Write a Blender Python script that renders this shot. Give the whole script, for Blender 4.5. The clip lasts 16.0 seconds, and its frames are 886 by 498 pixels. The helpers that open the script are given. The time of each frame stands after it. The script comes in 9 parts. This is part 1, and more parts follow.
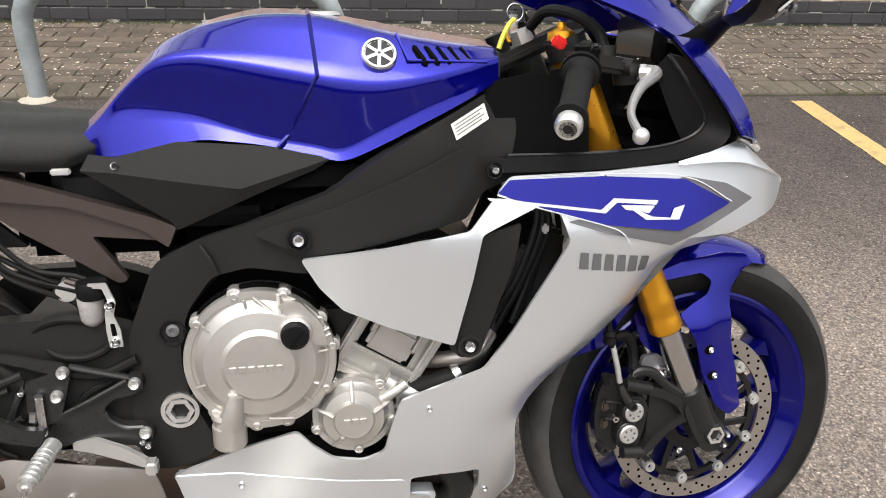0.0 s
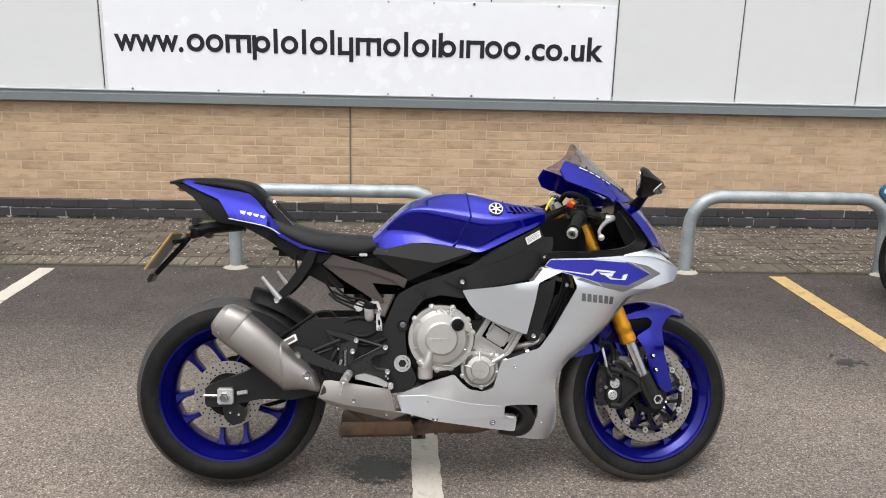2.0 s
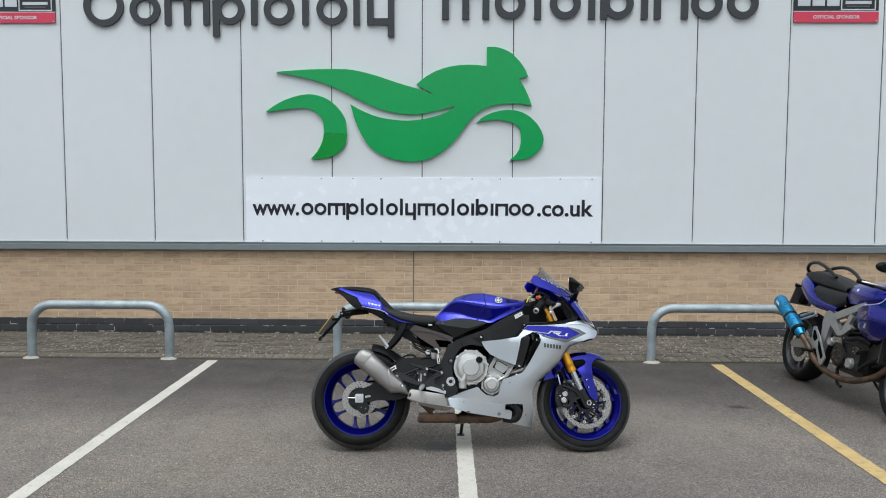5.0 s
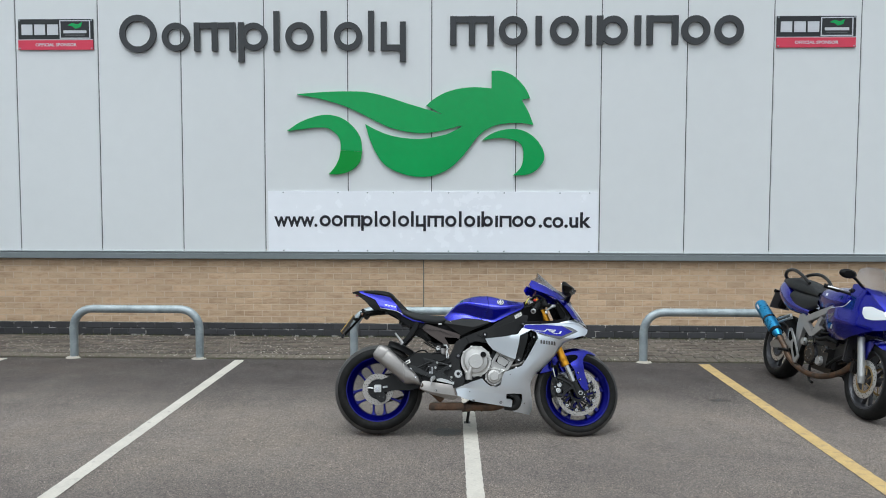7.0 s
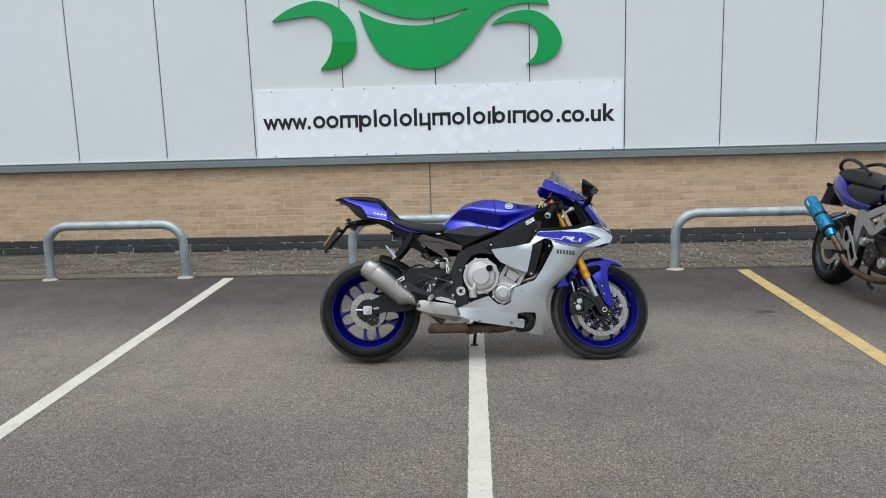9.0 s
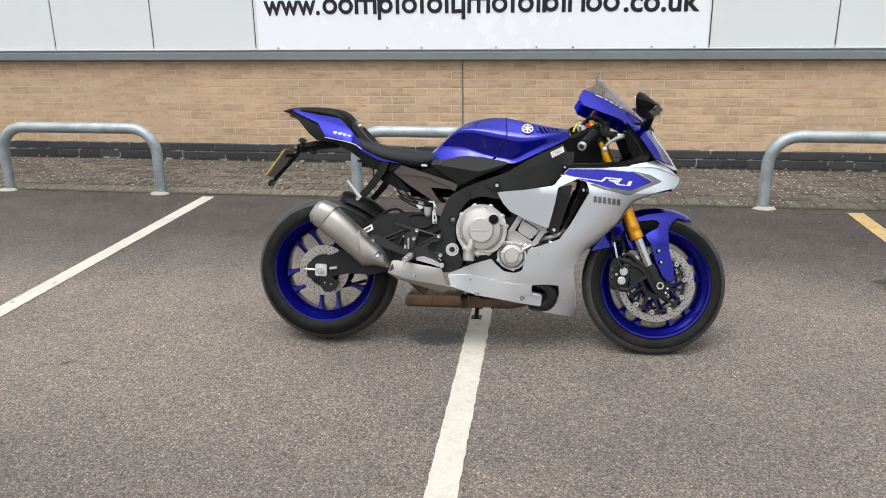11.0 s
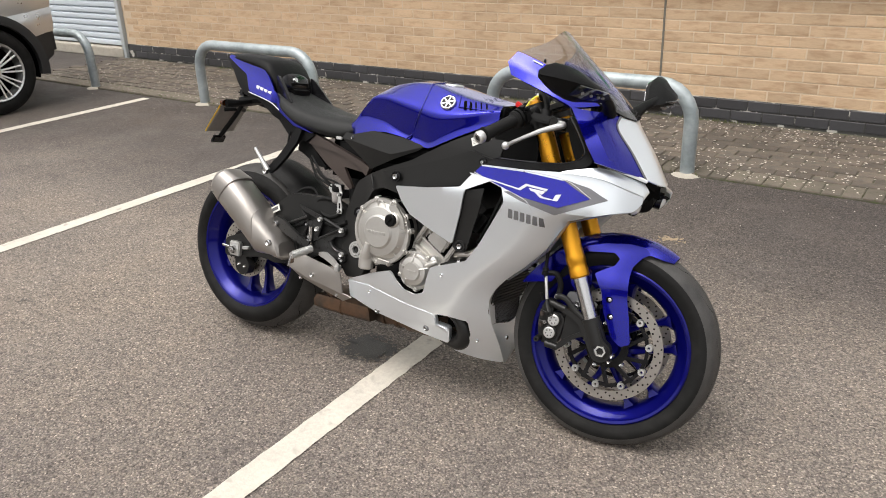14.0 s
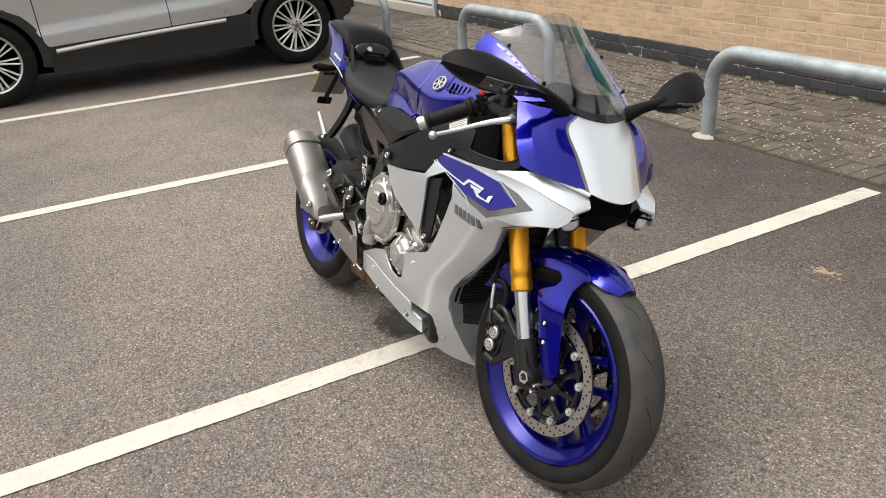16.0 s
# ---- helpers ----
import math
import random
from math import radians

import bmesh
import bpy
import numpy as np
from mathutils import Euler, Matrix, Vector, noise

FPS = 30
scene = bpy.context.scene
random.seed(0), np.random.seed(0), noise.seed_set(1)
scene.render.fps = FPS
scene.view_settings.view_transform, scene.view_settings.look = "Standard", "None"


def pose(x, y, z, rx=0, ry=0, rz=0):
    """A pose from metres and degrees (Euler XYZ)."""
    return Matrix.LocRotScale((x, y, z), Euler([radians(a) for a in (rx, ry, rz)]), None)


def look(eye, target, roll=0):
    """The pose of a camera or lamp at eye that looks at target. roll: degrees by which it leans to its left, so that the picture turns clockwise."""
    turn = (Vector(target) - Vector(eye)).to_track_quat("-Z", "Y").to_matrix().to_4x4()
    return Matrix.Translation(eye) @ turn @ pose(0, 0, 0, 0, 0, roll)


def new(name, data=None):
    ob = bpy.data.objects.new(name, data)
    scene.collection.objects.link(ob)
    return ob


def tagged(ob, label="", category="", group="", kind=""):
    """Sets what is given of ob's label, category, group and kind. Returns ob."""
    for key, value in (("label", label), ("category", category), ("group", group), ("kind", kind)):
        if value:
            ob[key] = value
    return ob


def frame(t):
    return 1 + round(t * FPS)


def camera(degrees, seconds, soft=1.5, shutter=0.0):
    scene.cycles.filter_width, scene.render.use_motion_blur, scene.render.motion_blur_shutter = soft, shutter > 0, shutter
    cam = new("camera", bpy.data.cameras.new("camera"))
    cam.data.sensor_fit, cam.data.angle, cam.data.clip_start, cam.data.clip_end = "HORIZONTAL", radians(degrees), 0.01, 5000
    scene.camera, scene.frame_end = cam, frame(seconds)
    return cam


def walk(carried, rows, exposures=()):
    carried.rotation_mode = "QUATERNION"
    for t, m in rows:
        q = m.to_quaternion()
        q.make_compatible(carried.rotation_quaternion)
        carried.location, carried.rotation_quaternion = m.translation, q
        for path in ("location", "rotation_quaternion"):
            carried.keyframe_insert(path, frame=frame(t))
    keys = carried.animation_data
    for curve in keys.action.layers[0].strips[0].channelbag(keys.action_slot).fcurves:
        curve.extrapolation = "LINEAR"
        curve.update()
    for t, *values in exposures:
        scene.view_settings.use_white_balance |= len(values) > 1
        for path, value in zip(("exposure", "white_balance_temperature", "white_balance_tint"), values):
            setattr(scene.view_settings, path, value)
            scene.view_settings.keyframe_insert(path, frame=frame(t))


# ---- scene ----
cam = camera(58.9, 16.0, soft=1.0)
PATH = [
    (0, (0.088, -0.008, 1.23), (0.325, 1.709, 0.233), 2.3),
    (0.5, (-0.023, -0.289, 1.273), (0.175, 1.487, 0.374), 1.9),
    (1, (-0.057, -0.66, 1.334), (0.065, 1.184, 0.571), 1.8),
    (1.5, (-0.12, -1.047, 1.402), (-0.041, 0.854, 0.784), 1.2),
    (2, (-0.149, -1.456, 1.443), (-0.059, 0.477, 0.939), 1.4),
    (2.5, (-0.124, -1.882, 1.493), (-0.07, 0.077, 1.094), 0.5),
    (3, (-0.15, -2.287, 1.52), (-0.116, -0.316, 1.18), -0.4),
    (3.5, (-0.129, -2.71, 1.54), (-0.102, -0.732, 1.245), 0.2),
    (4, (-0.122, -3.105, 1.576), (-0.117, -1.12, 1.337), 0.2),
    (4.5, (-0.135, -3.494, 1.593), (-0.151, -1.503, 1.406), 0.0),
    (5, (-0.119, -3.848, 1.61), (-0.158, -1.854, 1.464), 0.2),
    (7.5, (-0.107, -4.521, 1.64), (-0.174, -2.525, 1.521), -0.1),
    (8, (-0.072, -4.338, 1.584), (-0.151, -2.348, 1.399), -0.8),
    (8.5, (-0.068, -4.041, 1.567), (-0.141, -2.062, 1.287), -1.9),
    (9, (0.013, -3.658, 1.522), (-0.105, -1.692, 1.169), -1.7),
    (9.5, (0.098, -3.299, 1.499), (-0.075, -1.352, 1.076), -1.4),
    (10, (0.122, -2.881, 1.481), (-0.085, -0.956, 0.98), -1.2),
    (10.2, (0.147, -2.744, 1.469), (-0.07, -0.826, 0.945), -0.9),
    (12.5, (0.68, -1.238, 1.385), (0.115, 0.538, 0.657), -1.7),
    (13, (0.902, -1.037, 1.426), (0.205, 0.668, 0.647), -1.6),
    (13.5, (1.186, -0.947, 1.42), (0.294, 0.665, 0.64), -2.1),
    (14, (1.44, -0.858, 1.431), (0.368, 0.642, 0.655), -2.1),
    (14.5, (1.606, -0.641, 1.419), (0.363, 0.718, 0.637), -2.6),
    (15, (1.762, -0.438, 1.423), (0.364, 0.755, 0.635), -3.8),
    (15.5, (1.98, -0.223, 1.445), (0.449, 0.791, 0.653), -3.8),
    (16, (2.059, 0.017, 1.4), (0.432, 0.848, 0.585), -3.6),
]
walk(cam, [(t, look(eye, target, roll)) for t, eye, target, roll in PATH],
     exposures=[(0, 0.5, 6750, 11), (1.5, 0.25, 6650, 11), (2.5, 0.0, 6400, 9), (3.5, -0.18, 6120, 5), (5, -0.22, 5950, 4), (7.5, -0.22, 5930, 4), (9, -0.2, 5980, 4), (10.2, 0.0, 6180, 7), (12.5, 0.25, 6700, 10), (16, 0.22, 6800, 10)])

# ---- light ----
world = bpy.data.worlds.new("overcast")
scene.world = world
world.use_nodes = True
wn, wl = world.node_tree.nodes, world.node_tree.links
wn.clear()
sky = wn.new("ShaderNodeTexSky")
sky.sky_type, sky.sun_disc = "NISHITA", False
sky.sun_elevation, sky.sun_rotation = radians(66), radians(200)
sky.air_density, sky.dust_density, sky.ozone_density = 1.0, 3.0, 1.0
soft_sky = wn.new("ShaderNodeHueSaturation")
soft_sky.inputs["Saturation"].default_value = 0.13
sky_out, sky_bg = wn.new("ShaderNodeOutputWorld"), wn.new("ShaderNodeBackground")
sky_bg.inputs["Strength"].default_value = 0.206
wl.new(sky.outputs[0], soft_sky.inputs["Color"])
# overcast: the cloud is about three times as bright overhead as at the horizon
sky_dir, sky_up, cloud, dome = (wn.new("ShaderNode" + k) for k in ("TexCoord", "SeparateXYZ", "MapRange", "VectorMath"))
cloud.inputs["To Min"].default_value, cloud.inputs["To Max"].default_value = 0.45, 1.9
dome.operation = "SCALE"
wl.new(sky_dir.outputs["Generated"], sky_up.inputs[0])
wl.new(sky_up.outputs["Z"], cloud.inputs["Value"])
wl.new(soft_sky.outputs[0], dome.inputs[0])
wl.new(cloud.outputs[0], dome.inputs["Scale"])
wl.new(dome.outputs[0], sky_bg.inputs["Color"])
wl.new(sky_bg.outputs[0], sky_out.inputs["Surface"])
sun = new("sun", bpy.data.lights.new("sun", "SUN"))
sun.data.energy, sun.data.angle, sun.data.color = 0.6, radians(40), (1.0, 0.96, 0.9)
sun.matrix_world = look((-2, -5.4, 13), (0, 0, 0))

# ---- materials ----


def material(name, base, rough=0.5, metal=0.0, coat=0.0, var=0.0, scale=20.0, bump=0.0, bump_scale=200.0, second=None,
             mix=(0.45, 0.65), per_object=0.0, coords="Object", spec=0.5, stretch=None):
    """A procedural material: base colour varied by two noises, optional second colour in patches, fine relief."""
    m = bpy.data.materials.new(name)
    m.use_nodes = True
    n, l = m.node_tree.nodes, m.node_tree.links
    b = n["Principled BSDF"]
    b.inputs["Roughness"].default_value, b.inputs["Metallic"].default_value = rough, metal
    b.inputs["Coat Weight"].default_value, b.inputs["Coat Roughness"].default_value = coat, 0.04
    b.inputs["Specular IOR Level"].default_value = spec
    tc = n.new("ShaderNodeTexCoord")
    src = tc.outputs[coords]
    if per_object and coords == "Object":
        # pieces of one mesh take their place in the pattern from where they lie
        lie, total = n.new("ShaderNodeObjectInfo"), n.new("ShaderNodeVectorMath")
        l.new(src, total.inputs[0])
        l.new(lie.outputs["Location"], total.inputs[1])
        src = total.outputs[0]
    if stretch:
        mp = n.new("ShaderNodeMapping")
        mp.inputs["Scale"].default_value = stretch
        l.new(src, mp.inputs[0])
        src = mp.outputs[0]
    col = n.new("ShaderNodeRGB")
    col.outputs[0].default_value = (*base, 1)
    out = col.outputs[0]

    def noise_tex(s, detail=4.0):
        t = n.new("ShaderNodeTexNoise")
        t.inputs["Scale"].default_value, t.inputs["Detail"].default_value = s, detail
        l.new(src, t.inputs["Vector"])
        return t.outputs[0]

    def ramp(value, lo, hi):
        r = n.new("ShaderNodeMapRange")
        r.inputs["From Min"].default_value, r.inputs["From Max"].default_value = lo, hi
        l.new(value, r.inputs["Value"])
        return r.outputs[0]

    def blend(a, colour, fac, kind="MIX"):
        x = n.new("ShaderNodeMix")
        x.data_type, x.blend_type = "RGBA", kind
        l.new(a, x.inputs[6])
        x.inputs[7].default_value = (*colour, 1)
        l.new(fac, x.inputs[0])
        return x.outputs[2]

    if second:
        out = blend(out, second, ramp(noise_tex(scale), *mix))
    if var:
        hs = n.new("ShaderNodeHueSaturation")
        l.new(out, hs.inputs["Color"])
        add = n.new("ShaderNodeMath")
        add.operation = "ADD"
        l.new(ramp(noise_tex(scale * 0.37, 2.0), 0.2, 0.8), add.inputs[0])
        l.new(ramp(noise_tex(scale * 4.1, 6.0), 0.2, 0.8), add.inputs[1])
        v = n.new("ShaderNodeMapRange")
        v.inputs["From Max"].default_value = 2.0
        v.inputs["To Min"].default_value, v.inputs["To Max"].default_value = 1 - var, 1 + var
        l.new(add.outputs[0], v.inputs["Value"])
        l.new(v.outputs[0], hs.inputs["Value"])
        out = hs.outputs[0]
        rr = n.new("ShaderNodeMapRange")
        rr.inputs["From Max"].default_value = 2.0
        rr.inputs["To Min"].default_value, rr.inputs["To Max"].default_value = max(rough - 0.08, 0.02), rough + 0.08
        l.new(add.outputs[0], rr.inputs["Value"])
        l.new(rr.outputs[0], b.inputs["Roughness"])
    if per_object:
        oi = n.new("ShaderNodeObjectInfo")
        hs2 = n.new("ShaderNodeHueSaturation")
        pv = n.new("ShaderNodeMapRange")
        pv.inputs["To Min"].default_value, pv.inputs["To Max"].default_value = 1 - per_object, 1 + per_object
        l.new(oi.outputs["Random"], pv.inputs["Value"])
        l.new(pv.outputs[0], hs2.inputs["Value"])
        l.new(out, hs2.inputs["Color"])
        out = hs2.outputs[0]
    l.new(out, b.inputs["Base Color"])
    if bump:
        bp = n.new("ShaderNodeBump")
        bp.inputs["Strength"].default_value, bp.inputs["Distance"].default_value = bump, 0.002
        l.new(noise_tex(bump_scale, 5.0), bp.inputs["Height"])
        l.new(bp.outputs[0], b.inputs["Normal"])
    return m


def glassy(name, tint, alpha, rough=0.02):
    """Thin tinted plastic or glass that lets most light straight through."""
    m = bpy.data.materials.new(name)
    m.use_nodes = True
    n, l = m.node_tree.nodes, m.node_tree.links
    n.clear()
    o, mixer = n.new("ShaderNodeOutputMaterial"), n.new("ShaderNodeMixShader")
    tr, gl, fr = n.new("ShaderNodeBsdfTransparent"), n.new("ShaderNodeBsdfGlossy"), n.new("ShaderNodeLayerWeight")
    pw, ml = n.new("ShaderNodeMath"), n.new("ShaderNodeMath")
    pw.operation, ml.operation = "POWER", "MULTIPLY_ADD"
    pw.inputs[1].default_value, ml.inputs[1].default_value, ml.inputs[2].default_value = 4.0, 0.7, 0.075
    tr.inputs[0].default_value = (*[c * alpha for c in tint], 1)
    gl.inputs["Roughness"].default_value = rough
    fr.inputs[0].default_value = 0.5
    l.new(fr.outputs["Facing"], pw.inputs[0])
    l.new(pw.outputs[0], ml.inputs[0])
    l.new(ml.outputs[0], mixer.inputs[0])
    l.new(tr.outputs[0], mixer.inputs[1])
    l.new(gl.outputs[0], mixer.inputs[2])
    l.new(mixer.outputs[0], o.inputs[0])
    return m


def asphalt_material():
    """Worn car-park asphalt: pale and dark stones in a grey binder, patches, damp stains, hairline wear, painted light
    falloff.
    """
    m = bpy.data.materials.new("asphalt")
    m.use_nodes = True
    n, l = m.node_tree.nodes, m.node_tree.links
    b = n["Principled BSDF"]
    b.inputs["Specular IOR Level"].default_value = 0.25
    tc = n.new("ShaderNodeTexCoord")

    def noise_tex(s, d=4.0):
        t = n.new("ShaderNodeTexNoise")
        t.inputs["Scale"].default_value, t.inputs["Detail"].default_value = s, d
        l.new(tc.outputs["Object"], t.inputs["Vector"])
        return t.outputs[0]

    def ramp(v, stops):
        r = n.new("ShaderNodeValToRGB")
        r.color_ramp.elements[0].position, r.color_ramp.elements[1].position = stops[0][0], stops[-1][0]
        for p, _ in stops[1:-1]:
            r.color_ramp.elements.new(p)
        for e, (_, c) in zip(r.color_ramp.elements, stops):
            e.color = (*c, 1)
        l.new(v, r.inputs[0])
        return r.outputs[0]

    def mixed(kind, fac, a, c):
        x = n.new("ShaderNodeMix")
        x.data_type, x.blend_type = "RGBA", kind
        x.inputs[0].default_value = fac
        l.new(a, x.inputs[6])
        l.new(c, x.inputs[7])
        return x.outputs[2]

    def cells(scale):
        v = n.new("ShaderNodeTexVoronoi")
        v.inputs["Scale"].default_value = scale
        l.new(tc.outputs["Object"], v.inputs["Vector"])
        c = n.new("ShaderNodeSeparateColor")
        l.new(v.outputs["Color"], c.inputs[0])
        return v.outputs["Distance"], c.outputs[0]

    fine_c = cells(210)[1]
    coarse_d, coarse_c = cells(140)
    tone = ramp(fine_c, [(0.0, (0.08, 0.0735, 0.068)), (0.35, (0.126, 0.116, 0.107)), (0.7, (0.158, 0.146, 0.134)), (0.93, (0.208, 0.191, 0.174)), (1.0, (0.33, 0.305, 0.275))])
    stone = ramp(coarse_c, [(0.0, (0.55, 0.55, 0.55)), (0.14, (0.74, 0.74, 0.74)), (0.2, (0.98, 0.97, 0.96)), (0.82, (1.04, 1.02, 1.0)), (0.9, (1.15, 1.13, 1.1)), (1.0, (1.42, 1.38, 1.32))])
    edge = ramp(coarse_d, [(0.25, (1, 1, 1)), (0.7, (0.62, 0.61, 0.6))])
    colour = mixed("MULTIPLY", 0.7, mixed("MULTIPLY", 1.0, tone, stone), edge)
    pits = ramp(noise_tex(40, 3), [(0.3, (0.78, 0.78, 0.78)), (0.43, (1, 1, 1)), (0.6, (1.03, 1.02, 1.01)), (0.75, (1.16, 1.14, 1.11))])
    colour = mixed("MULTIPLY", 1.0, colour, pits)
    big = ramp(noise_tex(0.55, 3), [(0.3, (0.8, 0.8, 0.82)), (0.5, (1, 1, 1)), (0.72, (1.16, 1.13, 1.08))])
    colour = mixed("MULTIPLY", 1.0, colour, big)
    mid = ramp(noise_tex(5.0, 6), [(0.25, (0.85, 0.85, 0.85)), (0.45, (1, 1, 1)), (0.7, (1.1, 1.08, 1.05))])
    colour = mixed("MULTIPLY", 0.8, colour, mid)
    # light falloff painted into colour: paler where cars turn in, darker along pavement
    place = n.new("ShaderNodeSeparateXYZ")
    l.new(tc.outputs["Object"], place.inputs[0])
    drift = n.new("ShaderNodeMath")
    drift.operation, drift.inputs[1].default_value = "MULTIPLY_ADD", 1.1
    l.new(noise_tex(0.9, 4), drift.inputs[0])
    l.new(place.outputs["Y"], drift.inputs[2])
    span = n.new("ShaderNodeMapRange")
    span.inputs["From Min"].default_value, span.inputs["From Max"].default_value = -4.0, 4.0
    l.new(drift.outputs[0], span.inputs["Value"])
    light_falloff = ramp(span.outputs[0], [(0.2, (0.79, 0.755, 0.765)), (0.46, (1.0, 0.955, 0.95)), (0.555, (1.2, 1.145, 1.125)), (0.63, (1.36, 1.3, 1.27)), (0.75, (1.36, 1.3, 1.27)), (0.88, (0.68, 0.65, 0.66)), (0.98, (0.54, 0.515, 0.53))])
    colour = mixed("MULTIPLY", 1.0, colour, light_falloff)
    l.new(colour, b.inputs["Base Color"])
    rg = ramp(noise_tex(2.0, 5), [(0.3, (0.62, 0.62, 0.62)), (0.7, (0.9, 0.9, 0.9))])
    l.new(rg, b.inputs["Roughness"])
    bp = n.new("ShaderNodeBump")
    bp.inputs["Strength"].default_value, bp.inputs["Distance"].default_value = 0.7, 0.004
    bp.invert = True
    l.new(coarse_d, bp.inputs["Height"])
    l.new(bp.outputs[0], b.inputs["Normal"])
    return m


ASPHALT = asphalt_material()
STAIN = material("oil stain", (0.03, 0.028, 0.026), 0.45, var=0.4, scale=60, bump=0.5, bump_scale=300)
LINE_WHITE = material("worn white line paint", (0.5, 0.465, 0.405), 0.75, var=0.24, scale=16, bump=0.9, bump_scale=140, second=(0.27, 0.25, 0.222), mix=(0.6, 0.8), coords="Object")
LINE_YELLOW = material("worn yellow line paint", (0.48, 0.335, 0.135), 0.75, var=0.28, scale=16, bump=0.9, bump_scale=140, second=(0.27, 0.205, 0.12), mix=(0.52, 0.76))
BRICK = material("buff brick", (0.52, 0.372, 0.24), 0.85, var=0.17, scale=36, bump=0.8, bump_scale=320, second=(0.4, 0.262, 0.158), mix=(0.48, 0.72), per_object=0.11, stretch=(0.25, 0.15, 1.1))
BRICK_FAR = BRICK.copy()
MORTAR = material("pale mortar", (0.56, 0.445, 0.32), 0.9, var=0.15, scale=20, bump=0.5, bump_scale=120)
BLUE_BRICK = material("dark engineering brick", (0.04, 0.0395, 0.043), 0.55, var=0.25, scale=9, bump=0.4, bump_scale=120, per_object=0.25)
DARK_MORTAR = material("dirty mortar", (0.16, 0.145, 0.12), 0.9, var=0.3, scale=12, bump=0.5, bump_scale=120)
PALE_MORTAR = material("limy plinth mortar", (0.045, 0.044, 0.042), 0.9, var=0.3, scale=9, bump=0.6, bump_scale=120, second=(0.42, 0.4, 0.37), mix=(0.55, 0.6))
PAVER = material("weathered concrete paver", (0.105, 0.084, 0.066), 0.85, var=0.3, scale=22, bump=0.8, bump_scale=180, second=(0.072, 0.064, 0.052), mix=(0.42, 0.7), per_object=0.3)
PAVER_FAR = PAVER.copy()
PAVER_EDGE = material("edging paver", (0.112, 0.094, 0.074), 0.85, var=0.25, scale=22, bump=0.8, bump_scale=180, second=(0.07, 0.07, 0.042), mix=(0.5, 0.75), per_object=0.25)
JOINT_SAND = material("mossy joint sand", (0.075, 0.07, 0.05), 0.95, var=0.4, scale=10, bump=0.8, bump_scale=200, second=(0.07, 0.085, 0.03), mix=(0.5, 0.75))
PETAL = material("pale fallen petals", (0.55, 0.5, 0.45), 0.8, var=0.2, scale=30)
CLADDING = material("pale grey coated steel", (0.69, 0.708, 0.71), 0.42, var=0.035, scale=1.3, bump=0.05, bump_scale=60)
FLASHING = material("grey steel flashing", (0.16, 0.18, 0.185), 0.4, var=0.12, scale=3)
FLASHING_LIGHT = material("pale steel ledge", (0.42, 0.45, 0.46), 0.35, var=0.1, scale=3)
UNSEEN_WALL = material("unseen wall brown", (0.11, 0.085, 0.07), 0.9, var=0.3, scale=0.6, bump=0.3, bump_scale=30)
SEAM = material("dark seal", (0.05, 0.052, 0.055), 0.7)
GALV = material("galvanised steel", (0.36, 0.4, 0.415), 0.5, metal=0.35, var=0.28, scale=9, bump=0.15, bump_scale=90, second=(0.25, 0.29, 0.3), mix=(0.4, 0.66))
CONCRETE = material("concrete", (0.36, 0.33, 0.28), 0.9, var=0.25, scale=30, bump=0.8, bump_scale=150)
BOARD_WHITE = material("white sign board", (0.86, 0.88, 0.92), 0.25, var=0.03, scale=2)
INK = material("black sign vinyl", (0.012, 0.012, 0.018), 0.35)
SIGN_DARK = material("charcoal letter foam", (0.04, 0.042, 0.045), 0.4, var=0.1, scale=10)
SIGN_GREEN = material("glossy green acrylic", (0.01, 0.33, 0.075), 0.18, var=0.08, scale=3, coat=0.3)
SIGN_RED = material("red sign vinyl", (0.62, 0.045, 0.09), 0.35)
SIGN_BLACK = material("black sign panel", (0.02, 0.022, 0.025), 0.4)
DOOR_STEEL = material("pale blue roller door steel", (0.52, 0.57, 0.62), 0.4, var=0.06, scale=3)
BLUE = material("metallic blue paint", (0.003, 0.004, 0.28), 0.22, metal=0.78, coat=0.9, var=0.04, scale=3, spec=0.05)
BLUE_RIM = material("blue wheel enamel", (0.003, 0.0035, 0.135), 0.34, metal=0.6, coat=0.5, var=0.06, scale=8, spec=0.08)
SILVER = material("metallic silver paint", (0.785, 0.83, 0.873), 0.3, metal=0.8, coat=0.5)
SILVER_GREY = material("mid grey paint", (0.15, 0.15, 0.16), 0.4, metal=0.4, coat=0.5, var=0.04, scale=6)
WHITE_DECAL = material("white decal", (0.6, 0.61, 0.64), 0.35)
GREY_DECAL = material("grey decal", (0.1, 0.1, 0.105), 0.4)
FRAME_BLACK = material("satin black frame paint", (0.0125, 0.0123, 0.0121), 0.36, var=0.15, scale=12, bump=0.08, bump_scale=300, spec=0.3)
HANGER = material("worn black hanger paint", (0.016, 0.016, 0.016), 0.3, var=0.2, scale=20, bump=0.1, bump_scale=300, spec=0.45)
SATIN = material("satin dark plastic", (0.013, 0.013, 0.0128), 0.42, var=0.12, scale=16, bump=0.15, bump_scale=500, spec=0.25)
LINER = material("black inner lining", (0.004, 0.004, 0.004), 0.7, var=0.2, scale=16, bump=0.2, bump_scale=400, spec=0.05)
PLASTIC = material("matt black plastic", (0.006, 0.006, 0.0062), 0.46, var=0.15, scale=20, bump=0.2, bump_scale=500, spec=0.12)
GLOSS_BLACK = material("gloss black plastic", (0.008, 0.008, 0.009), 0.2, coat=0.2, spec=0.25)
RUBBER = material("black rubber", (0.0065, 0.0065, 0.0065), 0.6, spec=0.18, var=0.2, scale=30)
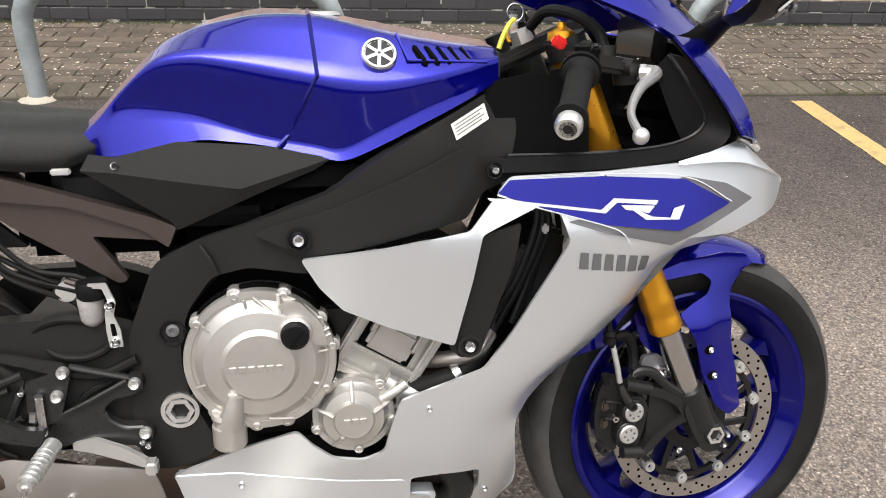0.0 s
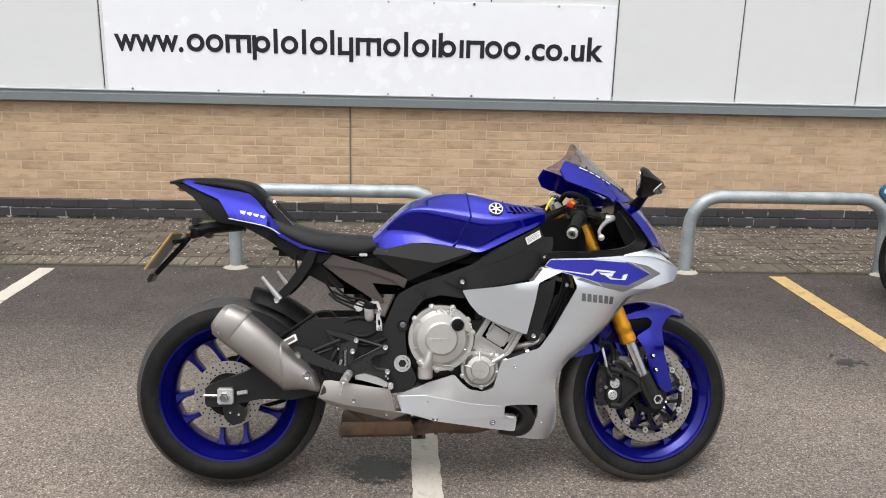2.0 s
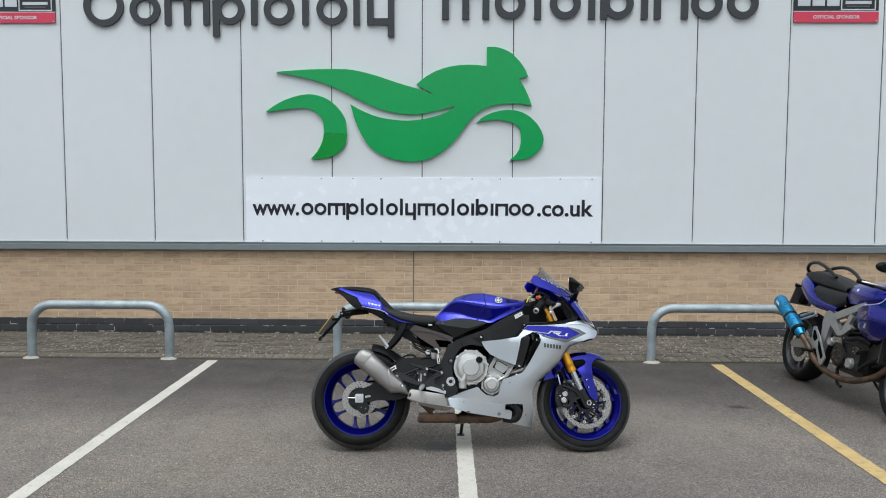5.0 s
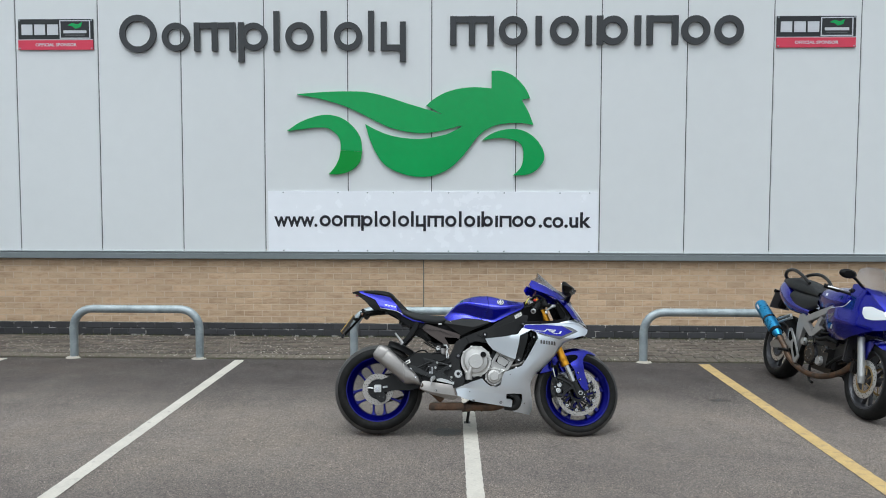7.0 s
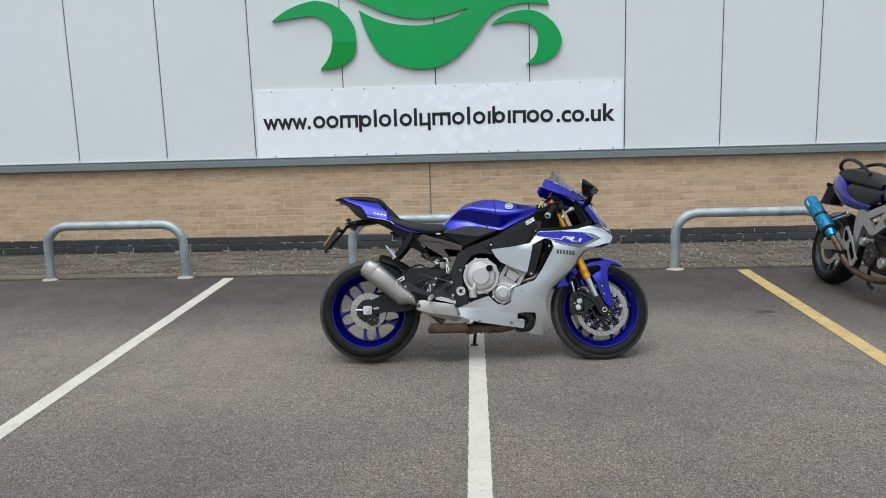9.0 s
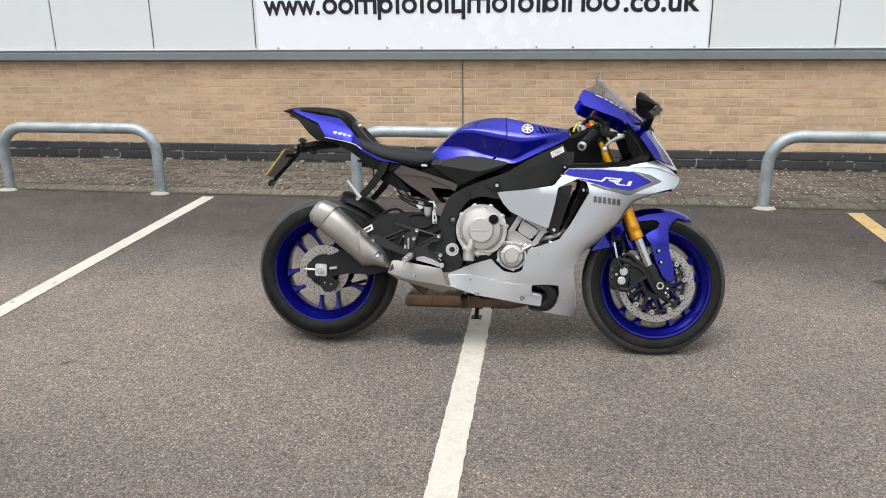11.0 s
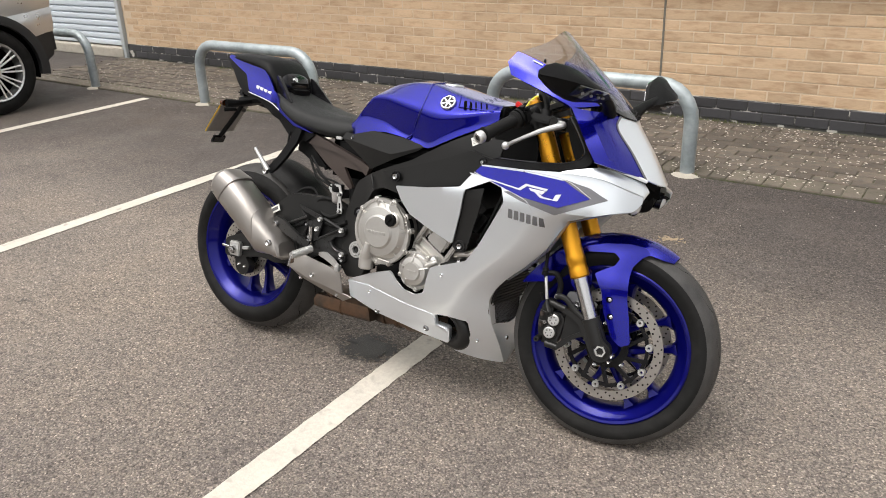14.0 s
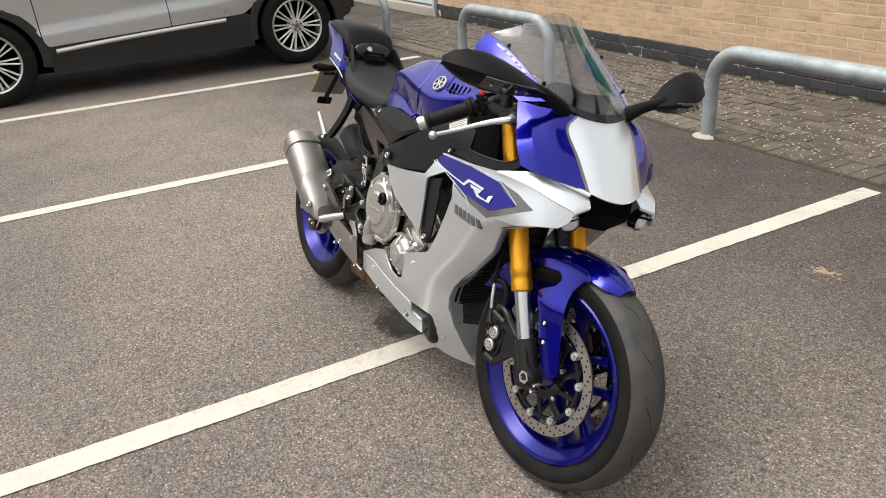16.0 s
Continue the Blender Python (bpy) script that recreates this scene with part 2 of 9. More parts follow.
TYRE = material("worn tyre rubber", (0.0095, 0.0095, 0.0093), 0.65, spec=0.12, var=0.3, scale=14, bump=0.3, bump_scale=160, second=(0.016, 0.0155, 0.015), mix=(0.45, 0.7))
SEAT = material("grained seat vinyl", (0.014, 0.0145, 0.0145), 0.55, var=0.12, scale=20, bump=0.5, bump_scale=420, spec=0.25)
CAST = material("cast silver engine paint", (0.52, 0.505, 0.48), 0.4, metal=0.82, var=0.1, scale=14, bump=0.06, bump_scale=320)
TITAN = material("brushed titanium", (0.36, 0.337, 0.315), 0.42, metal=0.9, var=0.08, scale=6, bump=0.05, bump_scale=200)
RUST = material("heat-stained steel", (0.13, 0.075, 0.045), 0.5, metal=0.6, var=0.35, scale=14, bump=0.2, bump_scale=90, second=(0.06, 0.045, 0.035), mix=(0.4, 0.65))
GOLD = material("gold anodised alloy", (0.72, 0.33, 0.025), 0.3, metal=0.85, var=0.06, scale=10)
STEEL = material("bright steel", (0.6, 0.6, 0.6), 0.2, metal=1.0, var=0.06, scale=20)
ALLOY = material("machined alloy", (0.62, 0.62, 0.61), 0.35, metal=0.8, var=0.08, scale=18)
DISC = material("brake disc steel", (0.42, 0.39, 0.36), 0.34, metal=0.9, var=0.12, scale=40)
BRONZE = material("bronze painted magnesium", (0.066, 0.051, 0.045), 0.36, metal=0.5, var=0.1, scale=8, coat=0.2)
# near-black that puts the unlit dark of gaps and cavities into the colour
HOLE = material("painted cavity dark", (0.003, 0.003, 0.003), 0.9, spec=0.03)
FLUID = material("brake fluid reservoir", (0.3, 0.285, 0.28), 0.3, var=0.15, scale=30)
RED = material("red switch plastic", (0.6, 0.02, 0.02), 0.35)
YELLOW = material("yellow cord", (0.65, 0.6, 0.06), 0.6)
PLATE_YELLOW = material("yellow plate", (0.72, 0.48, 0.04), 0.35)
AMBER = material("amber lens", (0.07, 0.022, 0.006), 0.2)
TREAD = material("dusty tread rubber", (0.05, 0.048, 0.046), 0.55, spec=0.45, var=0.3, scale=18, bump=0.5, bump_scale=220, second=(0.03, 0.029, 0.028), mix=(0.45, 0.7))
LIGHT_STRIP = material("white light strip", (0.8, 0.81, 0.82), 0.15, coat=0.5)
LAMP_GLASS = material("clear lamp lens", (0.78, 0.8, 0.8), 0.1, metal=0.25, coat=1.0)
SCREEN = glassy("tinted screen", (0.93, 0.93, 0.95), 0.84)
MIRROR = material("mirror glass", (0.85, 0.85, 0.87), 0.02, metal=1.0)
LABEL = material("paper label", (0.75, 0.74, 0.7), 0.5, var=0.05, scale=60)
MESH_GREY = material("radiator core", (0.03, 0.03, 0.032), 0.45, metal=0.3)
EXHAUST_BLUE = material("blue anodised can", (0.03, 0.22, 0.42), 0.3, metal=0.7, var=0.15, scale=10)
CAR_SILVER = material("silver grey car paint", (0.56, 0.57, 0.58), 0.3, metal=0.72, coat=0.8, var=0.02, scale=3)
CAR_TRIM = material("grey car trim plastic", (0.014, 0.014, 0.015), 0.55, var=0.1, scale=8)
CAR_GLASS = material("dark car glass", (0.012, 0.014, 0.015), 0.05, coat=1.0)

for far in (BRICK_FAR, PAVER_FAR):
    for nd in [x for x in far.node_tree.nodes if x.type == "OBJECT_INFO" and x.outputs["Random"].is_linked]:
        geo = far.node_tree.nodes.new("ShaderNodeNewGeometry")
        far.node_tree.links.new(geo.outputs["Random Per Island"], nd.outputs["Random"].links[0].to_socket)

# ---- building blocks ----


def part(name, bm, mat, parent=None, label="", angle=32, m=None):
    """Links a bmesh as one mesh object under a thing or a part. mat: a material, or a list of them."""
    me = bpy.data.meshes.new(name)
    bmesh.ops.recalc_face_normals(bm, faces=bm.faces[:])
    bm.to_mesh(me)
    bm.free()
    for x in mat if isinstance(mat, (list, tuple)) else (mat,):
        me.materials.append(x)
    for p in me.polygons:
        p.use_smooth = True
    me.set_sharp_from_angle(angle=radians(angle))
    ob = new(name, me)
    if parent is not None:
        ob.parent = parent
    if m is not None:
        ob.matrix_basis = m
    return tagged(ob, label)


def thing(name, m, label, category, group="", kind=""):
    ob = new(name)
    ob.empty_display_size = 0.05
    ob.matrix_basis = m
    return tagged(ob, label, category, group, kind)


def box(c, size, bevel=0.0, m=None, bm=None, seg=2):
    bm = bm or bmesh.new()
    made = bmesh.ops.create_cube(bm, size=1.0, matrix=(m or Matrix()) @ Matrix.Translation(c) @ Matrix.Diagonal((*size, 1)))
    if bevel:
        es = {e for v in made["verts"] for e in v.link_edges}
        bmesh.ops.bevel(bm, geom=list(es), offset=bevel, segments=seg, affect="EDGES", clamp_overlap=True)
    return bm


def frame_on(a, b):
    a, b = Vector(a), Vector(b)
    return Matrix.Translation((a + b) / 2) @ (b - a).to_track_quat("Z", "Y").to_matrix().to_4x4(), (b - a).length


def rod(a, b, r0, r1=None, n=16, bm=None, caps=True):
    """A straight round bar from a to b."""
    bm = bm or bmesh.new()
    m, d = frame_on(a, b)
    bmesh.ops.create_cone(bm, cap_ends=caps, segments=n, radius1=r0, radius2=r0 if r1 is None else r1, depth=d, matrix=m)
    return bm


def spline(pts, n):
    """Points of a smooth curve through pts, n steps from each to the next."""
    p = [Vector(x) for x in pts]
    p = [p[0] * 2 - p[1], *p, p[-1] * 2 - p[-2]]
    out = []
    for i in range(1, len(p) - 2):
        for k in range(n):
            t = k / n
            out.append(0.5 * (2 * p[i] + (p[i + 1] - p[i - 1]) * t + (2 * p[i - 1] - 5 * p[i] + 4 * p[i + 1] - p[i + 2]) * t * t
                              + (3 * p[i] - p[i - 1] - 3 * p[i + 1] + p[i + 2]) * t ** 3))
    return out + [p[-2]]


def skin(rings, closed=True, caps=True, bm=None, mat_index=0):
    """A skin over rings of equally many points."""
    bm = bm or bmesh.new()
    vs = [[bm.verts.new(p) for p in r] for r in rings]
    n = len(vs[0])
    for a, b in zip(vs, vs[1:]):
        for i in range(n if closed else n - 1):
            j = (i + 1) % n
            try:
                bm.faces.new((a[i], a[j], b[j], b[i])).material_index = mat_index
            except ValueError:
                pass
    if caps and closed:
        for r in (vs[0], vs[-1]):
            try:
                bm.faces.new(r).material_index = mat_index
            except ValueError:
                pass
    return bm


def tube(pts, r, n=10, steps=6, bm=None, smooth=True):
    """A round hose, cable or bent pipe through pts."""
    path = spline(pts, steps) if smooth and len(pts) > 2 else [Vector(p) for p in pts]
    rings, side = [], None
    for i, p in enumerate(path):
        d = (path[min(i + 1, len(path) - 1)] - path[max(i - 1, 0)]).normalized()
        if side is None:
            side = d.orthogonal().normalized()
        side = (side - d * side.dot(d)).normalized()
        up = d.cross(side)
        rr = r(i / (len(path) - 1)) if callable(r) else r
        rings.append([p + (side * math.cos(a) + up * math.sin(a)) * rr for a in (2 * math.pi * k / n for k in range(n))])
    return skin(rings, bm=bm)


def lathe(profile, n=48, c=(0, 0, 0), axis="Y", a0=0.0, a1=360.0, bm=None, mat_index=0, loop=False):
    """Turns a profile of (along, radius) round an axis."""
    bm = bm or bmesh.new()
    full = abs(a1 - a0) >= 360
    count = n if full else n + 1
    rings = []
    for k in range(count):
        a = radians(a0 + (a1 - a0) * k / n)
        ring = []
        for s, r in profile:
            q = (r * math.cos(a), s, r * math.sin(a)) if axis == "Y" else ((s, r * math.cos(a), r * math.sin(a)) if axis == "X" else (r * math.cos(a), r * math.sin(a), s))
            ring.append(bm.verts.new(Vector(q) + Vector(c)))
        rings.append(ring)
    m = len(profile)
    for k in range(n):
        ra, rb = rings[k], rings[(k + 1) % count]
        for i in range(m if loop else m - 1):
            j = (i + 1) % m
            f = [ra[i], ra[j], rb[j], rb[i]]
            f = list(dict.fromkeys(f))
            try:
                bm.faces.new(f).material_index = mat_index
            except ValueError:
                pass
    return bm


def rounded(outline, r=0.008, k=3):
    """The outline with its corners rounded."""
    out, n = [], len(outline)
    for i in range(n):
        a, p, b = (Vector((*outline[(i + d) % n], 0)) for d in (-1, 0, 1))
        ra, rb = min(r, (a - p).length * 0.45), min(r, (b - p).length * 0.45)
        s, e = p + (a - p).normalized() * ra, p + (b - p).normalized() * rb
        for j in range(k + 1):
            t = j / k
            q = s * (1 - t) ** 2 + p * 2 * t * (1 - t) + e * t * t
            out.append((q.x, q.y))
    return out


def thicken(bm, th):
    """Gives an open skin a body on the side away from its normals."""
    bm.normal_update()
    skin_faces, inner = bm.faces[:], {}
    rim = [e for e in bm.edges if len(e.link_faces) == 1]
    for v in bm.verts[:]:
        inner[v] = bm.verts.new(v.co - v.normal * th)
    for e in rim:
        a, b = e.verts
        bm.faces.new((b, a, inner[a], inner[b]))
    for f in skin_faces:
        bm.faces.new([inner[v] for v in reversed(f.verts)])


def plate(outline, place, th, step=0.03, r=0.006, bm=None, mat_index=0):
    """A curved plate: an outline in two numbers, laid into space by place(a, b), th thick."""
    own = bmesh.new()
    pts = rounded(outline, r) if r else outline
    own.faces.new([own.verts.new((a, 0, b)) for a, b in pts])
    for ax in (0, 2):
        lo, hi = min(p[ax // 2] for p in pts), max(p[ax // 2] for p in pts)
        k = int((hi - lo) / step)
        for i in range(1, k + 1):
            no = (1, 0, 0) if ax == 0 else (0, 0, 1)
            co = [0, 0, 0]
            co[ax] = lo + (hi - lo) * i / (k + 1)
            bmesh.ops.bisect_plane(own, geom=own.verts[:] + own.edges[:] + own.faces[:], dist=1e-5, plane_co=co, plane_no=no)
    for v in own.verts:
        v.co = place(v.co.x, v.co.z)
    bmesh.ops.recalc_face_normals(own, faces=own.faces[:])
    mean = sum((v.co.y for v in own.verts)) / len(own.verts)
    total = sum((f.normal * f.calc_area() for f in own.faces), Vector())
    out = Vector((0, math.copysign(1, mean), 0)) if abs(mean) > 0.015 else Vector((1, 0, 0))
    if abs(total.dot(out)) < 0.3 * total.length:
        out = Vector((0, 0, 1))
    if total.dot(out) < 0:
        bmesh.ops.reverse_faces(own, faces=own.faces[:])
    if th:
        thicken(own, abs(th))
    if bm is None:
        for f in own.faces:
            f.material_index = mat_index
        return own
    me = bpy.data.meshes.new("joined")
    for f in own.faces:
        f.material_index = mat_index
    own.to_mesh(me)
    own.free()
    bm.from_mesh(me)
    bpy.data.meshes.remove(me)
    return bm


def flipped(bm):
    """The same shape on the other side (y mirrored)."""
    other = bm.copy()
    bmesh.ops.transform(other, matrix=Matrix.Diagonal((1, -1, 1, 1)), verts=other.verts[:])
    return other


def between(x, xs, ys):
    return float(np.interp(x, xs, ys))


def words(text, size, extrude, mat, parent, name="lettering", m=None, width=None):
    """Readable words in the built-in font, as a mesh."""
    cu = bpy.data.curves.new(name, "FONT")
    cu.body, cu.size, cu.extrude, cu.align_x, cu.resolution_u = text, size, extrude, "LEFT", 3
    cu.offset = size * 0.022
    tmp = bpy.data.objects.new(name, cu)
    scene.collection.objects.link(tmp)
    bpy.context.view_layer.update()
    me = bpy.data.meshes.new_from_object(tmp.evaluated_get(bpy.context.evaluated_depsgraph_get()))
    bpy.data.objects.remove(tmp)
    xs = [v.co.x for v in me.vertices]
    if width:
        k = width / (max(xs) - min(xs))
        for v in me.vertices:
            v.co.x = (v.co.x - min(xs)) * k
    me.materials.append(mat)
    ob = new(name, me)
    ob.parent = parent
    ob.matrix_basis = m or Matrix()
    return ob

# ---- the setting ----
WALL_Y, KERB_Y = 4.87, 3.53
WALL_X0, WALL_X1 = -7.21, 9.0

bm = bmesh.new()
bmesh.ops.create_grid(bm, x_segments=40, y_segments=40, size=150)
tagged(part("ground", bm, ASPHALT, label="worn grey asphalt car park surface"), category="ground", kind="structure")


def floor_mark(name, x0, x1, y0, y1, mat, label, ragged=0.0022, lean=0.0):
    """A painted line with slightly worn, uneven edges."""
    bm = bmesh.new()
    n = int(abs(y1 - y0) / 0.03)
    rings = []
    for i in range(n + 1):
        y = y0 + (y1 - y0) * i / n
        sh = lean * (y - y0) / (y1 - y0)
        rings.append([(x0 + sh + random.uniform(-ragged, ragged), y, 0.004), (x1 + sh + random.uniform(-ragged, ragged), y, 0.004)])
    skin(rings, closed=False, bm=bm)
    ob = part(name, bm, mat)
    return tagged(ob, label, "line", "parking bay lines", "structure")


for x, lean in ((-4.93, 0.0), (-2.4, -0.045), (0.03, -0.15)):
    floor_mark("bay_line", x - 0.05, x + 0.05, -4.6, 3.46, LINE_WHITE, "worn white painted parking bay line", lean=lean)
floor_mark("bay_line", 2.25, 2.36, -4.6, 3.45, LINE_YELLOW, "worn yellow painted parking bay line")
for x in (-12.1, -9.7, -7.3, 4.72, 7.1):
    floor_mark("bay_line", x - 0.05, x + 0.05, -4.6, 3.46, LINE_WHITE, "worn white painted parking bay line")


def blot(name, cx, cy, rx, ry, mat, label, seed, spots=14):
    """A flat irregular stain made of overlapping small blots."""
    rnd = random.Random(seed)
    bm = bmesh.new()
    for k in range(spots):
        a, d = rnd.uniform(0, 6.28), rnd.uniform(0, 1) ** 0.6
        x, y, r = cx + rx * d * math.cos(a), cy + ry * d * math.sin(a), rnd.uniform(0.04, 0.2) * min(rx, ry) * (1.25 - d)
        pts = [(x + r * (1 + 0.4 * rnd.uniform(-1, 1)) * math.cos(t) * 1.3, y + r * (1 + 0.4 * rnd.uniform(-1, 1)) * math.sin(t), 0.0025 + 0.00001 * k)
               for t in (6.28 * i / 11 for i in range(11))]
        bm.faces.new([bm.verts.new(p) for p in pts])
    return tagged(part(name, bm, mat), label, "stain", kind="stuff")


blot("oil_stain", -0.25, 1.01, 0.13, 0.1, STAIN, "dark oily drip stain on the asphalt", 4, 210)
blot("oil_stain", 1.98, 2.0, 0.1, 0.12, STAIN, "dark scattered oil spots on the asphalt", 9, 45)
blot("oil_stain", -1.75, 0.55, 0.03, 0.03, STAIN, "small dark tar spot on the asphalt", 3, 24)
blot("dirt_patch", 0.33, 2.54, 0.08, 0.055, material("sandy dirt", (0.3, 0.23, 0.15), 0.9, var=0.2, scale=20), "pale sandy dirt patch on the asphalt", 5, 60)

# paved strip along the wall
bm = box((0.9, (KERB_Y + WALL_Y) / 2 + 0.05, 0.001), (16.2, WALL_Y - KERB_Y + 0.1, 0.014))
pavement = tagged(part("pavement", bm, JOINT_SAND, label="weathered block-paved strip with mossy joints"), category="paving", kind="structure")


def slab_mesh(name, size, bevel, mat):
    bm = box((0, 0, 0), size, bevel, seg=1)
    me = bpy.data.meshes.new(name)
    bm.to_mesh(me)
    bm.free()
    me.materials.append(mat)
    return me


def far_blocks(name, places, size, mat, parent):
    """The pieces past the near ones, joined."""
    bm = bmesh.new()
    h = Vector(size) / 2
    for p in places:
        vs = [bm.verts.new((p[0] + sx * h.x, p[1] + sy * h.y, p[2] + sz * h.z)) for sx, sy, sz in
              ((-1, -1, -1), (1, -1, -1), (1, 1, -1), (-1, 1, -1), (-0.97, -0.97, 1), (0.97, -0.97, 1), (0.97, 0.97, 1), (-0.97, 0.97, 1))]
        for q in ((0, 1, 5, 4), (1, 2, 6, 5), (2, 3, 7, 6), (3, 0, 4, 7), (4, 5, 6, 7)):
            bm.faces.new([vs[i] for i in q])
    return tagged(part(name, bm, mat, parent), kind="stuff")


# cladding, flashing and the steel frame of the unit behind
wall_north = thing("wall_north", pose(0, 0, 0), "unit wall of pale grey steel cladding above buff brick", "wall", kind="structure")
part("backing_wall", box(((WALL_X0 + WALL_X1) / 2, WALL_Y + 0.156, 3.0), (WALL_X1 - WALL_X0, 0.26, 6.0)), MORTAR, wall_north)
bm = box((0.9 - 4, WALL_Y + 8.4, 3.0), (26, 0.2, 6.0))
for x in (-16, 9.1):
    box((x, WALL_Y + 4.3, 3.0), (0.2, 8.2, 6.0), bm=bm)
part("side_wall", bm, CLADDING, wall_north)
part("roof", box((-3.4, WALL_Y + 4.2, 6.1), (25.6, 8.9, 0.18), 0.02), FLASHING, wall_north, "grey steel roof edge")
cladding = thing("wall_cladding", pose(0, 0, 0), "pale grey vertical steel cladding panels with dark seams", "cladding", kind="structure")
part("seam_backing", box((-3.4, WALL_Y + 0.022, 3.55), (25.2, 0.03, 4.96)), SEAM, cladding)
x = -15.491
while x < 9:
    bm = box((x + 0.5, WALL_Y + 0.015, 3.53), (0.987, 0.03, 4.99), 0.004)
    part("panel", bm, CLADDING, cladding)
    x += 0.9977
flash = thing("trim", pose(0, 0, 0), "grey folded steel flashing below the cladding", "flashing", kind="structure")
prof = [(0.05, 1.04), (-0.012, 1.034), (-0.014, 1.016), (-0.035, 1.012), (-0.04, 0.955), (-0.018, 0.945), (0.05, 0.945)]
part("drip_edge", skin([[(x, WALL_Y + a, b) for a, b in prof] for x in (WALL_X0 - 0.02, WALL_X1)]), FLASHING, flash)
part("ledge", skin([[(x, WALL_Y + a, b) for a, b in [(0.02, 1.05), (-0.02, 1.043), (-0.02, 1.037), (0.02, 1.037)]] for x in (WALL_X0 - 0.02, WALL_X1)]), FLASHING_LIGHT, flash)

# roller door further along
roller = thing("door_1", pose(0, 0, 0), "pale blue-grey corrugated steel roller shutter door", "door", kind="structure")
for i in range(34):
    z = 0.12 + i * 0.075
    prof = [(0.06, z), (0.035, z + 0.012), (0.03, z + 0.037), (0.035, z + 0.062), (0.06, z + 0.074)]
    part("slat", skin([[(x, WALL_Y + 0.06 + a, b) for a, b in prof] for x in (-11.3, -7.29)], closed=False, caps=False), DOOR_STEEL, roller)
part("threshold", box((-9.3, WALL_Y + 0.08, 0.055), (4.1, 0.2, 0.11), 0.01), CONCRETE, roller)
part("jamb", box((-7.25, WALL_Y + 0.06, 1.4), (0.07, 0.16, 2.8), 0.005), FLASHING_LIGHT, roller)
part("backing", box((-9.3, WALL_Y + 0.2, 1.4), (4.1, 0.05, 2.8)), SEAM, roller)
bm = box((-13.7, WALL_Y + 0.15, 1.4), (4.6, 0.26, 2.8))
part("backing_wall", bm, MORTAR, wall_north)


def shape_plate(name, outline, y, th, mat, parent, label="", r=0.0):
    """A flat cut-out standing proud of the wall."""
    return part(name, plate(outline, lambda a, b: Vector((a, y, b)), -th, step=5, r=r), mat, parent, label)


# plain unseen walls added round the yard behind the camera to darken low reflections
for i, (cx, cy, sx, sy, h) in enumerate(((-2, -24, 90, 0.4, 2.6), (-46, -6, 0.4, 36, 2.6), (42, -6, 0.4, 36, 2.6))):
    tagged(part(("wall_south", "wall_west", "wall_east")[i], box((cx, cy, h / 2), (sx, sy, h)), UNSEEN_WALL, label="plain unseen wall added to shape low reflections"), category="wall", kind="structure")

# signs: the white board
board = thing("sign_board", pose(0, 0, 0), "white sign board with black web address lettering", "sign")
part("panel", box((-0.515, WALL_Y - 0.008, 1.402), (3.94, 0.012, 0.728), 0.002), BOARD_WHITE, board)
for i in range(6):
    for z in (1.055, 1.75):
        for dx in (0.0, 0.35):
            part("screw", rod((-2.3 + i * 0.66 + dx * (i % 2), WALL_Y - 0.012, z), (-2.3 + i * 0.66 + dx * (i % 2), WALL_Y - 0.02, z), 0.009, n=8), GALV, board)
UP = pose(0, 0, 0, 90, 0, 0)


def bars(shapes, x0, x1, z0, xh, y, th, mat, parent, stroke, asc=1.38, desc=-0.38, name="bar"):
    """Plain rings and bars standing for a trade name: 0 ring, 1 upright, 2 tall upright, 3 three uprights, 4 two, 6 to 8 with a tall or low upright, 9 large ring."""
    wide = {"0": 1.0, "1": 0.48, "2": 0.46, "3": 1.5, "4": 1.0, "5": 0.55, "6": 1.0, "7": 1.0, "8": 0.95, "9": 1.45}
    unit = (x1 - x0) / sum(wide[c] for c in shapes)
    x = x0
    for c in shapes:
        w = wide[c] * unit
        bm = bmesh.new()
        cx, r = x + w / 2, min(w * 0.44, xh * 0.5)
        hi = z0 + xh * asc

        def ring(cz, rr, a0=0, a1=360):
            lathe([(0, rr), (0, rr - stroke), (-th, rr - stroke), (-th, rr)], 28, (cx, y, cz), "Y", a0, a1, bm, loop=True)

        def bar(xa, za, zb):
            box((xa, y - th * 0.54, (za + zb) / 2), (stroke, th * 1.08, zb - za), bm=bm)
        if c in "067":
            ring(z0 + xh / 2, xh / 2 if c == "0" else r)
        if c == "9":
            ring(z0 + xh * 0.62, xh * 0.66)
        if c == "6":
            bar(x + w * 0.1, z0 + xh * desc, z0 + xh)
        if c == "7":
            bar(x + w * 0.1, z0, hi)
        if c in "2":
            bar(cx, z0, hi)
        if c == "5":
            bar(cx, z0, hi)
        if c == "1":
            bar(cx, z0, z0 + xh)
        if c in "34":
            k = 3 if c == "3" else 2
            for i in range(k):
                bar(x + w * (0.12 + 0.76 * i / (k - 1)), z0, z0 + xh)
            box((cx, y - th * 0.45, z0 + xh - stroke / 2 - 0.001), (w * 0.74, th * 0.9, stroke), bm=bm)
        if c == "8":
            bar(x + w * 0.18, z0, z0 + xh)
            bar(x + w * 0.82, z0 + xh * desc, z0 + xh)
            box((cx, y - th * 0.45, z0 + stroke / 2 + 0.001), (w * 0.6, th * 0.9, stroke), bm=bm)
        part(name, bm, mat, parent)
        x += w


WY = WALL_Y - 0.016
words("www.", 0.255, 0.001, INK, board, m=pose(-2.412, WY, 1.345) @ UP, width=0.52)
bars("00362050283050171400", -1.87, 0.72, 1.345, 0.135, WY, 0.002, INK, board, 0.032, name="bar")
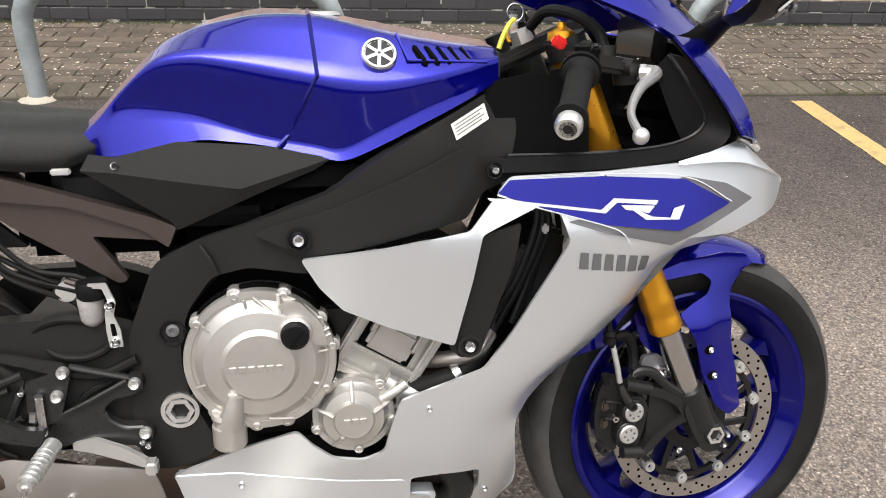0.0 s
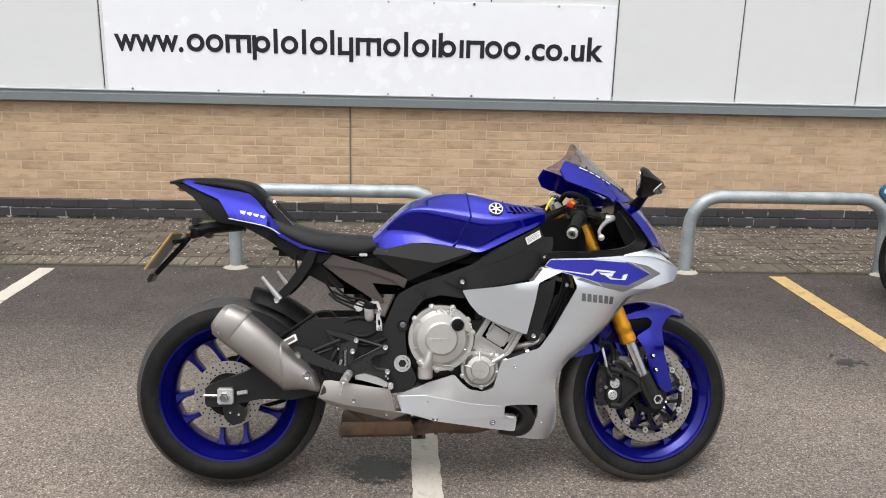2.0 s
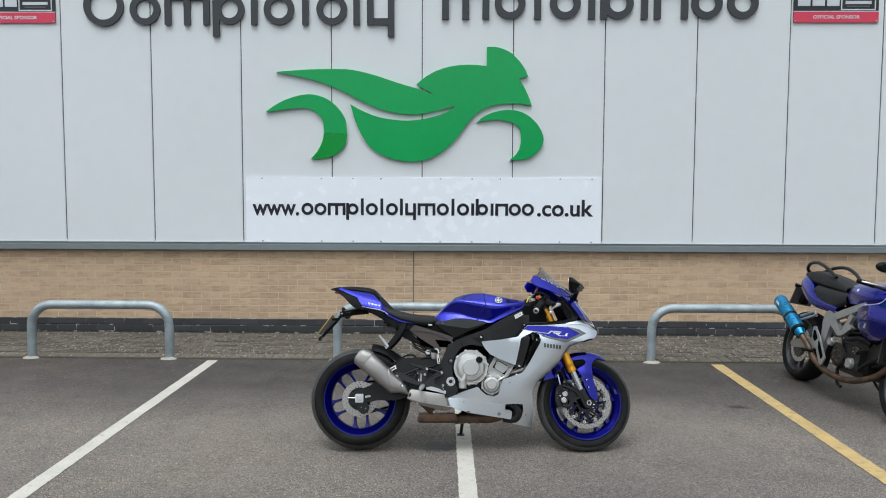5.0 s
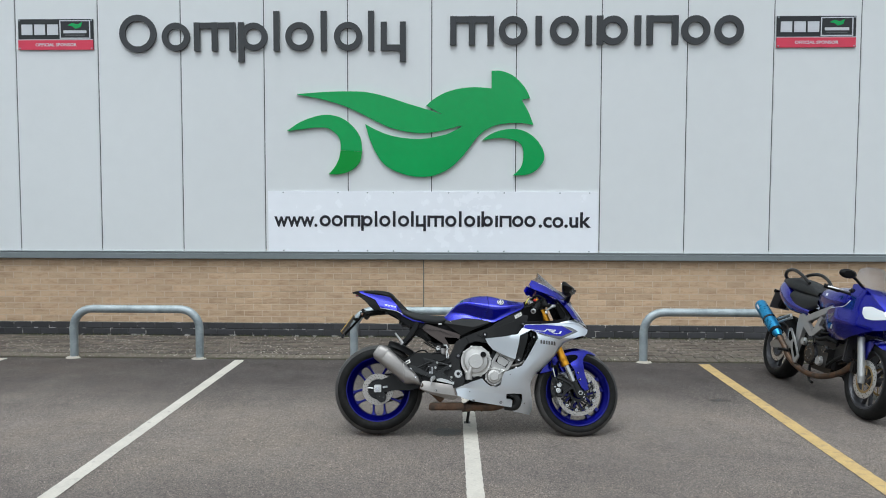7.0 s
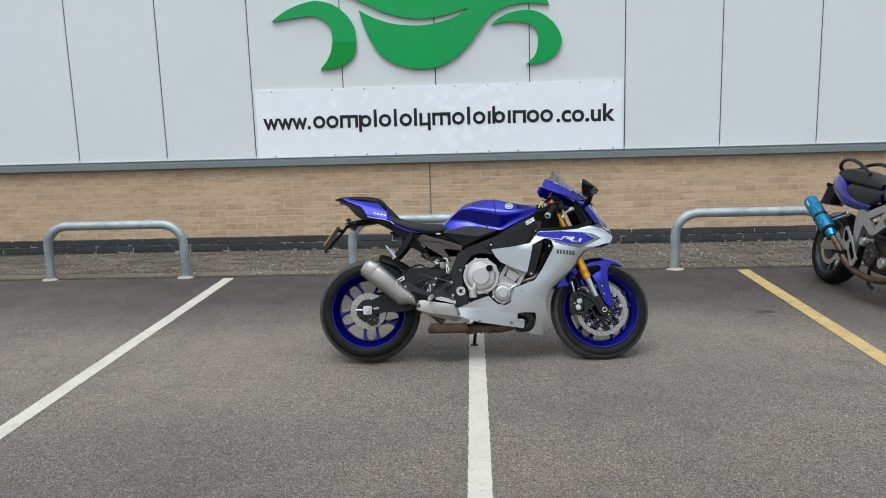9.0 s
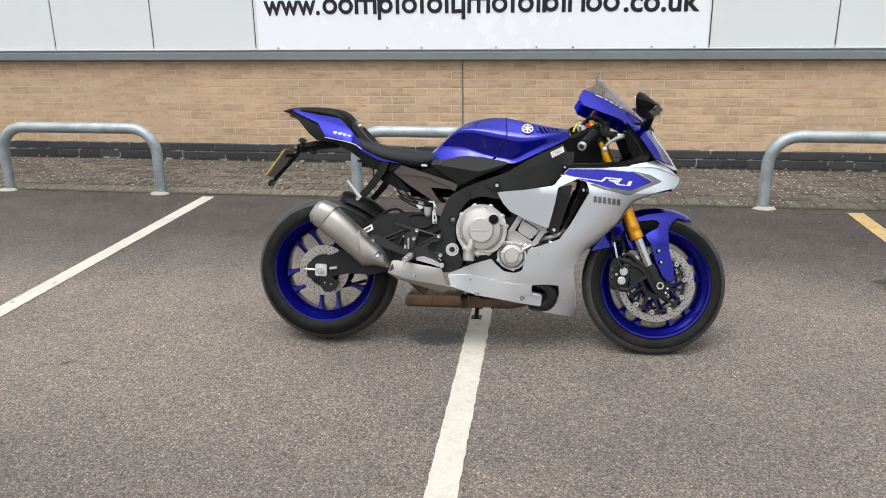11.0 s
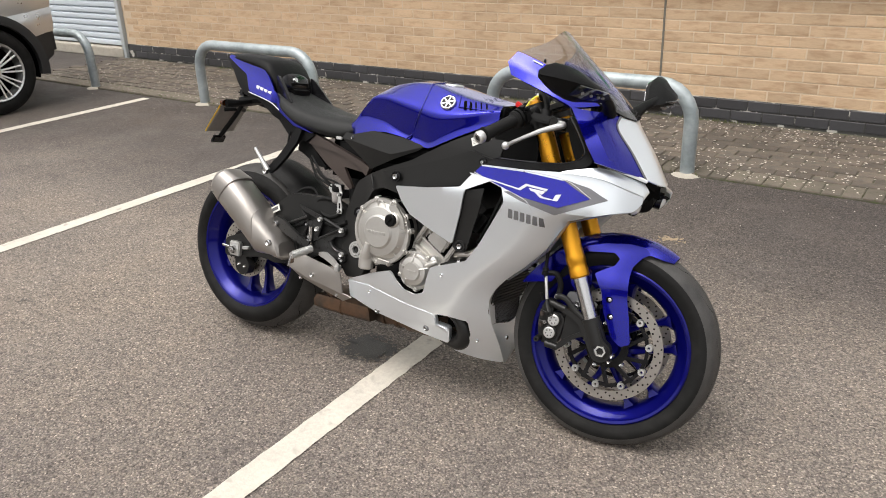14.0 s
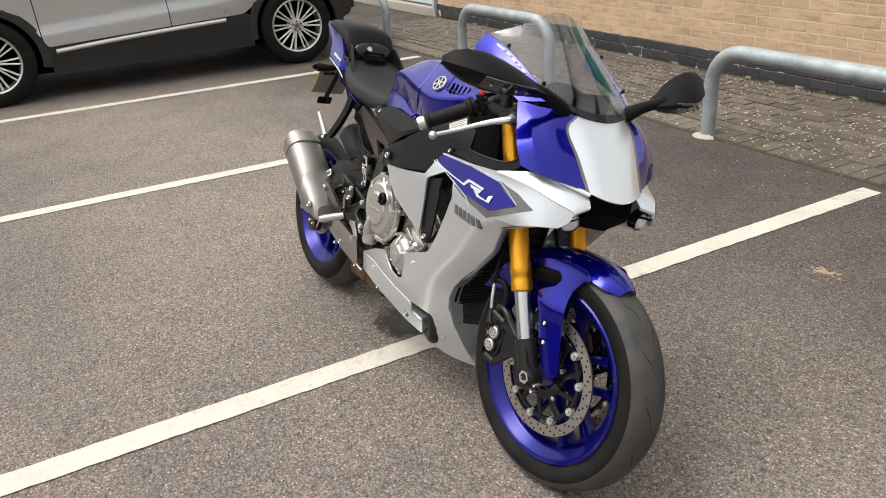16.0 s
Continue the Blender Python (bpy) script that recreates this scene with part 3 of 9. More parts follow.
words(".co.uk", 0.255, 0.001, INK, board, m=pose(0.75, WY, 1.345) @ UP, width=0.62)

# fascia lettering, as plain shapes
fascia = thing("fascia_sign", pose(0, 0, 0), "large charcoal raised rings and bars on grey cladding", "sign")
bars("9036205028", -4.29, -0.8, 3.42, 0.335, WALL_Y - 0.004, 0.03, SIGN_DARK, fascia, 0.07, name="bar")
bars("3050171400", -0.34, 3.13, 3.48, 0.335, WALL_Y - 0.004, 0.03, SIGN_DARK, fascia, 0.075, asc=1.0, name="bar")

# green emblem, as plain swooping shapes
emblem = thing("emblem", pose(0, 0, 0), "glossy green swoosh emblem fixed to the cladding", "sign")


def curve2(pts, n=5):
    return [(v.x, v.y) for v in spline([(a, b, 0) for a, b in pts], n)]


EY = WALL_Y - 0.004
RIDE = (curve2([(-2.126, 2.913), (-1.822, 2.937), (-1.518, 2.945), (-1.283, 2.934), (-1.048, 2.879), (-0.78, 2.792), (-0.525, 2.717)], 3) + [(-0.398, 2.673)]
        + curve2([(-0.586, 2.777), (-0.512, 2.843), (-0.378, 2.921), (-0.211, 2.973), (-0.011, 2.992), (0.182, 2.977)], 3)
        + curve2([(0.182, 3.181), (0.288, 3.181), (0.421, 3.134), (0.52, 3.048), (0.594, 2.955), (0.634, 2.862)], 3)
        + curve2([(0.535, 2.843), (0.595, 2.744), (0.642, 2.645), (0.675, 2.552)], 3)
        + curve2([(0.675, 2.55), (0.522, 2.572), (0.356, 2.567), (0.223, 2.541), (0.103, 2.482), (0.01, 2.396), (-0.077, 2.283), (-0.178, 2.157), (-0.312, 2.037), (-0.48, 1.957), (-0.649, 1.938), (-0.817, 1.958), (-0.985, 2.019), (-1.1, 2.1), (-1.187, 2.227), (-1.253, 2.368), (-1.312, 2.562)], 3)[1:]
        + curve2([(-1.312, 2.562), (-1.185, 2.494), (-0.983, 2.42), (-0.681, 2.385), (-0.412, 2.424), (-0.278, 2.47), (-0.158, 2.539)], 3)[1:]
        + curve2([(-0.16, 2.55), (-0.312, 2.504), (-0.546, 2.458), (-0.748, 2.459), (-0.983, 2.507), (-1.184, 2.594), (-1.385, 2.695), (-1.587, 2.783), (-1.856, 2.858), (-2.12, 2.908)], 3)[1:])
shape_plate("swoosh", RIDE, EY, 0.03, SIGN_GREEN, emblem)
shape_plate("crescent", curve2([(-2.247, 2.479), (-2.096, 2.579), (-1.926, 2.645), (-1.757, 2.671), (-1.588, 2.63), (-1.454, 2.529), (-1.368, 2.395), (-1.349, 2.237)])
            + curve2([(-1.605, 2.251), (-1.611, 2.369), (-1.658, 2.443), (-1.758, 2.511), (-1.894, 2.518), (-2.063, 2.499), (-2.24, 2.477)])[:-1], EY, 0.03, SIGN_GREEN, emblem)
shape_plate("crescent_tip", curve2([(-1.349, 2.235), (-1.383, 2.101), (-1.492, 2.007), (-1.628, 1.967), (-1.75, 1.968)]) + curve2([(-1.745, 1.972), (-1.675, 2.055), (-1.627, 2.149), (-1.605, 2.249)])[1:], EY, 0.03,
            material("patched green acrylic", (0.005, 0.27, 0.03), 0.2, var=0.08, scale=3, coat=0.3), emblem, "darker green repaired tip")
shape_plate("crescent", curve2([(0.076, 2.369), (0.17, 2.441), (0.323, 2.494), (0.49, 2.5), (0.623, 2.453), (0.736, 2.353), (0.804, 2.226), (0.798, 2.127), (0.725, 2.027), (0.612, 1.967), (0.438, 1.955)])
            + curve2([(0.445, 1.96), (0.525, 2.041), (0.558, 2.134), (0.557, 2.26), (0.524, 2.327), (0.457, 2.367), (0.323, 2.394), (0.19, 2.388), (0.083, 2.367)])[1:-1], EY, 0.03, SIGN_GREEN, emblem)

# two sponsor boards
for x0 in (-5.47, 3.485):
    sp = thing("sponsor_board", pose(x0, WALL_Y, 3.44), "small black and red sponsor board on the cladding", "sign", "sponsor boards")
    part("panel", box((0.455, -0.008, 0.185), (0.91, 0.014, 0.36), 0.003), SIGN_BLACK, sp)
    part("red_strip", box((0.455, -0.017, 0.06), (0.91, 0.004, 0.115), 0.001), SIGN_RED, sp)
    part("white_rule", box((0.455, -0.017, 0.122), (0.91, 0.004, 0.008)), WHITE_DECAL, sp)
    for i in range(3):
        bm = box((0.11 + i * 0.155, -0.017, 0.24), (0.135, 0.004, 0.125), 0.01)
        part("block", bm, WHITE_DECAL, sp)
    bm = bmesh.new()
    for c, s in (((0.69, -0.017, 0.345), (0.37, 0.004, 0.012)), ((0.69, -0.017, 0.14), (0.37, 0.004, 0.012)), ((0.511, -0.017, 0.2425), (0.012, 0.004, 0.19)), ((0.869, -0.017, 0.2425), (0.012, 0.004, 0.19))):
        box(c, s, bm=bm)
    part("border", bm, WHITE_DECAL, sp)
    part("swoosh", plate([(0.6, 0.29), (0.66, 0.32), (0.72, 0.3), (0.78, 0.33), (0.76, 0.27), (0.7, 0.25), (0.66, 0.28)], lambda a, b: Vector((a, -0.017, b)), -0.003, 5, 0.01), SIGN_GREEN, sp)
    part("bar", box((0.69, -0.017, 0.215), (0.28, 0.004, 0.035), 0.002), WHITE_DECAL, sp)
    part("bar", box((0.69, -0.017, 0.175), (0.24, 0.004, 0.014)), GREY_DECAL, sp)
    words("OFFICIAL SPONSOR", 0.05, 0.001, WHITE_DECAL, sp, m=pose(0.21, -0.0205, 0.045) @ UP, width=0.5)
    for x in (0.02, 0.89):
        for z in (0.02, 0.35):
            part("screw", rod((x, -0.015, z), (x, -0.023, z), 0.01, n=8), GALV, sp)


def cycle_hoop(x0, x1):
    """A galvanised tube hoop on two concreted legs."""
    h = thing("parking_hoop", pose(x0, 3.56, 0), "galvanised steel tube parking hoop set in paving", "barrier", "hoops along the wall")
    w, top, r, bend = x1 - x0, 0.515, 0.042, 0.2
    pts = [(0, 0, 0)]
    pts += [(0, 0, top - bend)] + [(bend - bend * math.cos(a), 0, top - bend + bend * math.sin(a)) for a in (radians(d) for d in range(15, 91, 15))]
    pts += [(w - p[0], 0, p[2]) for p in reversed(pts)]
    part("rail", tube(pts, r, 16, smooth=False), GALV, h, angle=50)
    for x in (0, w):
        bm = lathe([(0.015, 0.0), (0.015, 0.046), (0.01, 0.075), (0.0, 0.09)], 14, (x, 0.0, 0), "Z")
        part("footing", bm, CONCRETE, h, "rough concrete footing")
    return h


for a, b in ((-7.21, -5.87), (-4.226, -2.892), (-1.27, 0.06), (1.719, 3.06), (4.7, 6.03)):
    cycle_hoop(a, b)

# ---- the sports motorcycle ----
bike = thing("sports_motorcycle", pose(-0.015, 0.946, 0.001, 0, 0, 2.0) @ pose(0, 0, 0, -13.5, 0, 0),
             "blue and silver sports motorcycle leaning on its side stand", "motorcycle")
# everything that turns with the handlebar is built straight, then turned about the steering axis
HEAD, TIP = Vector((0.8045, 0, 0)), Vector((-math.sin(radians(24)), 0, math.cos(radians(24))))
STEER = Matrix.Translation(HEAD) @ Matrix.Rotation(radians(5.5), 4, TIP) @ Matrix.Translation(-HEAD)


def on(name, bm, mat, label="", parent=None, angle=32):
    return part(name, bm, mat, parent or bike, label, angle)


def steered(name, bm, mat, label="", parent=None, angle=32):
    return part(name, bm, mat, parent or bike, label, angle, None if parent else STEER)


def pair(name, bm, mat, label="", angle=32, parents=(None, None)):
    other = flipped(bm)
    return on(name, bm, mat, label, parents[0], angle), on(name, other, mat, label, parents[1], angle)


def bolt(p, r, parent, mat=None, depth=0.006, side=-1, m=None, n=12):
    """A domed socket-head bolt facing out sideways."""
    x, y, z = p
    prof = [(0, 0), (0.0, r * 0.45), (side * depth * 0.55, r * 0.5), (side * depth, r * 0.8), (side * depth * 0.4, r), (-side * 0.004, r)]
    ob = part("bolt", lathe(prof, n, (x, y, z)), mat or STEEL, parent)
    if m is not None:
        ob.matrix_basis = m
    return ob


# wheels ---------------------------------------------------------------
def wheel(name, c, tyre_prof, rim_prof, spoke_turn, hub_w, m, disc_sides, disc_r, disc_v):
    """One wheel: tyre, rim with five forked spokes, hub, drilled discs."""
    label = "front wheel with blue rim and worn black tyre" if name == "front_wheel" else "rear wheel with blue rim and wide black tyre"
    w = new(name)
    w.empty_display_size = 0.05
    w.parent = bike
    w.matrix_basis = m @ Matrix.Translation(c)
    tagged(w, label)
    prof = tyre_prof + [(-a, r) for a, r in reversed(tyre_prof[:-1])]
    prof = [(q.x, q.y) for q in spline([(a, r, 0) for a, r in prof], 3)]
    part("tyre", lathe(prof + [(prof[-1][0] * 0.8, prof[-1][1] - 0.005), (prof[0][0] * 0.8, prof[0][1] - 0.005)], 96, loop=True), TYRE, w, "worn black sports tyre", 50)
    crown = [(a, r + 0.0009) for a, r in prof if r > tyre_prof[-1][1] - 0.031]
    part("tread", lathe(crown, 96), TREAD, w, "dusty worn tread", 50)
    # tread grooves
    bm = bmesh.new()
    half = -tyre_prof[0][0]
    flank = sorted((abs(a), r) for a, r in prof if a <= 0 and r > tyre_prof[2][1])
    for k in range(15):
        for s in (-1, 1):
            pts = []
            for j in range(13):
                f = j / 12
                v = s * half * (0.16 + 0.56 * f)
                r = between(abs(v), [a for a, _ in flank], [q for _, q in flank]) + 0.0015
                a = radians(k * 24 + (12 if s > 0 else 0) + 19 * f * f + 3 * math.sin(f * 5))
                pts.append(Vector((r * math.cos(a), v, r * math.sin(a))))
            d = 0.0016
            skin([[p + Vector((0, 0, 0)) + (Vector((-p.z, 0, p.x)).normalized() * (d * e)) for e in (-1, 1)] for p in pts], closed=False, bm=bm)
    part("tread_groove", bm, HOLE, w)
    part("rim", lathe(rim_prof, 96, loop=True), BLUE_RIM, w, "metallic blue wheel rim", 40)
    hub_r = 0.045
    part("hub", lathe([(-hub_w, 0.0), (-hub_w, hub_r * 0.7), (-hub_w * 0.7, hub_r), (hub_w * 0.7, hub_r), (hub_w, hub_r * 0.7), (hub_w, 0.0)], 32), BLUE_RIM, w)
    inner = min(r for _, r in rim_prof) + 0.004
    for k in range(5):
        a = radians(spoke_turn + 72 * k)
        out, across = Vector((math.cos(a), 0, math.sin(a))), Vector((-math.sin(a), 0, math.cos(a)))
        for s in (-1, 1):
            rings = []
            for f in (0, 0.2, 0.5, 0.78, 0.9, 1.0):
                p = out * (0.025 + (inner - 0.03) * f) + across * s * between(f, (0, 0.35, 1), (0.024, 0.036, 0.04))
                hw, hd = between(f, (0, 0.5, 0.78, 0.9, 1), (0.014, 0.0085, 0.0095, 0.013, 0.026)), between(f, (0, 0.6, 1), (0.026, 0.014, 0.03))
                rings.append([p + across * x * hw + Vector((0, y * hd, 0)) for x, y in ((-1, -0.6), (-0.6, -1), (0.6, -1), (1, -0.6), (1, 0.6), (0.6, 1), (-0.6, 1), (-1, 0.6))])
            part("spoke", skin(rings), BLUE_RIM, w)
    for s in disc_sides:
        v = s * disc_v
        r1, r0 = disc_r, disc_r * (0.83 if name == "front_wheel" else 0.62)
        d = part("brake_disc", lathe([(v - 0.0025, r1), (v - 0.0025, r0), (v + 0.0025, r0), (v + 0.0025, r1)], 72, loop=True), DISC, w, "drilled steel brake disc")
        bm = bmesh.new()
        for k in range(26):
            for j, rr in enumerate((0.2, 0.5, 0.8)):
                a = radians(k * 360 / 26 + j * 4.6)
                r = r0 + (r1 - r0) * rr
                q = Vector((r * math.cos(a), v, r * math.sin(a)))
                rod(q + Vector((0, -0.0031, 0)), q + Vector((0, 0.0031, 0)), 0.0028, n=7, bm=bm)
        part("drilling", bm, HOLE, d)
        if name == "front_wheel":
            for k in range(10):
                a0, a1 = radians(k * 36 + 8), radians(k * 36 + 26)
                p0, p1 = Vector((0.05 * math.cos(a0), v, 0.05 * math.sin(a0))), Vector((0.121 * math.cos(a1), v, 0.121 * math.sin(a1)))
                mm, dd = frame_on(p0, p1)
                part("carrier_arm", box((0, 0, 0), (0.006, 0.012, dd), 0.001, mm, seg=1), GLOSS_BLACK, w)
            part("carrier", lathe([(v - 0.004, 0.118), (v - 0.004, 0.108), (v + 0.004, 0.108), (v + 0.004, 0.118)], 60, loop=True), GLOSS_BLACK, w, "black disc carrier")
            bm = lathe([(v - 0.006, 0.062), (v - 0.006, 0.04), (v + 0.006, 0.04), (v + 0.006, 0.062)], 40, loop=True)
            part("carrier", bm, GLOSS_BLACK, d, "black disc carrier")
            for k in range(10):
                a = radians(k * 36 + 10)
                part("bobbin", lathe([(s * 0.004, 0.003), (s * 0.009, 0.005), (s * 0.009, 0.0095), (0, 0.0115), (-s * 0.004, 0.0115)], 14,
                                     (0.118 * math.cos(a), v, 0.118 * math.sin(a))), ALLOY, d)
            for k in range(5):
                a = radians(k * 72 + 30)
                part("bolt", lathe([(0, 0), (s * 0.004, 0.004), (s * 0.009, 0.006), (0, 0.0075)], 10, (0.066 * math.cos(a), v, 0.066 * math.sin(a))), STEEL, d)
        else:
            bm = lathe([(v - 0.006, 0.07), (v - 0.006, 0.03), (v + 0.006, 0.03), (v + 0.006, 0.07)], 40, loop=True)
            part("carrier", bm, GLOSS_BLACK, d)
    return w


FW, RW = (0.694, 0, 0.290), (-0.709, 0, 0.3175)
wheel("front_wheel", FW, [(-0.046, 0.221), (-0.057, 0.243), (-0.0605, 0.263), (-0.047, 0.285), (-0.024, 0.2955), (0, 0.299)],
      [(-0.054, 0.230), (-0.057, 0.226), (-0.055, 0.219), (-0.046, 0.213), (-0.036, 0.197), (-0.02, 0.184), (0.02, 0.184), (0.036, 0.197), (0.046, 0.213), (0.055, 0.219), (0.057, 0.226), (0.054, 0.230), (0, 0.214)], 20, 0.055, STEER, (-1, 1), 0.157, 0.056)
wheel("rear_wheel", RW, [(-0.07, 0.215), (-0.083, 0.232), (-0.0885, 0.25), (-0.078, 0.274), (-0.05, 0.296), (-0.025, 0.307), (0, 0.311)],
      [(-0.074, 0.226), (-0.078, 0.223), (-0.077, 0.217), (-0.067, 0.211), (-0.054, 0.195), (-0.03, 0.181), (0.03, 0.181), (0.054, 0.195), (0.067, 0.211), (0.077, 0.217), (0.078, 0.223), (0.074, 0.226), (0, 0.212)], -88, 0.07, Matrix(), (-1,), 0.108, 0.083)

# fork, mudguard, front brakes -----------------------------------------
UP_F = Vector((-0.42, 0, 1)).normalized()


def fork_at(w, v=0.0, off=0.0):
    """A point of the fork's middle line at height w, moved off forward."""
    return Vector((0.6435 - 0.42 * (w - 0.379) + off, v, w))


for s in (-1, 1):
    v = s * 0.105
    leg = new("fork_leg")
    leg.parent, leg.matrix_basis = bike, STEER
    tagged(leg, "gold anodised upside-down fork leg with chrome slider")
    prof = [(0, 0.0), (0, 0.0235), (0.004, 0.0275), (0.024, 0.0275), (0.028, 0.0262), (0.04, 0.0262), (0.044, 0.0275), (0.062, 0.0275), (0.07, 0.0255), (0.2, 0.0255), (0.205, 0.0268), (0.49, 0.0268), (0.495, 0.0)]
    bm = lathe(prof, 28, axis="Z")
    bmesh.ops.transform(bm, matrix=Matrix.Translation(fork_at(0.478, v)) @ UP_F.to_track_quat("Z", "Y").to_matrix().to_4x4(), verts=bm.verts[:])
    part("outer_tube", bm, GOLD, leg, "gold anodised outer tube")
    part("slider", rod(fork_at(0.34, v), fork_at(0.49, v), 0.0205, n=24), STEEL, leg, "bright chromed slider")
    bm = rod(fork_at(0.3, v, 0.002), fork_at(0.37, v), 0.0265, 0.0262, 24)
    foot = [(0.632, 0.34), (0.64, 0.358), (0.676, 0.36), (0.694, 0.32), (0.716, 0.304), (0.722, 0.272), (0.7, 0.256), (0.674, 0.258), (0.65, 0.3)]
    plate(foot, lambda a, b: Vector((a, s * (0.126 - 0.5 * max(0, a - 0.7)), b)), 0.03, 0.2, 0.012, bm)
    part("fork_foot", bm, FRAME_BLACK, leg, "satin black fork foot")
    # calliper bracket: two arms with a recessed web, then the radial calliper in steps
    arm = [(0.566, 0.374), (0.57, 0.388), (0.6, 0.379), (0.64, 0.372), (0.66, 0.345), (0.648, 0.318), (0.63, 0.314), (0.606, 0.3), (0.586, 0.279), (0.568, 0.262), (0.552, 0.262), (0.566, 0.28), (0.58, 0.296), (0.608, 0.316), (0.632, 0.33), (0.622, 0.346), (0.6, 0.362)]
    brk = part("calliper_bracket", plate(arm, lambda a, b: Vector((a, s * 0.121, b)), s * 0.026, 0.2, 0.004), FRAME_BLACK, leg, "satin black calliper bracket")
    part("web", plate([(0.572, 0.28), (0.578, 0.372), (0.604, 0.366), (0.628, 0.344), (0.634, 0.328), (0.6, 0.306)], lambda a, b: Vector((a, s * (0.107 + 0.09 * max(0, 0.6 - a)), b)), s * 0.008, 0.2, 0.004), FRAME_BLACK, brk)
    part("bolt_boss", rod((0.529, s * 0.113, 0.393), (0.574, s * 0.113, 0.381), 0.0105, n=16), FRAME_BLACK, brk)
    part("bolt_boss", rod((0.53, s * 0.113, 0.272), (0.566, s * 0.113, 0.268), 0.0105, n=16), FRAME_BLACK, brk)
    part("guide_arm", tube([(0.628, s * 0.115, 0.366), (0.598, s * 0.116, 0.388), (0.578, s * 0.116, 0.408), (0.558, s * 0.115, 0.415), (0.542, s * 0.113, 0.411)], 0.0085, 10), FRAME_BLACK, brk)
    part("lug", plate([(0.566, 0.412), (0.572, 0.43), (0.6, 0.43), (0.622, 0.408), (0.624, 0.385), (0.606, 0.384)], lambda a, b: Vector((a, s * 0.092, b)), 0.008, 0.2, 0.006), SILVER_GREY, brk, "dull metal mounting lug")
    part("bolt", lathe([(s * 0.093, 0), (s * 0.093, 0.006), (s * 0.1, 0.0065), (s * 0.1, 0.0095), (s * 0.09, 0.01)], 14, (0.603, 0, 0.4)), STEEL, brk)
    cal = [(0.522, 0.282), (0.519, 0.3), (0.525, 0.33), (0.527, 0.352), (0.54, 0.368), (0.566, 0.366), (0.576, 0.344), (0.568, 0.304), (0.559, 0.276), (0.54, 0.268)]
    calliper = part("brake_calliper", plate(cal, lambda a, b: Vector((a, s * 0.11, b)), s * 0.032, 0.2, 0.007), FRAME_BLACK, leg, "black radial brake calliper with silver caps")
    rim_ = [(0.493, 0.3), (0.491, 0.33), (0.497, 0.37), (0.508, 0.398), (0.53, 0.394), (0.535, 0.366), (0.526, 0.34), (0.524, 0.3), (0.53, 0.268), (0.51, 0.264), (0.5, 0.276)]
    part("bridge", plate(rim_, lambda a, b: Vector((a, s * (0.086 + 0.35 * max(0, a - 0.505)), b)), s * 0.02, 0.2, 0.005), FRAME_BLACK, calliper)
    part("inner_half", plate(cal, lambda a, b: Vector((a - 0.014, s * 0.06, b)), s * 0.024, 0.2, 0.007), FRAME_BLACK, calliper)
    for pw in (0.321, 0.352):
        part("brake_pad", box((0.503, s * 0.0985, pw), (0.013, 0.007, 0.018), 0.003), BRONZE, calliper, "rusty brake pad backing")
        part("pad_pin", rod((0.5, s * 0.105, pw + 0.012), (0.528, s * 0.107, pw + 0.006), 0.0028, n=8), FRAME_BLACK, calliper)
    part("pad_bolt", lathe([(s * 0.108, 0), (s * 0.108, 0.002), (s * 0.111, 0.0025), (s * 0.111, 0.0055), (s * 0.1, 0.006)], 12, (0.518, 0, 0.331)), STEEL, calliper)
    part("bleed_nipple", rod((0.503, s * 0.1, 0.392), (0.495, s * 0.106, 0.412), 0.0055, 0.005, 10), RUBBER, calliper)
    part("bridge_bolt", lathe([(s * 0.106, 0), (s * 0.106, 0.003), (s * 0.112, 0.004), (s * 0.112, 0.0085), (s * 0.09, 0.009)], 12, (0.5, 0, 0.277)), FRAME_BLACK, calliper)
    part("banjo", tube([(0.519, s * 0.118, 0.396), (0.524, s * 0.122, 0.38), (0.534, s * 0.126, 0.364)], lambda f: 0.0055 + 0.002 * f, 10), FRAME_BLACK, calliper)
    part("banjo_bolt", lathe([(s * 0.13, 0), (s * 0.13, 0.004), (s * 0.135, 0.0045), (s * 0.135, 0.0075), (s * 0.12, 0.0085)], 12, (0.535, 0, 0.362)), FRAME_BLACK, calliper)
    for cu, cw in ((0.546, 0.344), (0.538, 0.306)):
        part("cap_seat", lathe([(s * 0.105, 0.0205), (s * 0.116, 0.0205), (s * 0.118, 0.0185), (s * 0.118, 0.0)], 28, (cu, 0, cw)), FRAME_BLACK, calliper)
        part("piston_cap", lathe([(s * 0.1215, 0.0), (s * 0.1215, 0.0145), (s * 0.12, 0.0165), (s * 0.114, 0.0172), (s * 0.1, 0.0172)], 28, (cu, 0, cw)), ALLOY, calliper, "drilled silver piston cap")
        for k in range(6):
            a = radians(60 * k + 15)
            q = Vector((cu + 0.0088 * math.cos(a), s * 0.1215, cw + 0.0088 * math.sin(a)))
            part("pit", rod(q - Vector((0, s * 0.002, 0)), q + Vector((0, s * 0.0006, 0)), 0.0021, n=8), GREY_DECAL, calliper)
    ring = part("axle_clamp", lathe([(s * 0.108, 0.0105), (s * 0.13, 0.0105), (s * 0.13, 0.0165), (s * 0.124, 0.021), (s * 0.1, 0.023)], 24, (0.693, 0, 0.289)), FRAME_BLACK, leg)
    part("axle_end", lathe([(s * 0.121, 0.0), (s * 0.121, 0.0105), (s * 0.131, 0.0115), (s * 0.131, 0.0165), (s * 0.126, 0.017)], 6, (0.693, 0, 0.289)), ALLOY, leg)
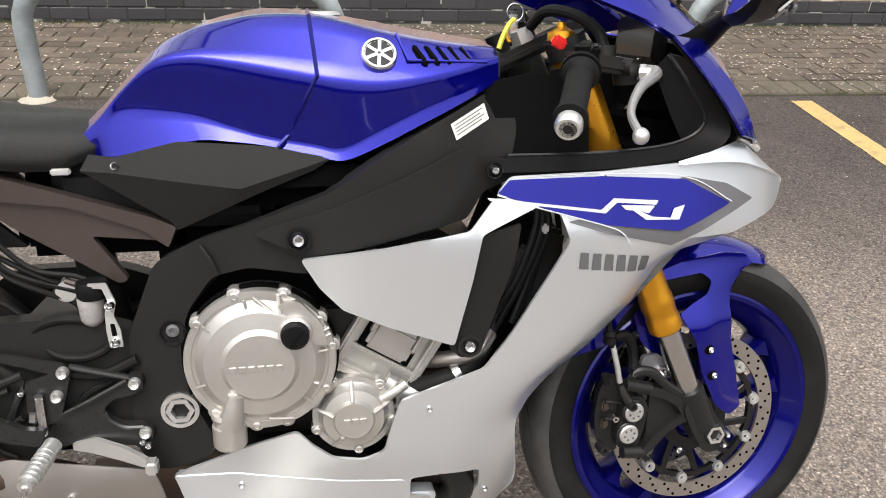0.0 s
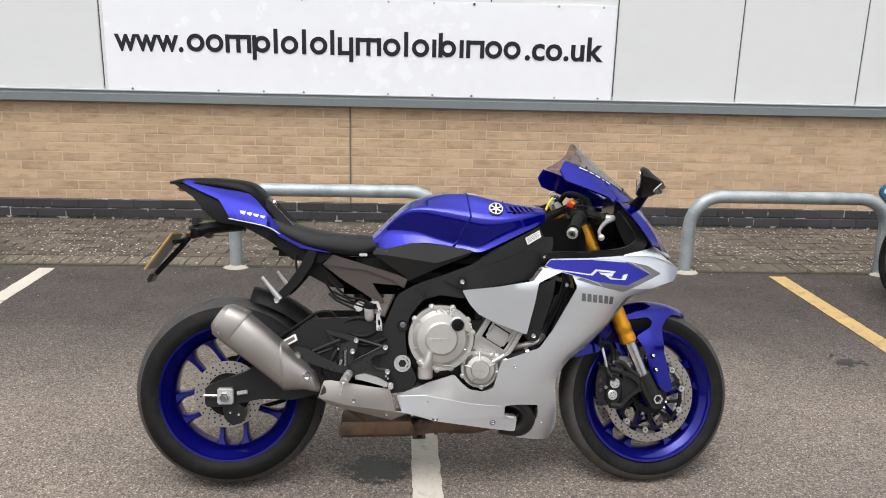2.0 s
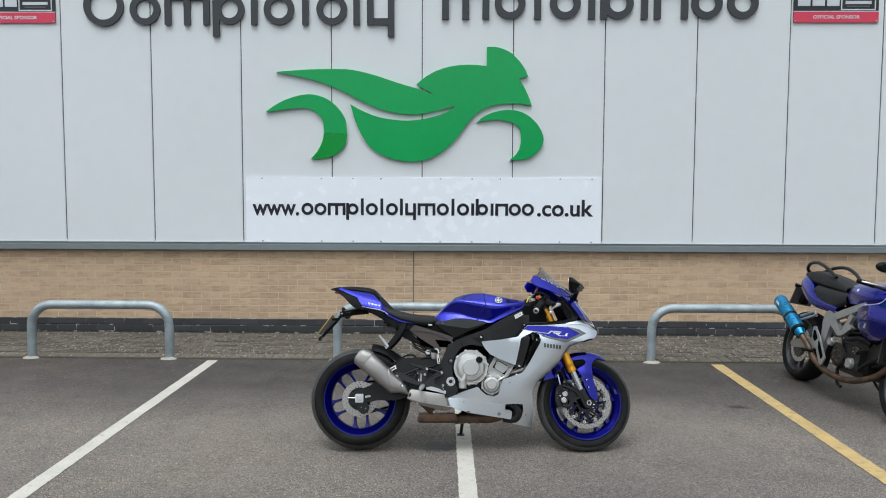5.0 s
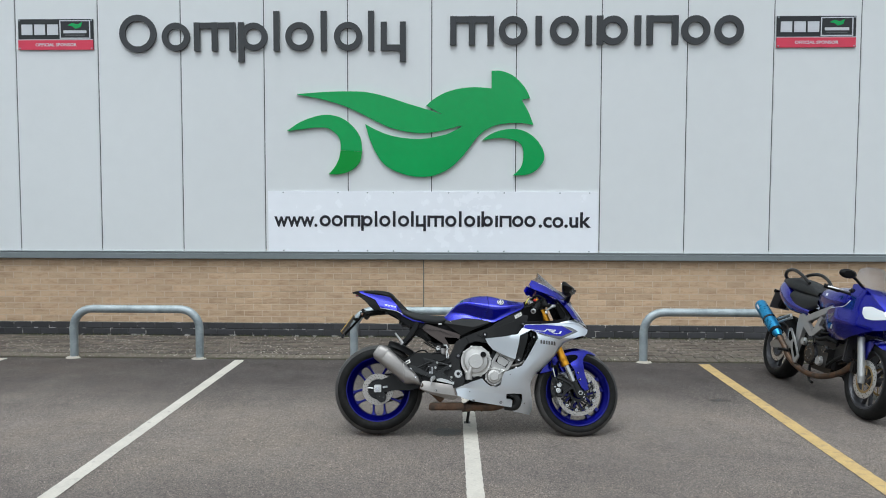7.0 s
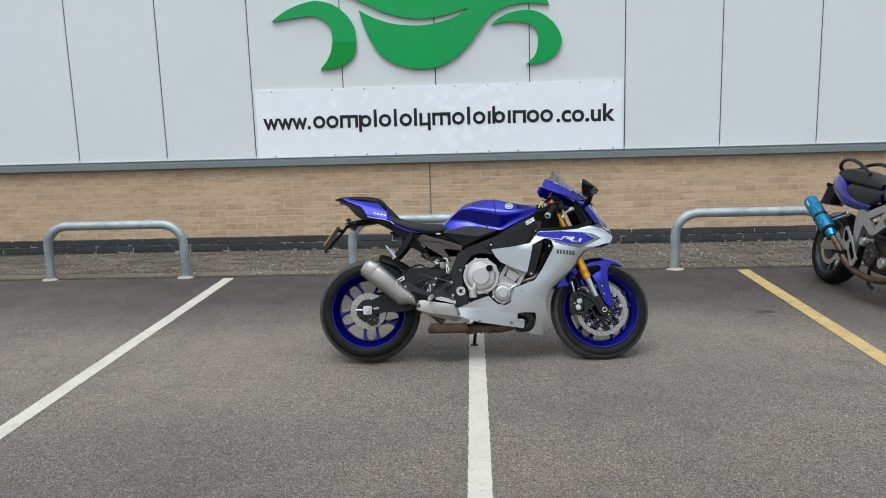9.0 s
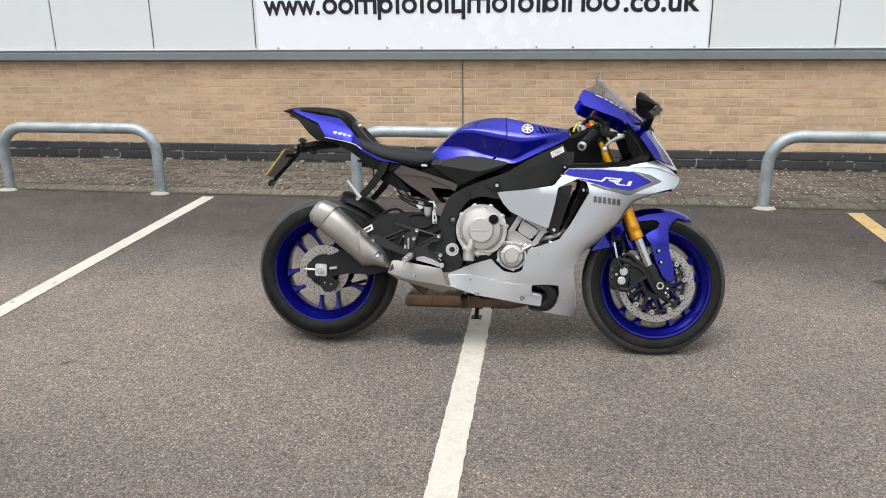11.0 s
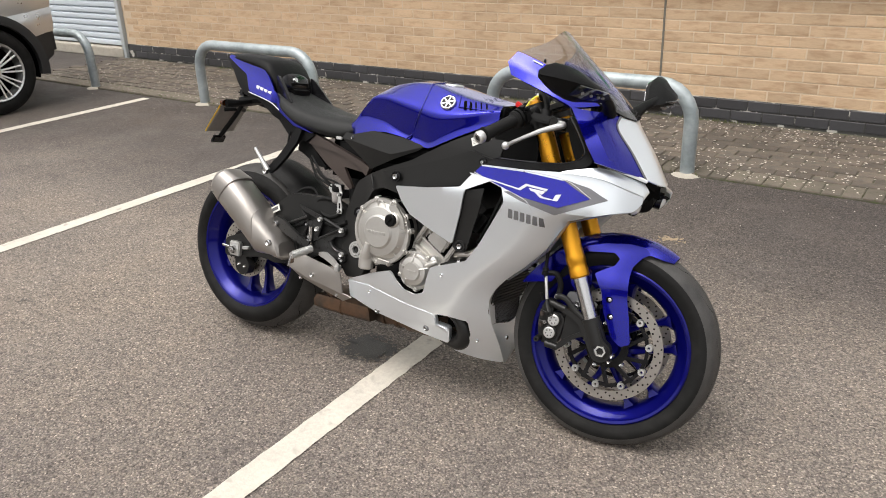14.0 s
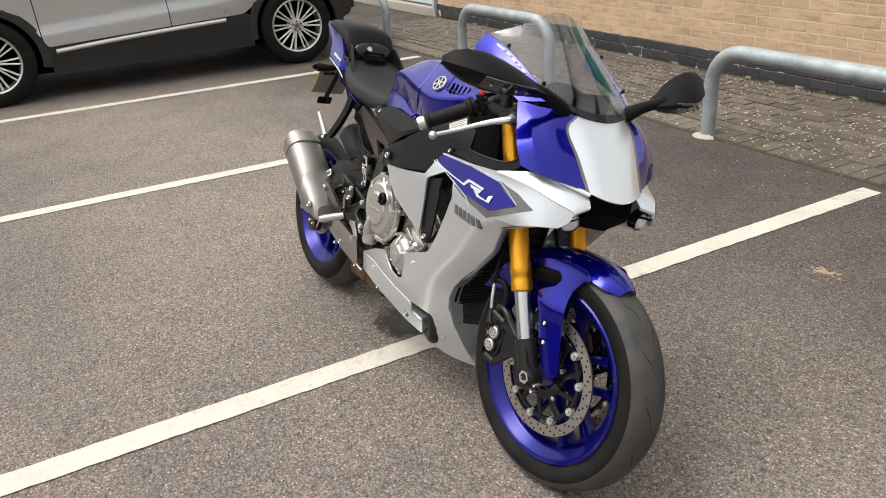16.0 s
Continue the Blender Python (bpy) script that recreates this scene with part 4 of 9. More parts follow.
    # brake hose
    part("brake_hose", tube([(0.505, s * 0.112, 0.46), (0.5, s * 0.11, 0.48), (0.497, s * 0.1, 0.54), (0.49, s * 0.084, 0.6), (0.46, s * 0.055, 0.72)], 0.0052, 8), RUBBER, leg)
    part("hose_sleeve", tube([(0.518, s * 0.117, 0.4), (0.512, s * 0.116, 0.43), (0.505, s * 0.112, 0.463)], 0.0047, 10), ALLOY, leg)
    part("hose_clip", lathe([(-0.011, 0.006), (-0.011, 0.0095), (-0.003, 0.0105), (-0.001, 0.0075), (0.001, 0.0075), (0.003, 0.0105), (0.011, 0.0085), (0.011, 0.005)], 16, (0.5, s * 0.11, 0.477), "Z"), RUBBER, leg)
    part("hose_stay", tube([(0.51, s * 0.105, 0.474), (0.53, s * 0.102, 0.474), (0.544, s * 0.1, 0.456), (0.548, s * 0.1, 0.433), (0.546, s * 0.106, 0.413)], 0.0085, 8), PLASTIC, leg, "black bent hose stay")
    part("stay_bolt", lathe([(s * 0.117, 0), (s * 0.117, 0.003), (s * 0.12, 0.0035), (s * 0.12, 0.0065), (s * 0.115, 0.0075), (s * 0.1, 0.0075)], 14, (0.545, 0, 0.413)), STEEL, leg)
    for k in range(2):
        part("bolt", lathe([(s * 0.118, 0), (s * 0.121, 0.004), (s * 0.116, 0.006), (s * 0.1, 0.006)], 10, (0.718 + 0.006 * k, 0, 0.262 + 0.018 * k)), STEEL, leg)

# mudguard: an arch over the tyre and two legs beside the fork
fender = new("front_mudguard")
fender.parent, fender.matrix_basis = bike, STEER
tagged(fender, "metallic blue front mudguard")
rings = []
for k in range(33):
    a = radians(61.5 + (152 - 61.5) * k / 32)
    f = k / 32
    wide = between(f, (0, 0.06, 0.2, 0.8, 1), (0.03, 0.058, 0.068, 0.07, 0.045))
    rr = between(f, (0, 0.15, 0.6, 1), (0.316, 0.32, 0.318, 0.3))
    ring = []
    for t in (-1, -0.93, -0.75, -0.4, 0, 0.4, 0.75, 0.93, 1):
        drop = between(f, (0, 0.3), (0.02, 0.045)) * abs(t) ** 3.0
        ring.append(Vector((FW[0] + (rr - drop) * math.cos(a), wide * t, FW[2] + (rr - drop) * math.sin(a))))
    rings.append(ring)
bm = skin(rings, closed=False)
bmesh.ops.recalc_face_normals(bm, faces=bm.faces[:])
thicken(bm, 0.003)
part("arch", bm, BLUE, fender, "", 45)
LEG = [(0.778, 0.569), (0.758, 0.558), (0.736, 0.53), (0.732, 0.505), (0.736, 0.44), (0.75, 0.381), (0.763, 0.316), (0.738, 0.305), (0.71, 0.326), (0.679, 0.39), (0.664, 0.448), (0.636, 0.494), (0.66, 0.51), (0.687, 0.524), (0.698, 0.545), (0.68, 0.559), (0.607, 0.55), (0.592, 0.562), (0.65, 0.58), (0.72, 0.59), (0.76, 0.586)]
BLADE = [(0.42, 0.425), (0.51, 0.444), (0.562, 0.524), (0.6, 0.556), (0.575, 0.566), (0.52, 0.535), (0.46, 0.48)]
STAY = [(0.555, 0.5), (0.572, 0.449), (0.606, 0.416), (0.632, 0.428), (0.625, 0.5), (0.59, 0.52)]
for s in (-1, 1):
    leg = part("side_leg", plate(LEG, lambda a, b: Vector((a, s * (0.068 + 0.03 * max(0, min(1, (0.575 - b) / 0.1)) - (0.22 * max(0, a - between(b, (0.31, 0.44, 0.5), (0.728, 0.685, 0.69))) + 0.1 * max(0, between(b, (0.31, 0.44, 0.5), (0.728, 0.685, 0.69)) - a)) * max(0, min(1, (0.57 - b) / 0.06))), b)), s * 0.003, 0.012, 0.006), BLUE, fender, "", 25)
    part("rear_blade", plate(BLADE, lambda a, b: Vector((a, s * (0.07 + 0.006 * (b > 0.5)), b)), 0.003, 0.025, 0.006), BLUE, fender, "", 25)
    part("stay", plate(STAY, lambda a, b: Vector((a, s * 0.08, b)), 0.003, 0.03, 0.008), BLUE, fender, "", 25)
    for bu, bw in ((0.692, 0.43), (0.702, 0.383)):
        q = Matrix.Translation((bu, s * 0.0965, bw))
        part("bolt_recess", lathe([(s * 0.0, 0.0), (s * 0.0008, 0.008), (s * -0.003, 0.0105)], 14, (bu - 0.003, s * 0.0978, bw)), HOLE, leg)
        part("bolt", lathe([(s * 0.0, 0), (s * 0.003, 0.003), (s * 0.001, 0.0055), (-s * 0.004, 0.006)], 12, (bu, s * 0.099, bw)), STEEL, leg)
for s in (-1, 1):
    bm = bmesh.new()
    for k in range(5):
        box((0.775 - 0.012 * k, s * 0.02, 0.5895 + 0.0025 * k), (0.009, 0.028, 0.004), bm=bm)
    part("decal", bm, WHITE_DECAL, fender, "row of small white decal bars")

# yokes, clip-ons, controls
for w, r in ((0.925, 0.03), (0.74, 0.034)):
    c = fork_at(w)
    bm = bmesh.new()
    for s in (-1, 1):
        q = fork_at(w, s * 0.105)
        rod(q - UP_F * 0.014, q + UP_F * 0.014, r, n=24, bm=bm)
    mm = Matrix.Translation(c + Vector((-0.012, 0, 0))) @ UP_F.to_track_quat("Z", "X").to_matrix().to_4x4()
    box((0, 0, 0), (0.2, 0.055, 0.024), 0.008, mm, bm)
    steered("fork_yoke", bm, FRAME_BLACK, "black fork yoke")
for s in (-1, 1):
    q = fork_at(0.945, s * 0.105)
    steered("fork_cap", lathe([(0.006, 0.0), (0.006, 0.007), (0.004, 0.012), (0, 0.019), (-0.012, 0.02)], 6 * 3, tuple(q), "Z"), GOLD, "gold fork cap")
    steered("adjuster", rod(q + Vector((0, 0, 0.004)), q + Vector((0, 0, 0.013)), 0.007, 0.006, 12), GOLD)
steered("stem_nut", rod(fork_at(0.925, 0, -0.025), fork_at(0.95, 0, -0.025), 0.019, 0.017, 6), ALLOY, "silver stem nut")
steered("ignition_switch", rod(fork_at(0.9, 0, -0.068), fork_at(0.943, 0, -0.068), 0.017, 0.015, 20), PLASTIC)
key = steered("ignition_key", box((0.37, 0.0, 0.955), (0.016, 0.004, 0.04), 0.002), STEEL, "key with a yellow tag in the ignition")
part("key_tag", tube([(0.37, -0.002, 0.965), (0.36, -0.01, 0.958), (0.348, -0.016, 0.94), (0.34, -0.02, 0.922)], 0.004, 6), YELLOW, key, "yellow key cord")
part("key_ring", lathe([(0.001, 0.012), (0.002, 0.013), (0.001, 0.014), (0, 0.013)], 18, (0.372, -0.003, 0.976), loop=True), STEEL, key)

for s in (-1, 1):
    # bar, grip, switch pod, lever and master cylinder
    outer, grip_in = Vector((0.332, s * 0.314, 0.829)), Vector((0.392, s * 0.208, 0.89))
    d = (outer - grip_in).normalized()
    inner = grip_in - d * 0.075
    bar = new("clip_on_handlebar")
    bar.parent, bar.matrix_basis = bike, STEER
    tagged(bar, "black clip-on handlebar with rubber grip and lever")
    part("tube", rod(inner, outer, 0.011, n=16), FRAME_BLACK, bar)
    part("clamp", rod(fork_at(0.868, s * 0.105), fork_at(0.905, s * 0.105), 0.033, n=24), FRAME_BLACK, bar)
    part("clamp_neck", tube([fork_at(0.89, s * 0.105), inner.lerp(fork_at(0.89, s * 0.105), 0.4), inner + d * 0.02], 0.015, 10), FRAME_BLACK, bar)
    prof = [(-0.004, 0.0), (-0.004, 0.02), (0.0, 0.0245), (0.007, 0.0245), (0.012, 0.0178)] + [(0.016 + 0.008 * k + e, 0.0178 - 0.0006 * (e > 0)) for k in range(11) for e in (0, 0.003)] + [(0.106, 0.0175), (0.108, 0.0215), (0.114, 0.0215), (0.116, 0.0)]
    turn = Matrix.Translation(outer - d * 0.138) @ d.to_track_quat("Z", "Y").to_matrix().to_4x4()
    bm = lathe(prof, 24, axis="Z")
    bmesh.ops.transform(bm, matrix=turn, verts=bm.verts[:])
    part("grip", bm, RUBBER, bar, "black rubber grip")
    bm = lathe([(0.116, 0.0), (0.116, 0.012), (0.12, 0.0165), (0.132, 0.0175), (0.138, 0.0145), (0.138, 0.006), (0.135, 0.006), (0.135, 0.0)], 24, axis="Z")
    bmesh.ops.transform(bm, matrix=turn, verts=bm.verts[:])
    part("bar_end", bm, ALLOY, bar, "machined alloy bar end")
    pod = part("switch_housing", box((0, 0, -0.026), (0.044, 0.054, 0.036), 0.012, turn), PLASTIC, bar, "black switch housing")
    part("housing_ring", rod(turn @ Vector((0, 0, -0.01)), turn @ Vector((0, 0, -0.003)), 0.027, n=20), PLASTIC, pod)
    part("button", box((0.018, 0.02, -0.028), (0.012, 0.012, 0.016), 0.003, turn), GLOSS_BLACK, pod)
    if s < 0:
        part("kill_switch", box((0, 0, 0), (0.02, 0.01, 0.016), 0.003, Matrix.Translation((0.378, s * 0.166, 0.93)) @ pose(0, 0, 0, 20, 30, 0)), RED, bar, "red engine stop switch")
    piv, ball = Vector((0.503, s * 0.164, 0.889)), Vector((0.42, s * 0.328, 0.82))
    part("master_cylinder", rod(Vector((0.452, s * 0.12, 0.902)), Vector((0.487, s * 0.172, 0.895)), 0.014, 0.012, 16), FRAME_BLACK, bar)
    part("perch", box((0, 0, 0), (0.07, 0.024, 0.022), 0.006, Matrix.Translation((0.452, s * 0.165, 0.9)) @ pose(0, 0, 0, 0, 8, -s * 16)), FRAME_BLACK, bar)
    cup = part("fluid_reservoir", rod((0.494, s * 0.14, 0.872), (0.492, s * 0.14, 0.898), 0.02, 0.022, 20), FRAME_BLACK, bar, "smoke-black fluid reservoir")
    part("reservoir_lid", rod((0.492, s * 0.14, 0.898), (0.4915, s * 0.14, 0.906), 0.026, 0.024, 24), GLOSS_BLACK, cup)
    part("lid_screw", rod((0.505, s * 0.146, 0.9055), (0.505, s * 0.146, 0.908), 0.0035, n=10), STEEL, cup)
    part("bar_riser", rod((0.452, s * 0.148, 0.892), (0.453, s * 0.148, 0.926), 0.017, 0.0165, 20), FRAME_BLACK, bar)
    part("cable", tube([(0.453, s * 0.148, 0.92), (0.447, s * 0.136, 0.945), (0.425, s * 0.105, 0.968), (0.4, s * 0.06, 0.975), (0.39, s * 0.02, 0.955)], 0.0085, 10), RUBBER, bar)
    ax_l = ball - piv
    bm = tube([piv, piv + Vector((0.012, s * 0.018, -0.002)), piv + ax_l * 0.28 + Vector((-0.004, s * 0.004, 0.0)), piv + ax_l * 0.62 + Vector((-0.014, s * 0.0, -0.004)), ball], lambda f: 0.0115 - 0.0062 * min(1, f * 1.4), 10)
    lever = part("lever", bm, ALLOY, bar, "polished alloy lever")
    bm = bmesh.new()
    bmesh.ops.create_uvsphere(bm, u_segments=14, v_segments=10, radius=0.0105, matrix=Matrix.Translation(ball))
    part("lever_ball", bm, ALLOY, lever)
    part("lever_pivot", lathe([(-0.011, 0), (-0.011, 0.009), (0.011, 0.009), (0.012, 0.005), (0.012, 0)], 14, tuple(piv), "Z"), STEEL, lever)

# frame, engine, swing arm ----------------------------------------------
def spar_v(u, w):
    return between(u, (-0.22, -0.12, -0.02, 0.1, 0.22, 0.31), (0.135, 0.15, 0.19, 0.198, 0.17, 0.14)) - 0.012 * max(0, (w - 0.8) / 0.08)


SPAR = [(0.315, 0.876), (0.335, 0.868), (0.345, 0.82), (0.335, 0.766), (0.25, 0.69), (0.1, 0.662), (0.047, 0.636), (-0.03, 0.648), (-0.085, 0.63), (-0.125, 0.575), (-0.14, 0.52), (-0.132, 0.44), (-0.1, 0.375), (-0.12, 0.335), (-0.19, 0.325), (-0.215, 0.36), (-0.217, 0.434), (-0.209, 0.541), (-0.164, 0.646), (-0.104, 0.68), (0.076, 0.746), (0.15, 0.79), (0.204, 0.821), (0.26, 0.848)]
spar_bm = plate(SPAR, lambda a, b: Vector((a, -spar_v(a, b), b)), 0.03, 0.03, 0.014)
frames = pair("frame_spar", spar_bm, FRAME_BLACK, "satin black twin-spar aluminium frame", 24)
COVER = [(-0.024, 0.698), (0.075, 0.726), (0.19, 0.765), (0.262, 0.796), (0.3, 0.782), (0.372, 0.768), (0.315, 0.742), (0.293, 0.735), (0.268, 0.698), (0.14, 0.676), (0.045, 0.664)]
covers = pair("frame_cover", plate(COVER, lambda a, b: Vector((a, -spar_v(a, b) - 0.014, b)), 0.012, 0.03, 0.008), SATIN, "matt black frame cover", 28)
for cover, s in zip(covers, (-1, 1)):
    v = s * 0.217
    part("bolt_cup", lathe([(s * -0.004, 0.016), (s * 0.004, 0.016), (s * 0.004, 0.013), (0, 0.011), (0, 0)], 18, (0.036, v, 0.692)), GLOSS_BLACK, cover)
    bolt((0.036, v + s * 0.003, 0.692), 0.009, cover, STEEL, 0.006, s)
    part("bolt_cup", lathe([(s * -0.004, 0.012), (s * 0.004, 0.012), (s * 0.004, 0.01), (0, 0.008), (0, 0)], 18, (0.305, s * 0.176, 0.768)), GLOSS_BLACK, cover)
    bolt((0.305, s * 0.179, 0.768), 0.006, cover, STEEL, 0.005, s)
for fr, s in zip(frames, (-1, 1)):
    part("pivot_nut", lathe([(s * 0.13, 0.027), (s * 0.151, 0.027), (s * 0.151, 0.021), (s * 0.146, 0.02), (s * 0.146, 0.014), (s * 0.135, 0.013), (s * 0.135, 0)], 28, (-0.148, 0, 0.424)), ALLOY, fr, "silver swing-arm pivot nut")
    part("hex_socket", lathe([(s * 0.149, 0.0205), (s * 0.152, 0.0205), (s * 0.152, 0.0135), (s * 0.14, 0.013)], 6, (-0.148, 0, 0.424)), ALLOY, fr)
    part("plug", lathe([(s * 0.135, 0.019), (s * 0.15, 0.019), (s * 0.15, 0.017), (s * 0.147, 0.015), (s * 0.147, 0)], 24, (-0.147, 0, 0.545)), GLOSS_BLACK, fr)
    part("plug_bolt", lathe([(s * 0.1475, 0.0), (s * 0.1475, 0.004), (s * 0.151, 0.005), (s * 0.15, 0.009), (s * 0.14, 0.01)], 14, (-0.147, 0, 0.548)), SILVER_GREY, fr)
    part("weld_seam", tube([(-0.098, s * 0.163, 0.674), (-0.085, s * 0.17, 0.655), (-0.078, s * 0.173, 0.635)], 0.003, 6), FRAME_BLACK, fr)
bm = box((0.27, 0, 0.81), (0.12, 0.16, 0.1), 0.03)
on("steering_head", bm, FRAME_BLACK)
# near-black block added so the space under the swing arm stays dark
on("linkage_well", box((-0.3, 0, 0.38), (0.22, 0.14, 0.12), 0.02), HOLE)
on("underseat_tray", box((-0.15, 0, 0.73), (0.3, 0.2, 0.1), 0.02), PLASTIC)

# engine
# added near-black block for the dark gaps between frame and engine
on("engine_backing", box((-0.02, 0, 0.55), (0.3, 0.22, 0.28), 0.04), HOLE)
on("crankcase", box((0.01, 0, 0.47), (0.27, 0.26, 0.24), 0.03), FRAME_BLACK, "black engine crankcase")
tilt = pose(0.155, 0, 0.5, 0, 32, 0)
cyl = on("cylinder_block", box((0, 0, 0), (0.13, 0.272, 0.2), 0.012, tilt), CAST, "silver cast cylinder block")
for s in (-1, 1):
    v = s * 0.143
    for z in (-0.055, 0.075):
        part("rib", box((0, v, z), (0.14, 0.026, 0.016), 0.004, tilt), CAST, cyl)
    for x in (-0.058, 0.058):
        part("rib", box((x, v, 0.005), (0.014, 0.026, 0.15), 0.004, tilt), CAST, cyl)
    # near-black plate added as the shaded outline of the panel boss
    part("panel_gap", box((0, v - s * 0.007, 0.012), (0.086, 0.012, 0.066), 0.004, tilt), HOLE, cyl)
    part("panel_boss", box((0, v - s * 0.002, 0.012), (0.07, 0.02, 0.05), 0.006, tilt), CAST, cyl)
    for x in (-0.035, 0.035):
        part("rib", box((x, v, 0.045), (0.007, 0.026, 0.07), 0.003, tilt), CAST, cyl)
    part("rib", box((0, v, -0.02), (0.12, 0.012, 0.008), 0.003, tilt), CAST, cyl)
    part("rib", box((0, v, 0.045), (0.12, 0.012, 0.007), 0.003, tilt), CAST, cyl)
    for x, z in ((-0.058, 0.078), (0.058, 0.078), (-0.058, -0.06), (0.058, -0.06)):
        q = tilt @ Vector((x, v, z))
        part("bolt", lathe([(s * 0.0, 0.011), (s * 0.012, 0.0095), (s * 0.014, 0.006), (s * 0.014, 0)], 6, tuple(q)), CAST, cyl)
on("cylinder_head", box((0, 0, 0.14), (0.16, 0.3, 0.1), 0.02, tilt), FRAME_BLACK)
on("sump", box((0.02, 0, 0.3), (0.2, 0.2, 0.14), 0.03), FRAME_BLACK)


def round_cover(c, v, r, depth, name, label, bolts, side=-1):
    """A cast engine side cover: flange with bolt bosses, raised dome and boss."""
    u, w = c
    prof = [(v, 0), (v, r * 0.46), (v + 0.004, r * 0.5), (v + 0.006, r * 0.52), (v + 0.009, r * 0.74), (v + 0.02, r * 0.83), (v + depth * 0.7, r * 0.87), (v + depth * 0.72, r), (v + depth, r * 1.01), (v + depth + 0.04, r * 0.99)]
    if side > 0:
        prof = [(-a, q) for a, q in prof]
    c3 = on(name, lathe(prof, 64, (u, 0, w)), CAST, label, angle=28)
    for turn in bolts:
        a = radians(turn)
        q = (u + r * 0.98 * math.cos(a), 0, w + r * 0.98 * math.sin(a))
        z = v + depth * 0.7
        pr = [(z + 0.02, r * 0.06 + 0.0052), (z + 0.003, r * 0.055 + 0.005), (z + 0.002, 0.0068), (z + 0.002, 0.0062), (z - 0.003, 0.006), (z - 0.004, 0.004), (z - 0.002, 0.0036), (z - 0.002, 0)]
        if side > 0:
            pr = [(-x, y) for x, y in pr]
        part("bolt_boss", lathe(pr, 18, q), CAST, c3)
    return c3


clutch = round_cover((-0.026, 0.51), -0.208, 0.103, 0.034, "clutch_cover", "cast silver clutch cover", (144, 107, 69, 34, 9, -29, -72, -97, -132))
for p, q in (((0.003, 0.606), (0.005, 0.58)), ((-0.03, 0.605), (0.0, 0.58)), ((0.07, 0.555), (0.03, 0.536)), ((0.072, 0.546), (0.006, 0.519)), ((0.031, 0.478), (0.053, 0.474)), ((0.014, 0.419), (-0.02, 0.425))):
    part("rib", tube([(p[0], -0.1875, p[1]), (q[0], -0.1955, q[1])], 0.0028, 8), CAST, clutch)
# near-black ring added for the dark gap round the cover flange
part("gasket", lathe([(-0.168, 0.1), (-0.176, 0.1075), (-0.172, 0.1085), (-0.16, 0.1085)], 72, (-0.026, 0, 0.51)), HOLE, clutch)
part("flange", lathe([(-0.1835, 0.0935), (-0.1865, 0.0945), (-0.1865, 0.1035), (-0.183, 0.105), (-0.17, 0.105)], 72, (-0.026, 0, 0.51)), CAST, clutch)
for a0 in (8, 62, 100, 142, 200, 250, 315):
    a = radians(a0)
    part("rib", box((0, 0, 0), (0.018, 0.006, 0.004), 0.0015, Matrix.Translation((-0.026 + 0.087 * math.cos(a), -0.191, 0.51 + 0.087 * math.sin(a))) @ pose(0, 0, 0, 0, -a0, 0)), CAST, clutch)
part("side_pad", plate([(0.0, 0.595), (0.03, 0.6), (0.06, 0.565), (0.068, 0.53), (0.045, 0.535)], lambda a, b: Vector((a, -0.196, b)), 0.012, 0.05, 0.008), CAST, clutch)
part("filler_boss", lathe([(-0.165, 0.025), (-0.205, 0.0235), (-0.208, 0.02)], 24, (0.024, 0, 0.555)), CAST, clutch)
cap = part("oil_cap", lathe([(-0.2, 0.0195), (-0.216, 0.019), (-0.219, 0.016), (-0.219, 0)], 20, (0.024, 0, 0.555)), PLASTIC, clutch, "black oil filler cap")
part("cap_rib", box((0.024, -0.221, 0.555), (0.006, 0.006, 0.032), 0.002, Matrix.Translation((0.024, -0.221, 0.555)) @ pose(0, 0, 0, 0, 40, 0) @ Matrix.Translation((-0.024, 0.221, -0.555))), PLASTIC, cap)
bm = bmesh.new()
for k in range(6):
    box((-0.062 + 0.0125 * k, -0.2085, 0.508), (0.009, 0.0022, 0.009), 0.0006, bm=bm, seg=1)
part("raised_mark", bm, CAST, clutch, "row of small raised cast bars")
part("oil_fitting", tube([(-0.062, -0.2, 0.468), (-0.068, -0.198, 0.44), (-0.074, -0.192, 0.42)], lambda f: 0.011 + 0.009 * f, 14), CAST, clutch)
part("oil_level_pipe", lathe([(0.03, 0.0), (0.03, 0.022), (0.024, 0.024), (0.012, 0.021), (0.01, 0.024), (-0.02, 0.024), (-0.024, 0.021), (-0.024, 0)], 24, (-0.076, -0.185, 0.406), "Z"), CAST, clutch)
starter = round_cover((0.1, 0.407), -0.19, 0.06, 0.032, "pickup_cover", "cast silver pickup cover", (118, 48, -12, -84, -158))
for k in range(4):
    a = radians(20 + 72 * k)
    part("rib", tube([(0.1 + 0.03 * math.cos(a), -0.189, 0.407 + 0.03 * math.sin(a)), (0.1 + 0.055 * math.cos(a), -0.172, 0.407 + 0.055 * math.sin(a))], 0.0032, 8), CAST, starter)
part("coolant_pipe", tube([(0.135, -0.168, 0.425), (0.16, -0.17, 0.44), (0.178, -0.166, 0.45)], 0.0085, 12), CAST, starter)
bm = bmesh.new()
for k in range(3):
    box((0.09 + 0.0115 * k, -0.1912, 0.407), (0.009, 0.002, 0.008), 0.0005, bm=bm, seg=1)
part("raised_mark", bm, CAST, starter)
alternator = round_cover((-0.01, 0.46), -0.2, 0.085, 0.034, "alternator_cover", "cast silver alternator cover", range(10, 370, 45), 1)
on("coolant_hose", tube([(0.19, -0.15, 0.43), (0.235, -0.16, 0.448), (0.27, -0.155, 0.462), (0.3, -0.145, 0.5)], 0.017, 14), RUBBER, "black coolant hose")
